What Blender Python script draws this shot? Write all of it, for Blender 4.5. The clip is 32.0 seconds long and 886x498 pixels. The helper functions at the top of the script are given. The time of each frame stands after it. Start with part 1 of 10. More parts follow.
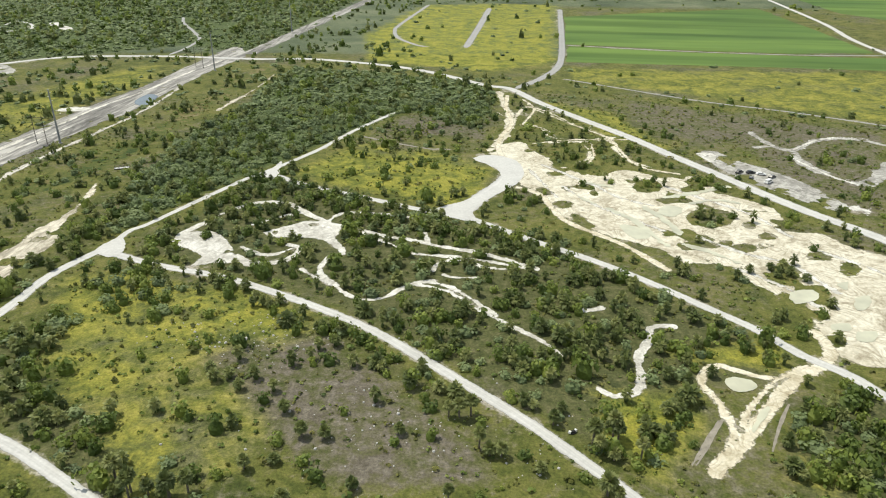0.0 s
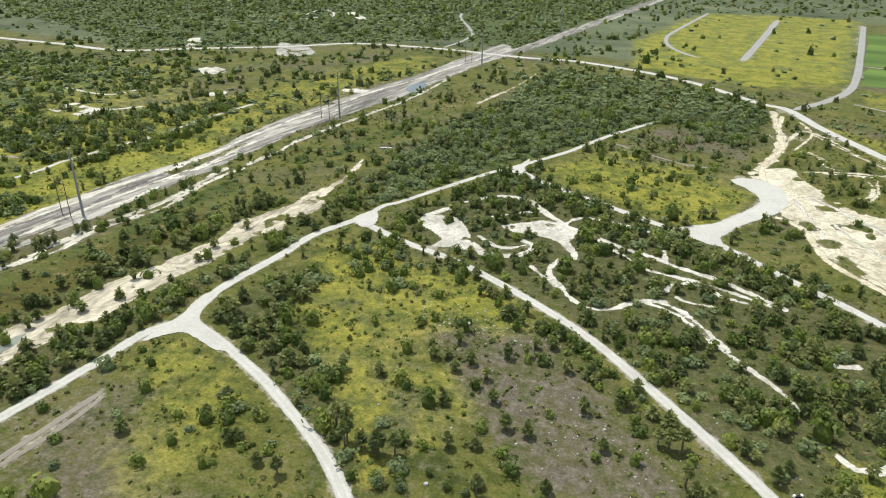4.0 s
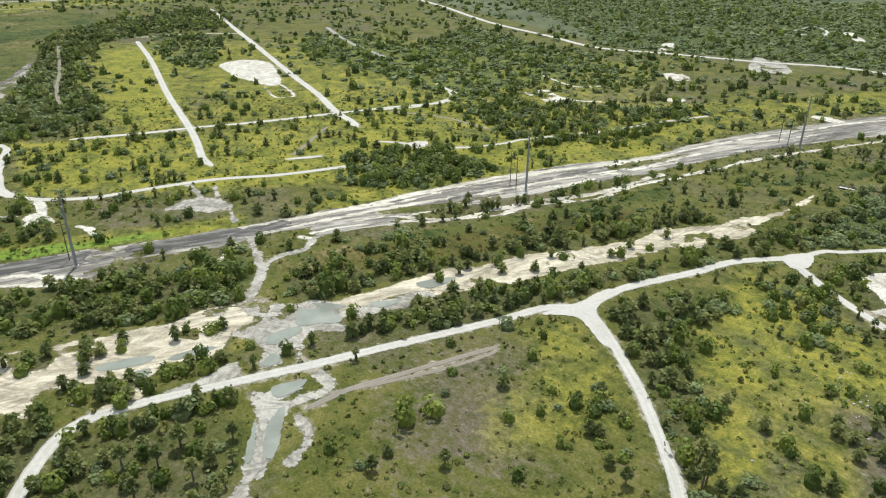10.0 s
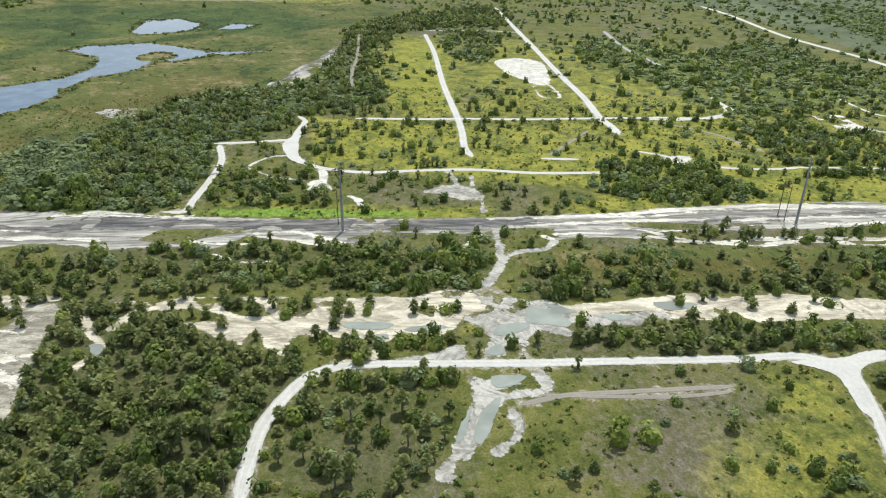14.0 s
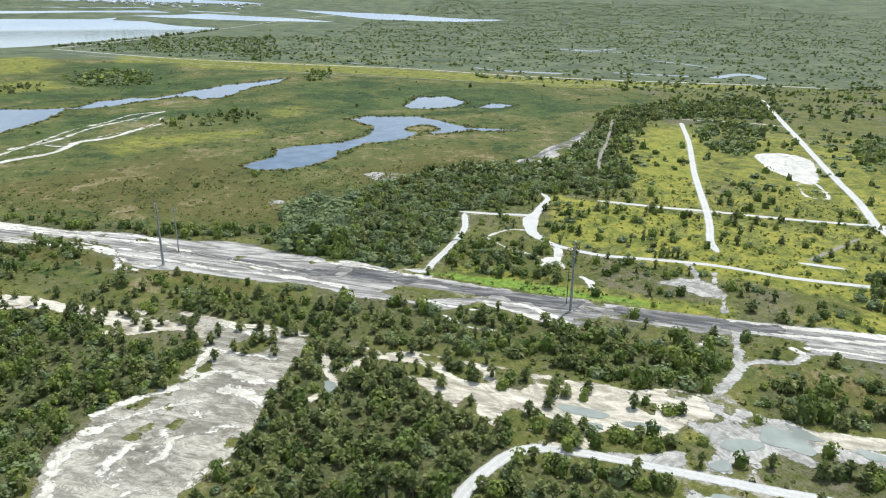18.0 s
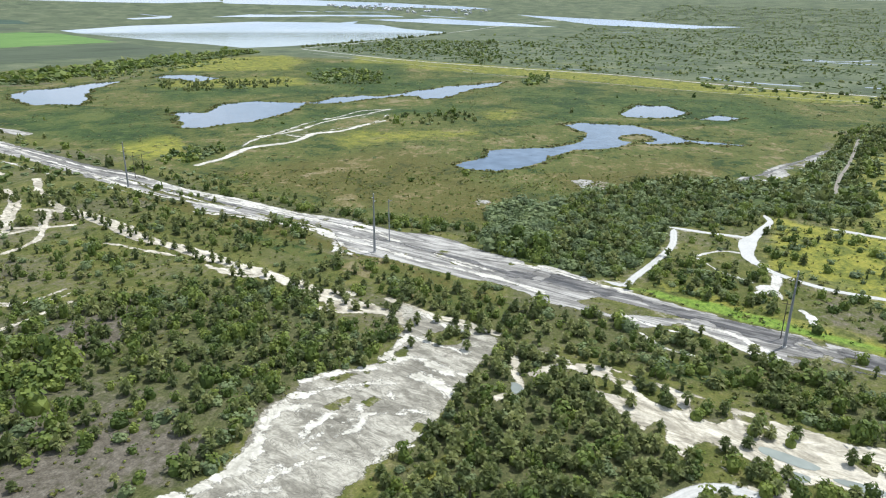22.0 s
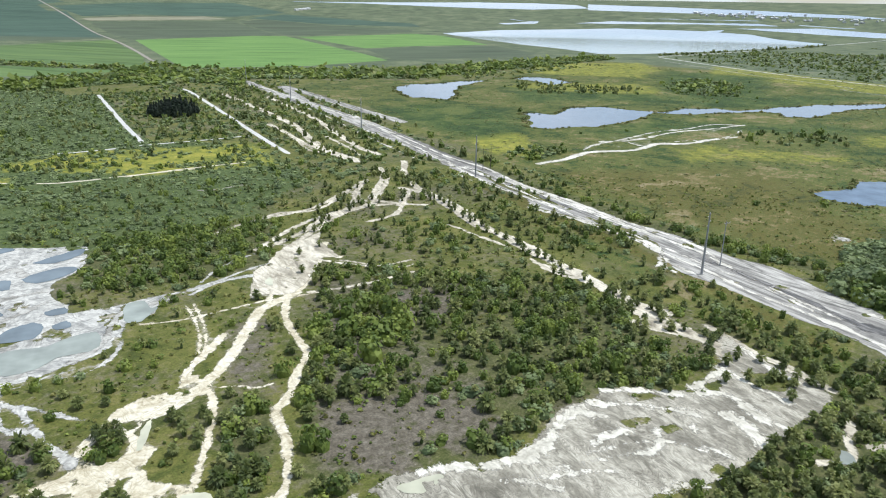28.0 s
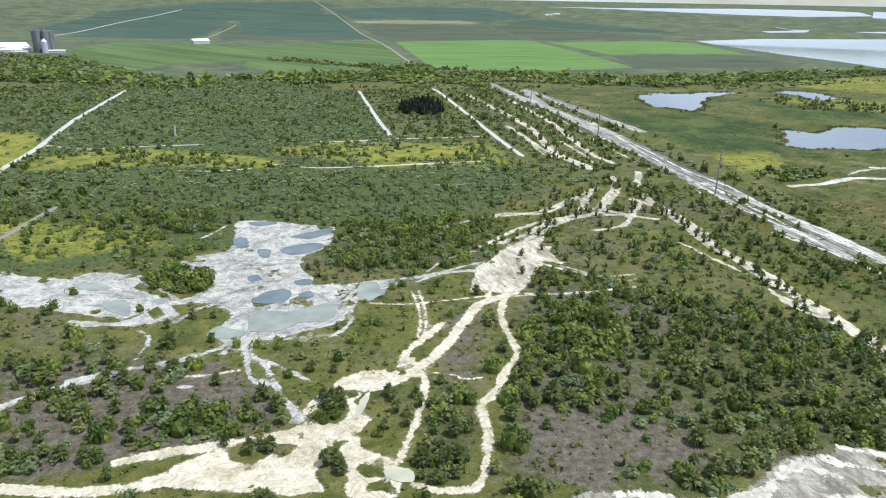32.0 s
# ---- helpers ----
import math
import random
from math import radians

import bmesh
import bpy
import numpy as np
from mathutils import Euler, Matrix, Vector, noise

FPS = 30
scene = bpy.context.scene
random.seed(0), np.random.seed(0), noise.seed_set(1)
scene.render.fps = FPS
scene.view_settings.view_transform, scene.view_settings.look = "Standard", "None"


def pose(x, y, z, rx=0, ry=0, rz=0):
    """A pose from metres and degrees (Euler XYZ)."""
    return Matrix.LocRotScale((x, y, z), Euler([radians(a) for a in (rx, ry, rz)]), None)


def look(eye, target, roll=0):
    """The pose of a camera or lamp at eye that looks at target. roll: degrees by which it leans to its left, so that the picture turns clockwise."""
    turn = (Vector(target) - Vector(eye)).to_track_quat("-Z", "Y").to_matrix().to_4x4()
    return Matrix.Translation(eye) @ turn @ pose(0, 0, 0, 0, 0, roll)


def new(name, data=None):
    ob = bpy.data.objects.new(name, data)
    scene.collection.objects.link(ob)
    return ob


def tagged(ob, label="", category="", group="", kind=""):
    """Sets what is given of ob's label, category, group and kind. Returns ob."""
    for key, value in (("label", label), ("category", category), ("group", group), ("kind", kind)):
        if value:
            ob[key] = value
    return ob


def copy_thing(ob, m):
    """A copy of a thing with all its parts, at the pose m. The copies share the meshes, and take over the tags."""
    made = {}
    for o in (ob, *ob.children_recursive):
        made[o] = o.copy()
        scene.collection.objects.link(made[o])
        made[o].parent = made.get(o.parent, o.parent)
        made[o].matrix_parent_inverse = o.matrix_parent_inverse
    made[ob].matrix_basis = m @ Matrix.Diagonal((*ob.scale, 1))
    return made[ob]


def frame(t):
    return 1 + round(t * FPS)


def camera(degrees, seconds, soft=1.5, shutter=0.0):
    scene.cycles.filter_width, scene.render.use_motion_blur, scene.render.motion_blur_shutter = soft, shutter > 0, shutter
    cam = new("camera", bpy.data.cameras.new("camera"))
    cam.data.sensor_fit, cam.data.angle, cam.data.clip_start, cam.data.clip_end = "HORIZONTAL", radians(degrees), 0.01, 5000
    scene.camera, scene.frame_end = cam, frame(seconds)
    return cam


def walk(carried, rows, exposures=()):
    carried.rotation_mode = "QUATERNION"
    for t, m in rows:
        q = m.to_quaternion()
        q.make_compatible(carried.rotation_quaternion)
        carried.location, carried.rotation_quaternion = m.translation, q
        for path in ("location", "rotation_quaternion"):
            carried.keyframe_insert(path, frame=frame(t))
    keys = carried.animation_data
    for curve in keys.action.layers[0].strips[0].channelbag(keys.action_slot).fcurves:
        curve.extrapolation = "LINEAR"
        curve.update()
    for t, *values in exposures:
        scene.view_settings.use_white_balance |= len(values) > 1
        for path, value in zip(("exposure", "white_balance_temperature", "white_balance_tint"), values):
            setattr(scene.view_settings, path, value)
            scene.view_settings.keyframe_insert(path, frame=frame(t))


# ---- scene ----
cam = camera(64.44, 32.0, soft=1.1)
EYE = 120.0
PATH = [
    (0.0, 64.14, -0.43, -0.03),
    (0.5, 64.14, -0.47, 2.77),
    (1.0, 64.13, -0.52, 5.43),
    (1.5, 64.13, -0.55, 8.01),
    (2.0, 64.13, -0.58, 10.54),
    (2.5, 64.12, -0.61, 13.03),
    (3.0, 64.11, -0.62, 15.56),
    (3.5, 64.11, -0.61, 18.13),
    (5.5, 64.13, -0.68, 30.09),
    (6.0, 64.14, -0.67, 33.11),
    (6.5, 64.15, -0.68, 36.17),
    (7.0, 64.16, -0.69, 39.23),
    (7.5, 64.17, -0.71, 42.3),
    (8.0, 64.18, -0.71, 45.38),
    (8.5, 64.18, -0.73, 48.49),
    (9.0, 64.18, -0.73, 51.5),
    (9.5, 64.17, -0.73, 54.41),
    (10.0, 64.16, -0.72, 57.22),
    (10.5, 64.16, -0.69, 59.91),
    (11.0, 64.15, -0.67, 62.5),
    (11.5, 64.14, -0.67, 65.07),
    (12.0, 64.13, -0.67, 67.61),
    (12.5, 64.13, -0.67, 70.23),
    (13.0, 64.12, -0.68, 73.0),
    (13.5, 64.11, -0.69, 75.85),
    (14.0, 64.1, -0.71, 78.75),
    (14.5, 64.08, -0.7, 81.63),
    (16.5, 64.25, -0.66, 92.38),
    (17.0, 68.69, -0.68, 94.8),
    (17.5, 70.18, -0.66, 96.97),
    (18.0, 70.2, -0.66, 98.84),
    (18.5, 70.23, -0.67, 100.68),
    (19.0, 70.25, -0.67, 102.63),
    (19.5, 70.28, -0.66, 104.7),
    (20.0, 70.3, -0.65, 106.92),
    (20.5, 70.33, -0.64, 109.21),
    (21.0, 70.35, -0.63, 111.51),
    (21.5, 70.38, -0.63, 113.77),
    (22.0, 70.4, -0.63, 116.03),
    (22.5, 70.43, -0.64, 118.31),
    (23.0, 70.45, -0.65, 120.56),
    (23.5, 70.48, -0.67, 122.79),
    (24.0, 70.5, -0.68, 125.03),
    (24.5, 70.52, -0.68, 127.29),
    (25.0, 70.54, -0.69, 129.61),
    (25.5, 70.55, -0.7, 131.97),
    (27.5, 70.56, -0.8, 141.24),
    (28.0, 70.56, -0.83, 143.53),
    (28.5, 70.56, -0.87, 145.95),
    (29.0, 70.56, -0.91, 148.36),
    (29.5, 70.57, -0.95, 150.78),
    (30.0, 70.58, -0.98, 153.17),
    (30.5, 70.59, -1.0, 155.54),
    (31.0, 70.61, -1.03, 157.9),
    (31.5, 70.63, -1.04, 160.28),
    (32.0, 70.65, -1.02, 162.63),
]
walk(cam, [(t, pose(0, 0, EYE, rx, ry, rz)) for t, rx, ry, rz in PATH],
     [(0.0, -0.2, 6850, 5), (9.0, -0.22, 6750, 5), (13.0, -0.17, 6600, 5), (18.0, -0.06, 6150, 7), (24.0, 0.0, 6100, 8), (32.0, -0.14, 6050, 8)])

# ---------------------------------------------------------------- world, sun
SUN_EL, SUN_AZ = 65.0, 302.0       # degrees; azimuth counted from +y towards +x
world = bpy.data.worlds.new("world")
scene.world = world
world.use_nodes = True
wn = world.node_tree.nodes
sky = wn.new("ShaderNodeTexSky")
sky.sky_type = "NISHITA"
sky.sun_disc = False
sky.sun_elevation = radians(SUN_EL)
sky.sun_rotation = radians(SUN_AZ)
sky.air_density, sky.dust_density, sky.ozone_density = 1.0, 0.5, 1.2
cloud = wn.new("ShaderNodeTexNoise")
cloud.inputs["Scale"].default_value, cloud.inputs["Detail"].default_value, cloud.inputs["Roughness"].default_value = 2.6, 7.0, 0.6
veil = wn.new("ShaderNodeValToRGB")
veil.color_ramp.elements[0].position, veil.color_ramp.elements[1].position = 0.40, 0.60
veil.color_ramp.elements[0].color, veil.color_ramp.elements[1].color = (0.2, 0.2, 0.2, 1), (0.9, 0.9, 0.9, 1)
both = wn.new("ShaderNodeMix")
both.data_type = "RGBA"
both.inputs[7].default_value = (8.2, 8.9, 9.8, 1.0)          # broken white cloud
wt = world.node_tree
way = wn.new("ShaderNodeTexCoord")
flat = wn.new("ShaderNodeMapping")
flat.inputs["Scale"].default_value = (1.0, 1.0, 3.2)
wt.links.new(way.outputs["Generated"], flat.inputs["Vector"])
wt.links.new(flat.outputs[0], cloud.inputs["Vector"])
wt.links.new(cloud.outputs["Fac"], veil.inputs[0])
wt.links.new(veil.outputs[0], both.inputs[0])
wt.links.new(sky.outputs[0], both.inputs[6])
wt.links.new(both.outputs[2], wn["Background"].inputs[0])
wn["Background"].inputs[1].default_value = 0.12
sun = new("sun", bpy.data.lights.new("sun", "SUN"))
sun.data.energy, sun.data.angle, sun.data.color = 4.4, radians(0.7), (1.0, 0.955, 0.88)
sun_way = Vector((math.sin(radians(SUN_AZ)) * math.cos(radians(SUN_EL)), math.cos(radians(SUN_AZ)) * math.cos(radians(SUN_EL)), math.sin(radians(SUN_EL))))
sun.matrix_world = look(sun_way * 400, (0, 0, 0))
scene.view_settings.exposure = 0.0


# ---------------------------------------------------------------- materials
class Nodes:
    """A small builder for node materials."""

    def __init__(self, name, rough=0.9):
        self.mat = bpy.data.materials.new(name)
        self.mat.use_nodes = True
        self.t = self.mat.node_tree
        self.b = self.t.nodes["Principled BSDF"]
        self.b.inputs["Roughness"].default_value = rough
        self.b.inputs["Specular IOR Level"].default_value = 0.25
        self.pos = self.node("ShaderNodeNewGeometry").outputs["Position"]

    def node(self, kind):
        return self.t.nodes.new(kind)

    def link(self, a, b):
        self.t.links.new(a, b)

    def put(self, sock, v):
        if isinstance(v, (int, float)):
            sock.default_value = v
        elif isinstance(v, tuple):
            sock.default_value = (*v, 1.0) if len(v) == 3 and sock.type == "RGBA" else v
        else:
            self.link(v, sock)

    def noise(self, size, detail=3.0, rough=0.55, stretch=None, turn=0.0, warp=0.0):
        n = self.node("ShaderNodeTexNoise")
        n.inputs["Scale"].default_value = 1.0 / size
        n.inputs["Detail"].default_value = detail
        n.inputs["Roughness"].default_value = rough
        n.inputs["Distortion"].default_value = warp
        src = self.pos
        if stretch:
            for key, value in (("Rotation", (0, 0, radians(turn))), ("Scale", stretch)):
                m = self.node("ShaderNodeMapping")
                m.inputs[key].default_value = value
                self.link(src, m.inputs["Vector"])
                src = m.outputs[0]
        self.link(src, n.inputs["Vector"])
        return n.outputs["Fac"]

    def ramp(self, fac, *stops):
        r = self.node("ShaderNodeValToRGB")
        e = r.color_ramp.elements
        while len(e) < len(stops):
            e.new(0.5)
        for el, (p, c) in zip(e, stops):
            el.position = p
            el.color = (*c, 1) if isinstance(c, tuple) else (c, c, c, 1)
        self.put(r.inputs[0], fac)
        return r.outputs[0]

    def mix(self, fac, a, b, how="MIX"):
        m = self.node("ShaderNodeMix")
        m.data_type, m.blend_type = "RGBA", how
        self.put(m.inputs[0], fac)
        self.put(m.inputs[6], a)
        self.put(m.inputs[7], b)
        return m.outputs[2]

    def math(self, op, a, b=0.0):
        m = self.node("ShaderNodeMath")
        m.operation = op
        self.put(m.inputs[0], a)
        self.put(m.inputs[1], b)
        return m.outputs[0]

    def attr(self, name):
        a = self.node("ShaderNodeAttribute")
        a.attribute_name = name
        return a.outputs["Fac"]

    def per_object(self):
        return self.node("ShaderNodeObjectInfo").outputs["Random"]

    def per_island(self):
        return self.node("ShaderNodeNewGeometry").outputs["Random Per Island"]

    def bump(self, height, strength=0.4, dist=0.1):
        n = self.node("ShaderNodeBump")
        n.inputs["Strength"].default_value = strength
        n.inputs["Distance"].default_value = dist
        self.link(height, n.inputs["Height"])
        self.link(n.outputs[0], self.b.inputs["Normal"])

    def color(self, c):
        self.put(self.b.inputs["Base Color"], c)
        return self

    def rough(self, r):
        self.put(self.b.inputs["Roughness"], r)
        return self

    def thin_out(self, cover):
        """Lets the ground show where a thin layer is worn through."""
        gap = self.node("ShaderNodeBsdfTransparent")
        mixed = self.node("ShaderNodeMixShader")
        self.put(mixed.inputs[0], cover)
        self.link(gap.outputs[0], mixed.inputs[1])
        self.link(self.b.outputs[0], mixed.inputs[2])
        self.link(mixed.outputs[0], self.t.nodes["Material Output"].inputs[0])


def ground_material():
    n = Nodes("ground_soil_and_grass", 0.95)
    big, mid, fine, tiny = n.noise(55, 4), n.noise(13, 5, 0.62, warp=0.8), n.noise(2.8, 5, 0.68), n.noise(0.75, 3, 0.7)
    grass = n.ramp(n.math("ADD", n.math("MULTIPLY", mid, 0.6), n.math("MULTIPLY", fine, 0.4)), (0.34, (0.045, 0.06, 0.014)), (0.44, (0.084, 0.098, 0.022)), (0.52, (0.125, 0.131, 0.033)), (0.6, (0.165, 0.158, 0.049)), (0.7, (0.215, 0.19, 0.08)))
    # yellow-green grass, with the brightness of sunlit stretches put into its colour
    sunlit_lush = n.ramp(n.math("ADD", n.math("MULTIPLY", mid, 0.6), n.math("MULTIPLY", fine, 0.4)), (0.33, (0.085, 0.112, 0.02)), (0.45, (0.168, 0.19, 0.03)), (0.56, (0.275, 0.265, 0.044)), (0.7, (0.345, 0.305, 0.082)))
    soil = n.ramp(fine, (0.3, (0.075, 0.066, 0.048)), (0.46, (0.118, 0.103, 0.078)), (0.6, (0.165, 0.146, 0.114)), (0.78, (0.27, 0.25, 0.205)))
    scrub = n.ramp(fine, (0.32, (0.04, 0.05, 0.018)), (0.46, (0.078, 0.087, 0.032)), (0.58, (0.115, 0.116, 0.049)), (0.72, (0.165, 0.152, 0.08)))
    reeds = n.noise(15, 6, 0.7, warp=1.4)
    strokes = n.noise(3.2, 5, 0.7, (1, 0.35, 1), 70, 1.0)
    drift = n.math("ADD", n.math("MULTIPLY", reeds, 0.34), n.math("ADD", n.math("MULTIPLY", n.noise(70, 5, 0.62, warp=1.2), 0.42), n.math("MULTIPLY", strokes, 0.24)))
    marsh = n.ramp(drift, (0.43, (0.03, 0.055, 0.014)), (0.465, (0.06, 0.088, 0.02)), (0.495, (0.112, 0.112, 0.03)), (0.52, (0.08, 0.112, 0.025)), (0.55, (0.155, 0.135, 0.048)), (0.6, (0.23, 0.2, 0.11)))
    # wetland grey-green, made paler and bluer to stand in for distance haze
    wet = n.ramp(n.noise(70, 6, 0.65, (1, 1, 1), 0, 0.6), (0.32, (0.058, 0.078, 0.046)), (0.47, (0.096, 0.12, 0.066)), (0.6, (0.138, 0.16, 0.09)), (0.74, (0.19, 0.198, 0.125)))

    def mask(name, low, high, amount=0.55):
        v = n.math("ADD", n.attr(name), n.math("MULTIPLY", n.math("SUBTRACT", n.math("ADD", n.math("MULTIPLY", mid, 0.55), n.math("MULTIPLY", fine, 0.45)), 0.5), amount * 2))
        return n.ramp(v, (low, 0.0), (high, 1.0))

    c = grass
    c = n.mix(n.ramp(n.math("ADD", big, n.math("MULTIPLY", n.math("SUBTRACT", fine, 0.5), 0.7)), (0.5, 0.0), (0.68, 0.7)), c, soil)
    c = n.mix(mask("wet", 0.42, 0.6), c, wet)
    c = n.mix(mask("scrub", 0.36, 0.66, 0.6), c, scrub)
    c = n.mix(mask("soil", 0.36, 0.72, 0.95), c, soil)
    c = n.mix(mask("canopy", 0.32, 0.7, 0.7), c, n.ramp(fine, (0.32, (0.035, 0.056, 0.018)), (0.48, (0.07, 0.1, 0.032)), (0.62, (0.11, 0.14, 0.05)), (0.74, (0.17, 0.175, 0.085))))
    c = n.mix(mask("marsh", 0.40, 0.60, 0.3), c, marsh)
    c = n.mix(mask("sunlit_lush", 0.28, 0.85, 1.0), c, sunlit_lush)
    c = n.mix(mask("sedge", 0.35, 0.7, 0.5), c, n.ramp(drift, (0.42, (0.022, 0.044, 0.012)), (0.5, (0.048, 0.082, 0.019)), (0.58, (0.105, 0.125, 0.034))))
    c = n.mix(mask("brown", 0.35, 0.75, 0.6), c, n.ramp(drift, (0.43, (0.055, 0.064, 0.016)), (0.475, (0.115, 0.102, 0.026)), (0.51, (0.085, 0.095, 0.022)), (0.55, (0.16, 0.132, 0.048)), (0.6, (0.25, 0.212, 0.12))))
    c = n.mix(mask("fresh", 0.35, 0.75, 0.5), c, n.ramp(fine, (0.32, (0.09, 0.155, 0.022)), (0.5, (0.16, 0.25, 0.036)), (0.68, (0.25, 0.34, 0.06))))
    sandy = n.ramp(fine, (0.3, (0.30, 0.27, 0.215)), (0.7, (0.46, 0.43, 0.37)))
    c = n.mix(mask("sandy", 0.5, 0.75, 0.8), c, sandy)
    c = n.mix(0.85, c, n.ramp(tiny, (0.25, (0.4, 0.4, 0.4)), (0.55, (1.0, 1.0, 1.0)), (0.8, (1.5, 1.45, 1.35))), "MULTIPLY")
    n.color(c)
    n.bump(n.math("ADD", fine, n.math("MULTIPLY", tiny, 0.6)), 0.7, 0.4)
    return n.mat


def sand_material(name, dark, mid, light, wet=0.0, along=None, curl=1.0, trace=0.8, feather=1.3):
    n = Nodes(name, 0.92)
    broad, flow, fine = n.noise(14, 5, 0.64, along, 8, 1.0), n.noise(3.8, 5, 0.64, along, 8, 1.4), n.noise(0.8, 3, 0.6)
    c = n.ramp(n.math("ADD", n.math("MULTIPLY", broad, 0.5), n.math("MULTIPLY", flow, 0.5)), (0.34, dark), (0.46, mid), (0.58, light), (0.7, mid))
    # tyre tracks: swirling sets of parallel lines
    sets = n.math("FRACT", n.math("MULTIPLY", n.noise(24 * curl, 2.0, 0.4, along, 8, 0.8), 13.0))
    line = n.ramp(sets, (0.0, 1.0), (0.2, 0.1), (0.45, 0.0), (0.62, 0.55), (0.72, 0.0), (1.0, 1.0))
    patchy = n.ramp(n.noise(9, 3), (0.36, 0.15), (0.56, 1.0))
    c = n.mix(n.math("MULTIPLY", n.math("MULTIPLY", line, patchy), trace), c, dark)
    c = n.mix(0.6, c, n.ramp(fine, (0.25, (0.68, 0.68, 0.68)), (0.7, (1.12, 1.12, 1.12))), "MULTIPLY")
    n.color(c)
    n.bump(n.math("SUBTRACT", flow, n.math("MULTIPLY", line, 0.3)), 0.6, 0.35)
    if wet:
        n.rough(n.ramp(broad, (0.35, 0.35), (0.55, 0.9)))
    ragged = n.math("ADD", n.math("MULTIPLY", n.math("SUBTRACT", flow, 0.5), 2.2), n.math("MULTIPLY", n.math("SUBTRACT", fine, 0.5), 1.0))
    n.thin_out(n.ramp(n.math("ADD", n.math("MULTIPLY", n.attr("edge"), 1.0 / feather), ragged), (0.22, 0.0), (0.62, 1.0)))
    return n.mat


def road_material(name, dark, light):
    n = Nodes(name, 0.9)
    across = n.attr("across")
    fine, broad = n.noise(1.1, 4, 0.65), n.noise(9, 3, 0.6)
    ruts = n.ramp(n.math("ADD", across, n.math("MULTIPLY", n.math("SUBTRACT", broad, 0.5), 0.35)), (0.0, 0.85), (0.16, 0.65), (0.36, 1.0), (0.5, 0.95), (0.78, 0.55), (1.0, 0.2))
    c = n.mix(ruts, dark, light)
    c = n.mix(0.6, c, n.ramp(fine, (0.25, (0.72, 0.72, 0.72)), (0.7, (1.1, 1.1, 1.1))), "MULTIPLY")
    c = n.mix(0.5, c, n.ramp(broad, (0.3, (0.78, 0.78, 0.78)), (0.65, (1.08, 1.08, 1.08))), "MULTIPLY")
    n.color(c)
    n.bump(fine, 0.4, 0.1)
    worn = n.math("ADD", n.math("MULTIPLY", n.math("SUBTRACT", 1.0, across), 3.2), n.math("MULTIPLY", n.math("SUBTRACT", n.noise(2.6, 4, 0.65), 0.5), 2.0))
    n.thin_out(n.ramp(worn, (0.12, 0.0), (0.5, 1.0)))
    return n.mat


def water_material(name, deep, rough=0.06):
    n = Nodes(name, rough)
    n.b.inputs["Specular IOR Level"].default_value = 0.5
    n.b.inputs["IOR"].default_value = 1.33
    n.color(n.ramp(n.noise(12, 3), (0.35, deep), (0.7, tuple(v * 1.5 for v in deep))))
    n.bump(n.noise(1.5, 3), 0.05, 0.05)
    return n.mat


def leaf_material(name, dark, mid, light):
    n = Nodes(name, 0.6)
    n.b.inputs["Specular IOR Level"].default_value = 0.3
    v = n.math("ADD", n.math("MULTIPLY", n.per_island(), 0.34), n.math("MULTIPLY", n.math("FRACT", n.math("ADD", n.attr("tint"), n.per_object())), 0.66))
    c = n.ramp(v, (0.1, dark), (0.5, mid), (0.92, light))
    c = n.mix(0.4, c, n.ramp(n.noise(0.6, 2), (0.3, (0.6, 0.6, 0.6)), (0.7, (1.25, 1.25, 1.25))), "MULTIPLY")
    n.color(c)
    thin = n.node("ShaderNodeBsdfTranslucent")
    n.put(thin.inputs["Color"], c)
    mixed = n.node("ShaderNodeMixShader")
    mixed.inputs[0].default_value = 0.36
    n.link(n.b.outputs[0], mixed.inputs[1])
    n.link(thin.outputs[0], mixed.inputs[2])
    n.link(mixed.outputs[0], n.t.nodes["Material Output"].inputs[0])
    return n.mat


def plain_material(name, a, b, size=1.0, rough=0.7, metal=0.0, stretch=None):
    n = Nodes(name, rough)
    n.b.inputs["Metallic"].default_value = metal
    n.color(n.ramp(n.noise(size, 4, 0.6, stretch), (0.3, a), (0.7, b)))
    return n.mat


def crop_material(name, a, b, turn, row=9.0):
    n = Nodes(name, 0.9)
    c = n.ramp(n.noise(90, 4, 0.6, (0.25, 1, 1), turn), (0.35, a), (0.65, b))
    c = n.mix(0.8, c, n.ramp(n.noise(row, 2, 0.5, (0.05, 1, 1), turn), (0.4, (0.62, 0.68, 0.6)), (0.55, (1.1, 1.1, 1.1))), "MULTIPLY")
    n.color(c)
    return n.mat


GROUND = ground_material()
GRAVEL = road_material("pale_limestone_gravel", (0.36, 0.353, 0.332), (0.57, 0.562, 0.535))
GREY_GRAVEL = road_material("grey_gravel", (0.26, 0.255, 0.25), (0.36, 0.355, 0.345))
TRACK = road_material("yellow_sand_track", (0.40, 0.355, 0.26), (0.66, 0.6, 0.47))
DIRT = road_material("grey_dirt_track", (0.16, 0.145, 0.12), (0.29, 0.265, 0.225))
SAND = sand_material("yellow_sand", (0.33, 0.28, 0.185), (0.56, 0.505, 0.375), (0.75, 0.7, 0.575), curl=0.5, trace=0.65)
RIDGE_SAND = sand_material("pale_ridge_sand", (0.18, 0.16, 0.125), (0.43, 0.39, 0.305), (0.72, 0.665, 0.55), along=(1, 0.35, 1), trace=0.6)
FLAT_SAND = sand_material("tracked_yellow_sand", (0.23, 0.195, 0.13), (0.53, 0.485, 0.375), (0.74, 0.7, 0.58), curl=0.8, trace=0.6)
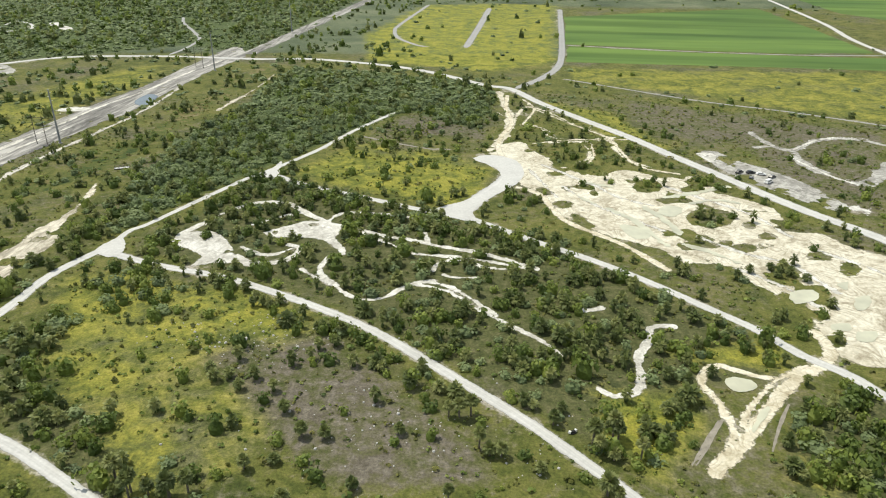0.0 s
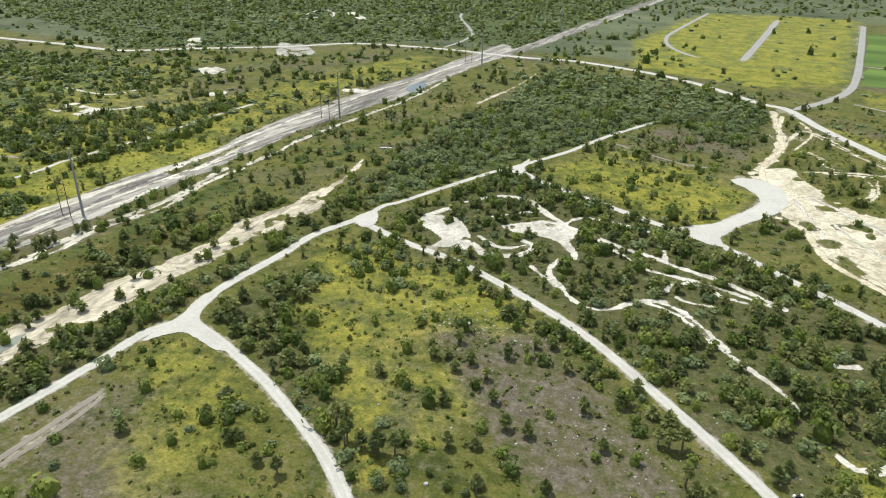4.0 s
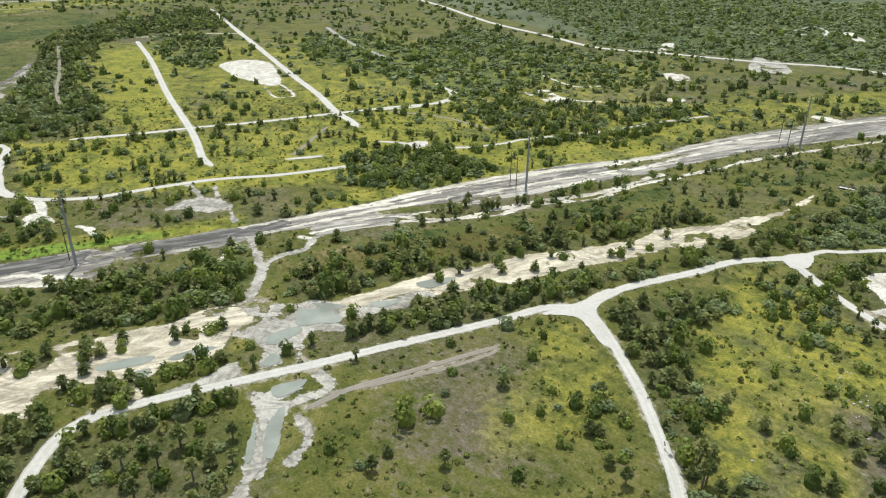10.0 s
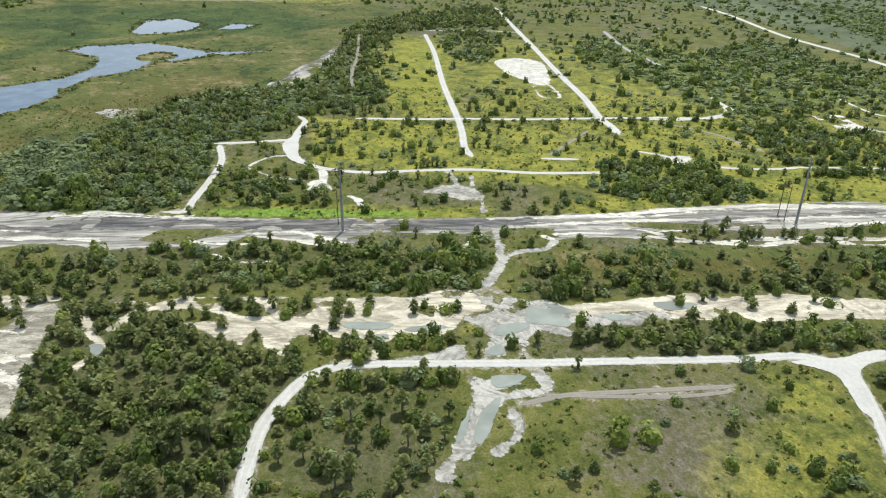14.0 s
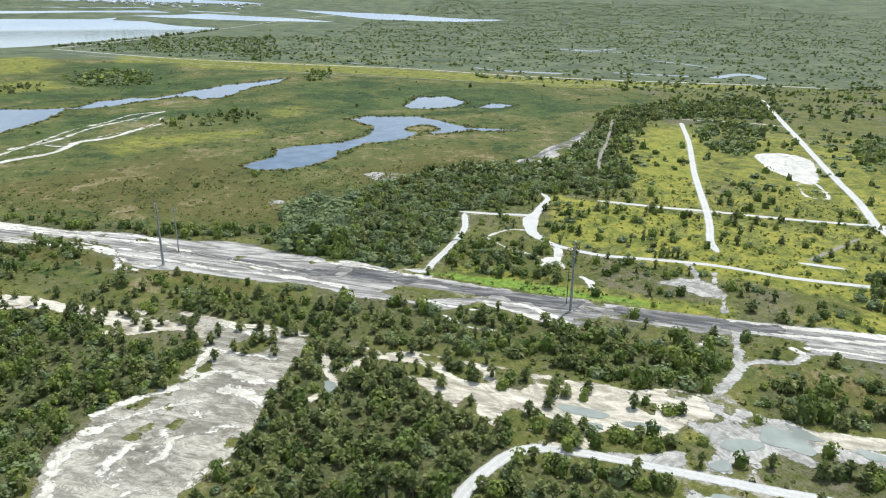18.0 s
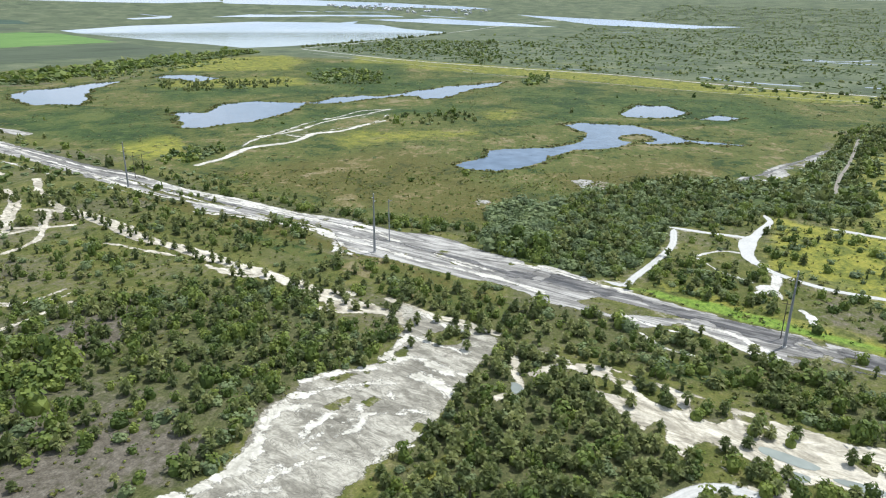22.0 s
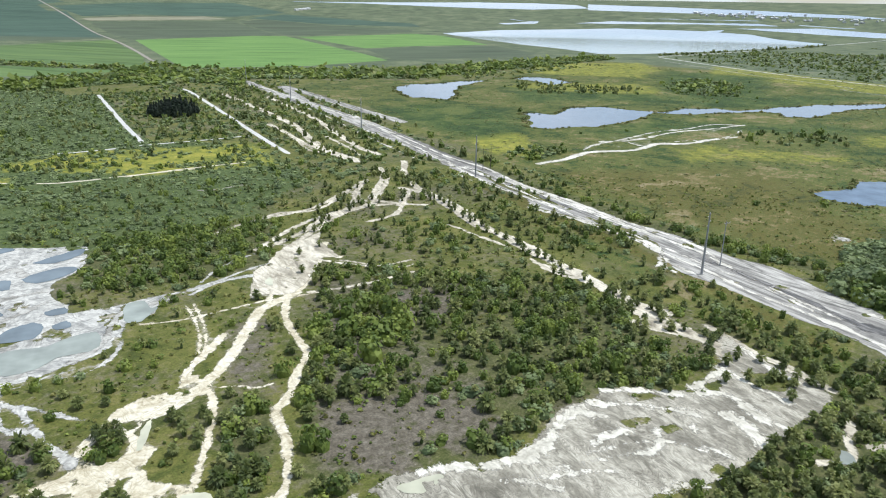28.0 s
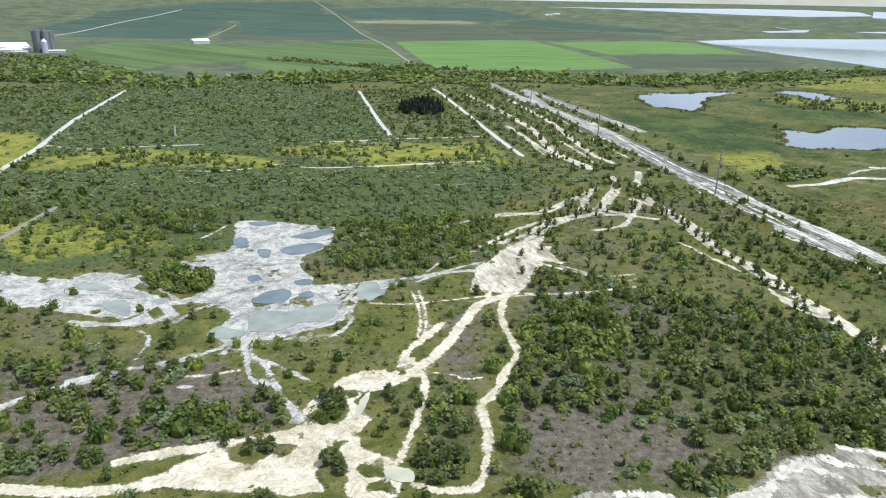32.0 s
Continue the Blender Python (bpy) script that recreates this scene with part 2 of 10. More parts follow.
WHITE_SAND = sand_material("white_sand", (0.3, 0.285, 0.25), (0.52, 0.5, 0.45), (0.72, 0.705, 0.655), trace=0.55)
RIB_SAND = sand_material("loose_white_sand", (0.33, 0.31, 0.255), (0.5, 0.472, 0.4), (0.73, 0.7, 0.615), along=(1, 0.6, 1), trace=0.5, feather=2.8)
LOOP_SAND = sand_material("packed_white_sand", (0.3, 0.285, 0.25), (0.52, 0.5, 0.45), (0.72, 0.705, 0.655), curl=0.5, trace=0.55, feather=0.6)
BANK_SAND = sand_material("banked_white_sand", (0.28, 0.262, 0.225), (0.52, 0.493, 0.43), (0.73, 0.705, 0.64), along=(1, 0.25, 1), trace=0.55, feather=1.7)
MOUND_SAND = sand_material("grey_tracked_sand", (0.125, 0.115, 0.092), (0.265, 0.247, 0.2), (0.52, 0.49, 0.41), along=(1, 0.4, 1), curl=0.2, trace=0.75)
GREY_SAND = sand_material("grey_silt", (0.15, 0.145, 0.13), (0.30, 0.288, 0.26), (0.52, 0.505, 0.465), trace=0.5)
MUD = sand_material("dark_wet_mud", (0.035, 0.034, 0.035), (0.085, 0.082, 0.08), (0.27, 0.26, 0.247), 1.0, (1, 0.16, 1), trace=0.6, feather=2.4)
RUTTED = sand_material("rutted_silt", (0.085, 0.082, 0.076), (0.225, 0.215, 0.198), (0.52, 0.5, 0.46), 0.0, (1, 0.09, 1), trace=0.8)
SILTY = water_material("grey_green_silt_pool", (0.22, 0.24, 0.215), 0.22)
MILKY = water_material("milky_rain_puddle", (0.39, 0.385, 0.295), 0.3)
# base colours lightened to carry part of the bright sky reflection
WATER = water_material("pond_water", (0.10, 0.13, 0.17), 0.05)
FLOOD = water_material("sky_pale_flood_water", (0.27, 0.31, 0.35), 0.08)
REED = leaf_material("reed_blades", (0.085, 0.105, 0.028), (0.14, 0.15, 0.045), (0.21, 0.19, 0.08))
PALM = leaf_material("palm_fronds", (0.075, 0.1, 0.03), (0.155, 0.185, 0.056), (0.29, 0.305, 0.11))
BUSH = leaf_material("bush_leaves", (0.072, 0.112, 0.026), (0.145, 0.198, 0.042), (0.285, 0.335, 0.072))
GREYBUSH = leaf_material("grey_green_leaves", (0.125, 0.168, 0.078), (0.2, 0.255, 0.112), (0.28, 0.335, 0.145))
TUSSOCK = leaf_material("tussock_blades", (0.095, 0.11, 0.027), (0.165, 0.172, 0.042), (0.26, 0.25, 0.075))
PINE = leaf_material("dark_conifer_needles", (0.012, 0.022, 0.014), (0.02, 0.034, 0.02), (0.032, 0.05, 0.028))
GREENCROP = crop_material("green_crop", (0.11, 0.20, 0.052), (0.145, 0.245, 0.066), 20)
DIRTPATCH = plain_material("scraped_dirt", (0.2, 0.18, 0.145), (0.33, 0.3, 0.25), 2.0, 0.95)
PUDDLE = water_material("grey_rain_pool", (0.115, 0.14, 0.155), 0.1)
PALE_MUD = sand_material("pale_flooded_mud", (0.17, 0.17, 0.16), (0.38, 0.372, 0.345), (0.62, 0.605, 0.56), 1.0, curl=0.8, trace=0.7)
NORTHCROP = crop_material("striped_green_crop", (0.06, 0.115, 0.026), (0.125, 0.195, 0.042), 6, 34.0)
# these two crops are greyed and blued: haze is mixed into their colour
DARKCROP = crop_material("dull_green_crop", (0.065, 0.082, 0.05), (0.088, 0.108, 0.065), 20)
BLUECROP = crop_material("hazed_cane_crop", (0.046, 0.08, 0.058), (0.064, 0.104, 0.074), 20)
TANCROP = crop_material("ploughed_field", (0.2, 0.19, 0.13), (0.27, 0.25, 0.18), 20)
MEADOW = crop_material("pasture", (0.075, 0.125, 0.04), (0.115, 0.17, 0.053), 60, 30.0)
BARK = plain_material("grey_brown_bark", (0.10, 0.085, 0.065), (0.2, 0.175, 0.14), 0.3)
# filler kept darker than the leaves: shade inside crowns is in its colour
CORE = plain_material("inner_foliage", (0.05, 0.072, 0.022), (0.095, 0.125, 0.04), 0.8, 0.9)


# ---------------------------------------------------------------- helpers
def fade(e0, e1, v):
    v = np.clip((v - e0) / (e1 - e0), 0, 1)
    return v * v * (3 - 2 * v)


def lattice(ix, iy, seed):
    h = (ix.astype(np.int64) * 374761393 + iy.astype(np.int64) * 668265263 + seed * 974634777) & 0xFFFFFFFF
    h = ((h ^ (h >> 13)) * 1274126177) & 0xFFFFFFFF
    return ((h ^ (h >> 16)) & 0xFFFF) / 65535.0


def vnoise(x, y, size, seed=0, octaves=3):
    """Value noise in 0..1 over plan coordinates."""
    out, amp, tot = 0.0, 1.0, 0.0
    for o in range(octaves):
        u, v = x / size, y / size
        i, j = np.floor(u), np.floor(v)
        f, g = u - i, v - j
        f, g = f * f * (3 - 2 * f), g * g * (3 - 2 * g)
        a, b = lattice(i, j, seed + o), lattice(i + 1, j, seed + o)
        c, d = lattice(i, j + 1, seed + o), lattice(i + 1, j + 1, seed + o)
        out = out + amp * ((a * (1 - f) + b * f) * (1 - g) + (c * (1 - f) + d * f) * g)
        tot, amp, size = tot + amp, amp * 0.5, size * 0.5
    return out / tot


def rise(x, y):
    """The land climbs a little towards the horizon."""
    return RISE * fade(2600, 4950, np.hypot(x, y)) ** 1.0


def mesh_np(name, verts, faces, mat, attrs=None, smooth=False):
    """A mesh from numpy arrays of vertices and of triangles or quads."""
    verts, faces = np.asarray(verts, float), np.asarray(faces, int)
    me = bpy.data.meshes.new(name)
    k = faces.shape[1]
    me.vertices.add(len(verts))
    me.vertices.foreach_set("co", verts.astype(np.float32).ravel())
    me.loops.add(faces.size)
    me.loops.foreach_set("vertex_index", faces.astype(np.int32).ravel())
    me.polygons.add(len(faces))
    me.polygons.foreach_set("loop_start", np.arange(0, faces.size, k, dtype=np.int32))
    me.polygons.foreach_set("loop_total", np.full(len(faces), k, dtype=np.int32))
    for key, val in (attrs or {}).items():
        me.attributes.new(key, "FLOAT", "POINT").data.foreach_set("value", np.asarray(val, np.float32))
    me.update(calc_edges=True)
    me.validate()
    me.polygons.foreach_set("use_smooth", np.full(len(me.polygons), smooth))
    me.materials.append(mat)
    return me


def spline(pts, step):
    """Points along a smooth line through pts, about step apart."""
    p = [np.array(q, float) for q in pts]
    p = [2 * p[0] - p[1]] + p + [2 * p[-1] - p[-2]]
    out = []
    for a, b, c, d in zip(p, p[1:], p[2:], p[3:]):
        n = max(2, int(np.linalg.norm(c - b) / step))
        for t in np.arange(n) / n:
            out.append(0.5 * (2 * b + (c - a) * t + (2 * a - 5 * b + 4 * c - d) * t * t + (3 * b - a - 3 * c + d) * t ** 3))
    out.append(p[-2])
    return np.array(out)


def line_distance(x, y, pts):
    best = np.full(np.shape(x), 1e9)
    for (ax, ay), (bx, by) in zip(pts, pts[1:]):
        dx, dy = bx - ax, by - ay
        t = np.clip(((x - ax) * dx + (y - ay) * dy) / max(dx * dx + dy * dy, 1e-6), 0, 1)
        best = np.minimum(best, np.hypot(x - ax - t * dx, y - ay - t * dy))
    return best


def inside_by(x, y, poly):
    """Signed distance to a polygon's outline, positive inside."""
    p = list(poly) + [poly[0]]
    odd = np.zeros(np.shape(x), bool)
    for (ax, ay), (bx, by) in zip(p, p[1:]):
        odd ^= ((ay > y) != (by > y)) & (x < (bx - ax) * (y - ay) / (by - ay + 1e-9) + ax)
    d = line_distance(x, y, p)
    return np.where(odd, d, -d)


TAKEN_LINES, TAKEN_AREAS, PONDS = [], [], []       # where nothing grows, and the open water


def surface(name, mat, field, box, res, z, label, category, kind="structure", heights=None, parent=None):
    """A sheet wherever field(x, y) is above zero, cut cleanly along its outline."""
    xs, ys = np.arange(box[0], box[2] + res, res), np.arange(box[1], box[3] + res, res)
    X, Y = np.meshgrid(xs, ys)
    F = field(X, Y)
    nx, ny = len(xs), len(ys)
    idx = np.arange(nx * ny).reshape(ny, nx)
    a, b, c, d = idx[:-1, :-1].ravel(), idx[:-1, 1:].ravel(), idx[1:, 1:].ravel(), idx[1:, :-1].ravel()
    tris = np.concatenate([np.stack([a, b, c], 1), np.stack([a, c, d], 1)])
    P, f = np.stack([X.ravel(), Y.ravel()], 1), F.ravel()
    s = f[tris] > 0
    n = s.sum(1)
    full = tris[n == 3]
    used = np.unique(full)
    remap = np.full(len(P), -1)
    remap[used] = np.arange(len(used))
    verts, faces = [P[used]], [remap[full]]
    count = len(used)

    def cut(i, j):
        t = f[i] / (f[i] - f[j])
        return P[i] + (P[j] - P[i]) * t[:, None]

    for inside in (1, 2):
        t3, s3 = tris[n == inside], s[n == inside]
        if not len(t3):
            continue
        k = np.argmax(s3 if inside == 1 else ~s3, axis=1)
        r = np.arange(len(t3))
        v0, v1, v2 = t3[r, k], t3[r, (k + 1) % 3], t3[r, (k + 2) % 3]
        e1, e2 = cut(v0, v1), cut(v0, v2)
        m = len(t3)
        if inside == 1:
            verts += [P[v0], e1, e2]
            q = count + np.arange(m)
            faces.append(np.stack([q, q + m, q + 2 * m], 1))
            count += 3 * m
        else:
            verts += [P[v1], P[v2], e2, e1]
            q = count + np.arange(m)
            faces += [np.stack([q, q + m, q + 2 * m], 1), np.stack([q, q + 2 * m, q + 3 * m], 1)]
            count += 4 * m
    V = np.concatenate(verts)
    Z = z + rise(V[:, 0], V[:, 1])
    if heights:
        Z = Z + heights(V[:, 0], V[:, 1], field(V[:, 0], V[:, 1]))
    depth = {"edge": np.clip(field(V[:, 0], V[:, 1]), 0, 4)} if category == "sand" else None
    ob = new(name, mesh_np(name, np.column_stack([V, Z]), np.concatenate(faces), mat, depth, smooth=heights is not None))
    if parent:
        ob.parent = parent
        if label:
            ob["label"] = label
        return ob
    return tagged(ob, label, category, kind=kind)


LAYER = [0]


class Patch:
    """A patch of ground made of outlines and worn lines, with islands left out of it and an uneven edge."""

    def __init__(self, name, mat, label, category="sand", wobble=1.6, grain=9.0, res=0.8, z=0.05, gaps=0.0, take=True):
        LAYER[0] += 1
        self.gaps = gaps
        self.args = (name, mat, label, category, wobble, grain, res, z, take)
        self.polys, self.lines, self.holes, self.seed = [], [], [], LAYER[0] * 7

    def poly(self, pts):
        if self.args[3] in ("field", "water"):
            self.polys.append(pts)
        else:
            n = len(pts)
            loop = spline([pts[-1], *pts, pts[0], pts[1]], max(3.0, np.hypot(*pts[0]) / 70))
            first = [i for i, q in enumerate(loop) if np.allclose(q, pts[0])]
            self.polys.append([tuple(q) for q in loop[first[0]:first[-1]]])

    def line(self, width, pts):
        self.lines.append((width, [tuple(p) for p in spline(pts, max(5.0, np.hypot(*pts[0]) / 60))]))

    def hole(self, pts):
        self.holes.append(pts)

    def field(self, x, y):
        x, y = np.asarray(x, float), np.asarray(y, float)
        wobble, grain = self.args[4], self.args[5]
        f = np.full(x.shape, -12.0)

        def near(pts, m):
            a, b = [p[0] for p in pts], [p[1] for p in pts]
            return (x > min(a) - m) & (x < max(a) + m) & (y > min(b) - m) & (y < max(b) + m)

        for q in self.polys:
            m = near(q, 12)
            f[m] = np.maximum(f[m], inside_by(x[m], y[m], q))
        for w, q in self.lines:
            if w >= 8:
                m = near(q, 12 + w)
                f[m] = np.maximum(f[m], w / 2 - line_distance(x[m], y[m], q))
        edge = (vnoise(x, y, grain, self.seed) - 0.5) * 2 * wobble + (vnoise(x, y, grain / 4, self.seed + 3, 2) - 0.5) * wobble * 0.8
        f = np.minimum(f + edge, f + 8)
        if self.gaps:
            g = vnoise(x, y, grain * 1.5, self.seed + 11)
            f = np.minimum(f, (0.80 - 0.5 * self.gaps - g) * grain * 3.0)
        for w, q in self.lines:
            if w < 8:
                m = near(q, 12 + w)
                f[m] = np.maximum(f[m], w / 2 - line_distance(x[m], y[m], q) + np.clip(edge[m], -w / 2.6, 3))
        for q in self.holes:
            m = near(q, 6)
            f[m] = np.minimum(f[m], -inside_by(x[m], y[m], q) + edge[m] * 0.6)
        return f

    def build(self, heights=None):
        name, mat, label, category, wobble, grain, res, z, take = self.args
        every = [p for q in self.polys for p in q] + [p for w, q in self.lines for p in q]
        widest = max([w for w, q in self.lines], default=0) / 2 + wobble * 2 + 3
        a, b = [p[0] for p in every], [p[1] for p in every]
        box = (min(a) - widest, min(b) - widest, max(a) + widest, max(b) + widest)
        if name == "pond":
            PONDS.append((self.field, box))
        if take:
            TAKEN_AREAS.append((self.field, box, category == "sand"))
        return surface(name, mat, self.field, box, res, z + 0.004 * (LAYER[0] % 7), label, category, heights=heights)


def MOUND(x, y, inner):
    return 1.3 * fade(1, 26, inner) + 0.35 * fade(0, 3, inner) * (vnoise(x, y, 7, 91) - 0.3)


def road(mat, width, pts, label, name="dirt_road", step=2.0, wobble=0.35, z=0.11, category="road", take=True):
    """A road of packed earth: a low crowned strip with ragged edges."""
    LAYER[0] += 1
    c = spline(pts, step)
    t = np.gradient(c, axis=0)
    nrm = np.stack([-t[:, 1], t[:, 0]], 1) / np.maximum(np.linalg.norm(t, axis=1), 1e-6)[:, None]
    us = np.array([-1, -0.8, -0.45, 0, 0.45, 0.8, 1.0])
    rows, att = [], []
    for u in us:
        ends = np.minimum(np.arange(len(c)), np.arange(len(c))[::-1]) * step
        w = width / 2 * (1 + 0.18 * (vnoise(c[:, 0], c[:, 1], 30, LAYER[0], 2) - 0.5)) * (0.3 + 0.7 * fade(0, width, ends))
        off = u * w
        if abs(u) == 1:
            off = off + np.sign(u) * (vnoise(c[:, 0] + 50 * u, c[:, 1], 3.5, 40 + LAYER[0]) - 0.5) * 2 * wobble * (1 + width / 8)
        p = c + nrm * np.asarray(off).reshape(-1, 1)
        rows.append(np.column_stack([p, z * (1 - 0.8 * u * u) + 0.004 * (LAYER[0] % 8) + rise(p[:, 0], p[:, 1])]))
        att.append(np.full(len(c), abs(u)))
    n, k = len(c), len(us)
    V = np.stack(rows, 1).reshape(-1, 3)
    i = (np.arange(n - 1)[:, None] * k + np.arange(k - 1)).ravel()
    ob = new(name, mesh_np(name, V, np.stack([i + k, i + k + 1, i + 1, i], 1), mat, {"across": np.stack(att, 1).ravel()}, True))
    if take:
        TAKEN_LINES.append((pts, width))
    return tagged(ob, label, category, kind="structure")


def part(name, bm, mat, parent, label=""):
    """Links a bmesh as one mesh under a thing or a part."""
    me = bpy.data.meshes.new(name)
    bm.to_mesh(me)
    bm.free()
    me.materials.append(mat)
    ob = new(name, me)
    ob.parent = parent
    if label:
        ob["label"] = label
    return ob


def thing(name, x, y, z=0.0, turn=0.0, label="", category="", group=""):
    ob = new(name)
    ob.matrix_basis = pose(x, y, z, 0, 0, turn)
    return tagged(ob, label, category, group)


def bm_box(bm, size, at, turn=0.0, taper=1.0):
    """Adds a box that stands on its place; taper narrows its top."""
    made = bmesh.ops.create_cube(bm, size=1.0)["verts"]
    for v in made:
        k = taper if v.co.z > 0 else 1.0
        v.co = Vector((v.co.x * size[0] * k, v.co.y * size[1] * k, (v.co.z + 0.5) * size[2]))
    bmesh.ops.transform(bm, verts=made, matrix=pose(*at, 0, 0, turn))
    return made


def bm_rod(bm, a, b, r0, r1, sides=8):
    a, b = Vector(a), Vector(b)
    made = bmesh.ops.create_cone(bm, cap_ends=True, segments=sides, radius1=r0, radius2=r1, depth=(b - a).length)["verts"]
    q = (b - a).to_track_quat("Z", "Y").to_matrix().to_4x4()
    bmesh.ops.transform(bm, verts=made, matrix=Matrix.Translation((a + b) / 2) @ q)
    return made


# ---------------------------------------------------------------- plan: zones of the ground
RISE = 140.0
ZONES = {"sunlit_lush": [], "soil": [], "scrub": [], "marsh": [], "sandy": [], "wet": [], "sedge": [], "brown": [], "canopy": [], "fresh": []}
GROWTH = []        # outline, plants per hectare, share of palms, mean height, clumping


def zone(kind, pts, soft=10.0, amount=1.0):
    ZONES[kind].append((pts, soft, amount))


def growth(pts, per_hectare, palms=0.5, size=1.0, clump=0.5, grey=0.25):
    GROWTH.append((pts, per_hectare, palms, size, clump, grey))
    if per_hectare > 100 and len(pts) > 4:
        zone("scrub", pts, 7.0, min(0.8, per_hectare / 300))
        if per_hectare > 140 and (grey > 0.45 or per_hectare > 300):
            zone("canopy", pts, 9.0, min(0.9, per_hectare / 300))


SPOTS = []


def spots(kind, places):
    SPOTS.extend((x, y, s, kind == "palm") for x, y, s in places)

# dense groves, each with its own mix of palms and shrubs
growth([(-423.3, -121.7), (-454, -111), (-487, -88), (-512, -67), (-536, -28), (-545, 8), (-680, 39), (-771, 74), (-599, 46), (-513, 62), (-473, 57), (-458, 26), (-458, -2), (-408.4, -25), (-398.6, -48.1), (-366.9, -53.7), (-328.2, -57.4), (-303.3, -63.5), (-309.4, -96.5)], 300, 0.25, 1.1, 0.1, 0.75)
growth([(-721, 295), (-674, 339), (-606, 353), (-680, 477), (-578, 471), (-485, 422), (-477, 367), (-415, 313), (-393, 276), (-426, 270), (-479, 273), (-548, 257), (-631, 248)], 270, 0.1, 1, 0.2, 0.5)
growth([(-329.5, 154.8), (-326.7, 183.6), (-315.2, 208.1), (-289.9, 199.3), (-275.9, 175.2), (-286.6, 150.6), (-299.5, 132.5)], 330, 0.1, 1.1, 0.1, 0.3)
growth([(-793, 150), (-740, 213), (-620, 173), (-601, 142), (-630, 129)], 240, 0.1, 1, 0.2, 0.3)
growth([(-381, 268), (-384, 313), (-338, 287), (-320, 312), (-293.5, 327.3), (-270.4, 304.6), (-293.6, 252.7), (-325.5, 246.9)], 220, 0.2, 1, 0.3, 0.3)
growth([(-237.6, -0), (-244.9, 25.6), (-227.5, 52.6), (-215.5, 62.3), (-204.7, 55.1), (-210.1, 28.5), (-220, 0.9)], 260, 0.4, 1.1, 0.2, 0.2)
growth([(-217.5, 71.5), (-216.1, 93.2), (-195.5, 117.6), (-195.5, 102.1), (-195.4, 80.7), (-198.5, 69.5)], 260, 0.4, 1, 0.2, 0.3)
growth([(-182.4, 91.8), (-183.3, 109), (-175.9, 128.4), (-161.7, 151.5), (-152.9, 144.8), (-156, 122.1), (-164.8, 91.5), (-169.6, 74.6), (-173.6, 72.4)], 200, 0.35, 1, 0.3, 0.3)
growth([(-242.8, 51.7), (-244.2, 65.8), (-233, 68.4), (-219.8, 63.5), (-223.1, 51.5)], 420, 0, 1.1, 0, 0)
growth([(-373, -152), (-393, -145), (-407, -120), (-399, -102), (-360.2, -93.4), (-336.8, -105.9), (-335.2, -130.5)], 330, 0, 2, 0, 1)
growth([(-173.5, -185.6), (-187.1, -180.3), (-184.7, -166.2), (-174.9, -163.3), (-167.4, -173.4)], 380, 0, 1, 0, 0.1)
growth([(-128.2, -242.8), (-140, -235.2), (-122.3, -205.4), (-114.3, -209.6)], 260, 0.2, 1.3, 0.1, 0)
growth([(-141.2, -147.6), (-171.3, -138.7), (-208.7, -151.2), (-201.3, -127.4), (-207.6, -118.8), (-179.7, -120.4), (-162.1, -131.4), (-140.2, -131.9)], 260, 0.45, 1, 0.2, 0.4)
growth([(-153.7, -243.9), (-188.2, -207.2), (-209.2, -169.1), (-197.7, -148.6), (-158.9, -148.8), (-139.4, -156.1), (-131.6, -192.7)], 170, 0.5, 1.05, 0.4, 0.25)
growth([(41, -327.7), (18, -326.8), (8.7, -309.4), (15.5, -295.6), (32.9, -305)], 420, 0.05, 1.7, 0, 0.1)
growth([(-47.9, -327.2), (-75.6, -364.7), (-119.8, -360.5), (-121.6, -328.6), (-84.5, -306), (-61, -298.8)], 220, 0.1, 1.1, 0.3, 0.3)
growth([(84.5, -430.2), (51.3, -430), (1.3, -407.4), (2.4, -371.5), (25.5, -344.7), (50, -353.3)], 120, 0.1, 1.2, 0.6, 0.3)
growth([(42.5, -207.5), (27.6, -208.2), (11.8, -209), (-14.6, -202.7), (-12.7, -186.8), (6.2, -182.1), (26.1, -181.6), (39.5, -181.6)], 210, 0.3, 1.05, 0.4, 0.2)
growth([(-321.2, 161.7), (-317.2, 188.6), (-291.1, 212), (-258.5, 205.5), (-261, 169.8), (-277.3, 150.9), (-291, 134)], 330, 0.1, 1.1, 0.1, 0.3)
growth([(-615, 378), (-558, 459), (-440, 444), (-414, 357), (-412, 295), (-487, 303)], 260, 0.1, 1, 0.2, 0.5)
growth([(-376, 303), (-332, 353), (-298, 397), (-271, 327), (-285.9, 274.2), (-320, 263)], 230, 0.2, 1, 0.3, 0.3)
growth([(-169.8, 89), (-171.4, 109.6), (-167.3, 133.4), (-162.2, 166.4), (-156.4, 199.7), (-146.7, 194), (-152.5, 167.7), (-154.2, 133.5), (-154.7, 102.6)], 260, 0.35, 1, 0.15, 0.35)
growth([(-207.4, 106.1), (-205.5, 126.4), (-198.2, 155.7), (-182, 209.4), (-181.6, 250), (-171.2, 244.3), (-174.3, 207.5), (-182.4, 163.7), (-190.7, 131.5), (-188.8, 101.8)], 190, 0.8, 1, 0.3, 0.1)

zone("marsh", [(-440, -976), (-436, -742), (-391, -532), (-373, -416), (-366, -364.9), (-347.1, -303.7), (-342.6, -254.9), (-334.6, -210.7), (-339.6, -161.2), (-358.3, -138.7), (-413, -124), (-451, -102), (-492, -79), (-532, -22), (-589, 18), (-789, 43), (-947, 149), (-1095, 23), (-1130, -145), (-1242, -376), (-1330, -744), (-1210, -900), (-1193, -1002), (-742, -906), (-580, -987)], 8, 1.0)
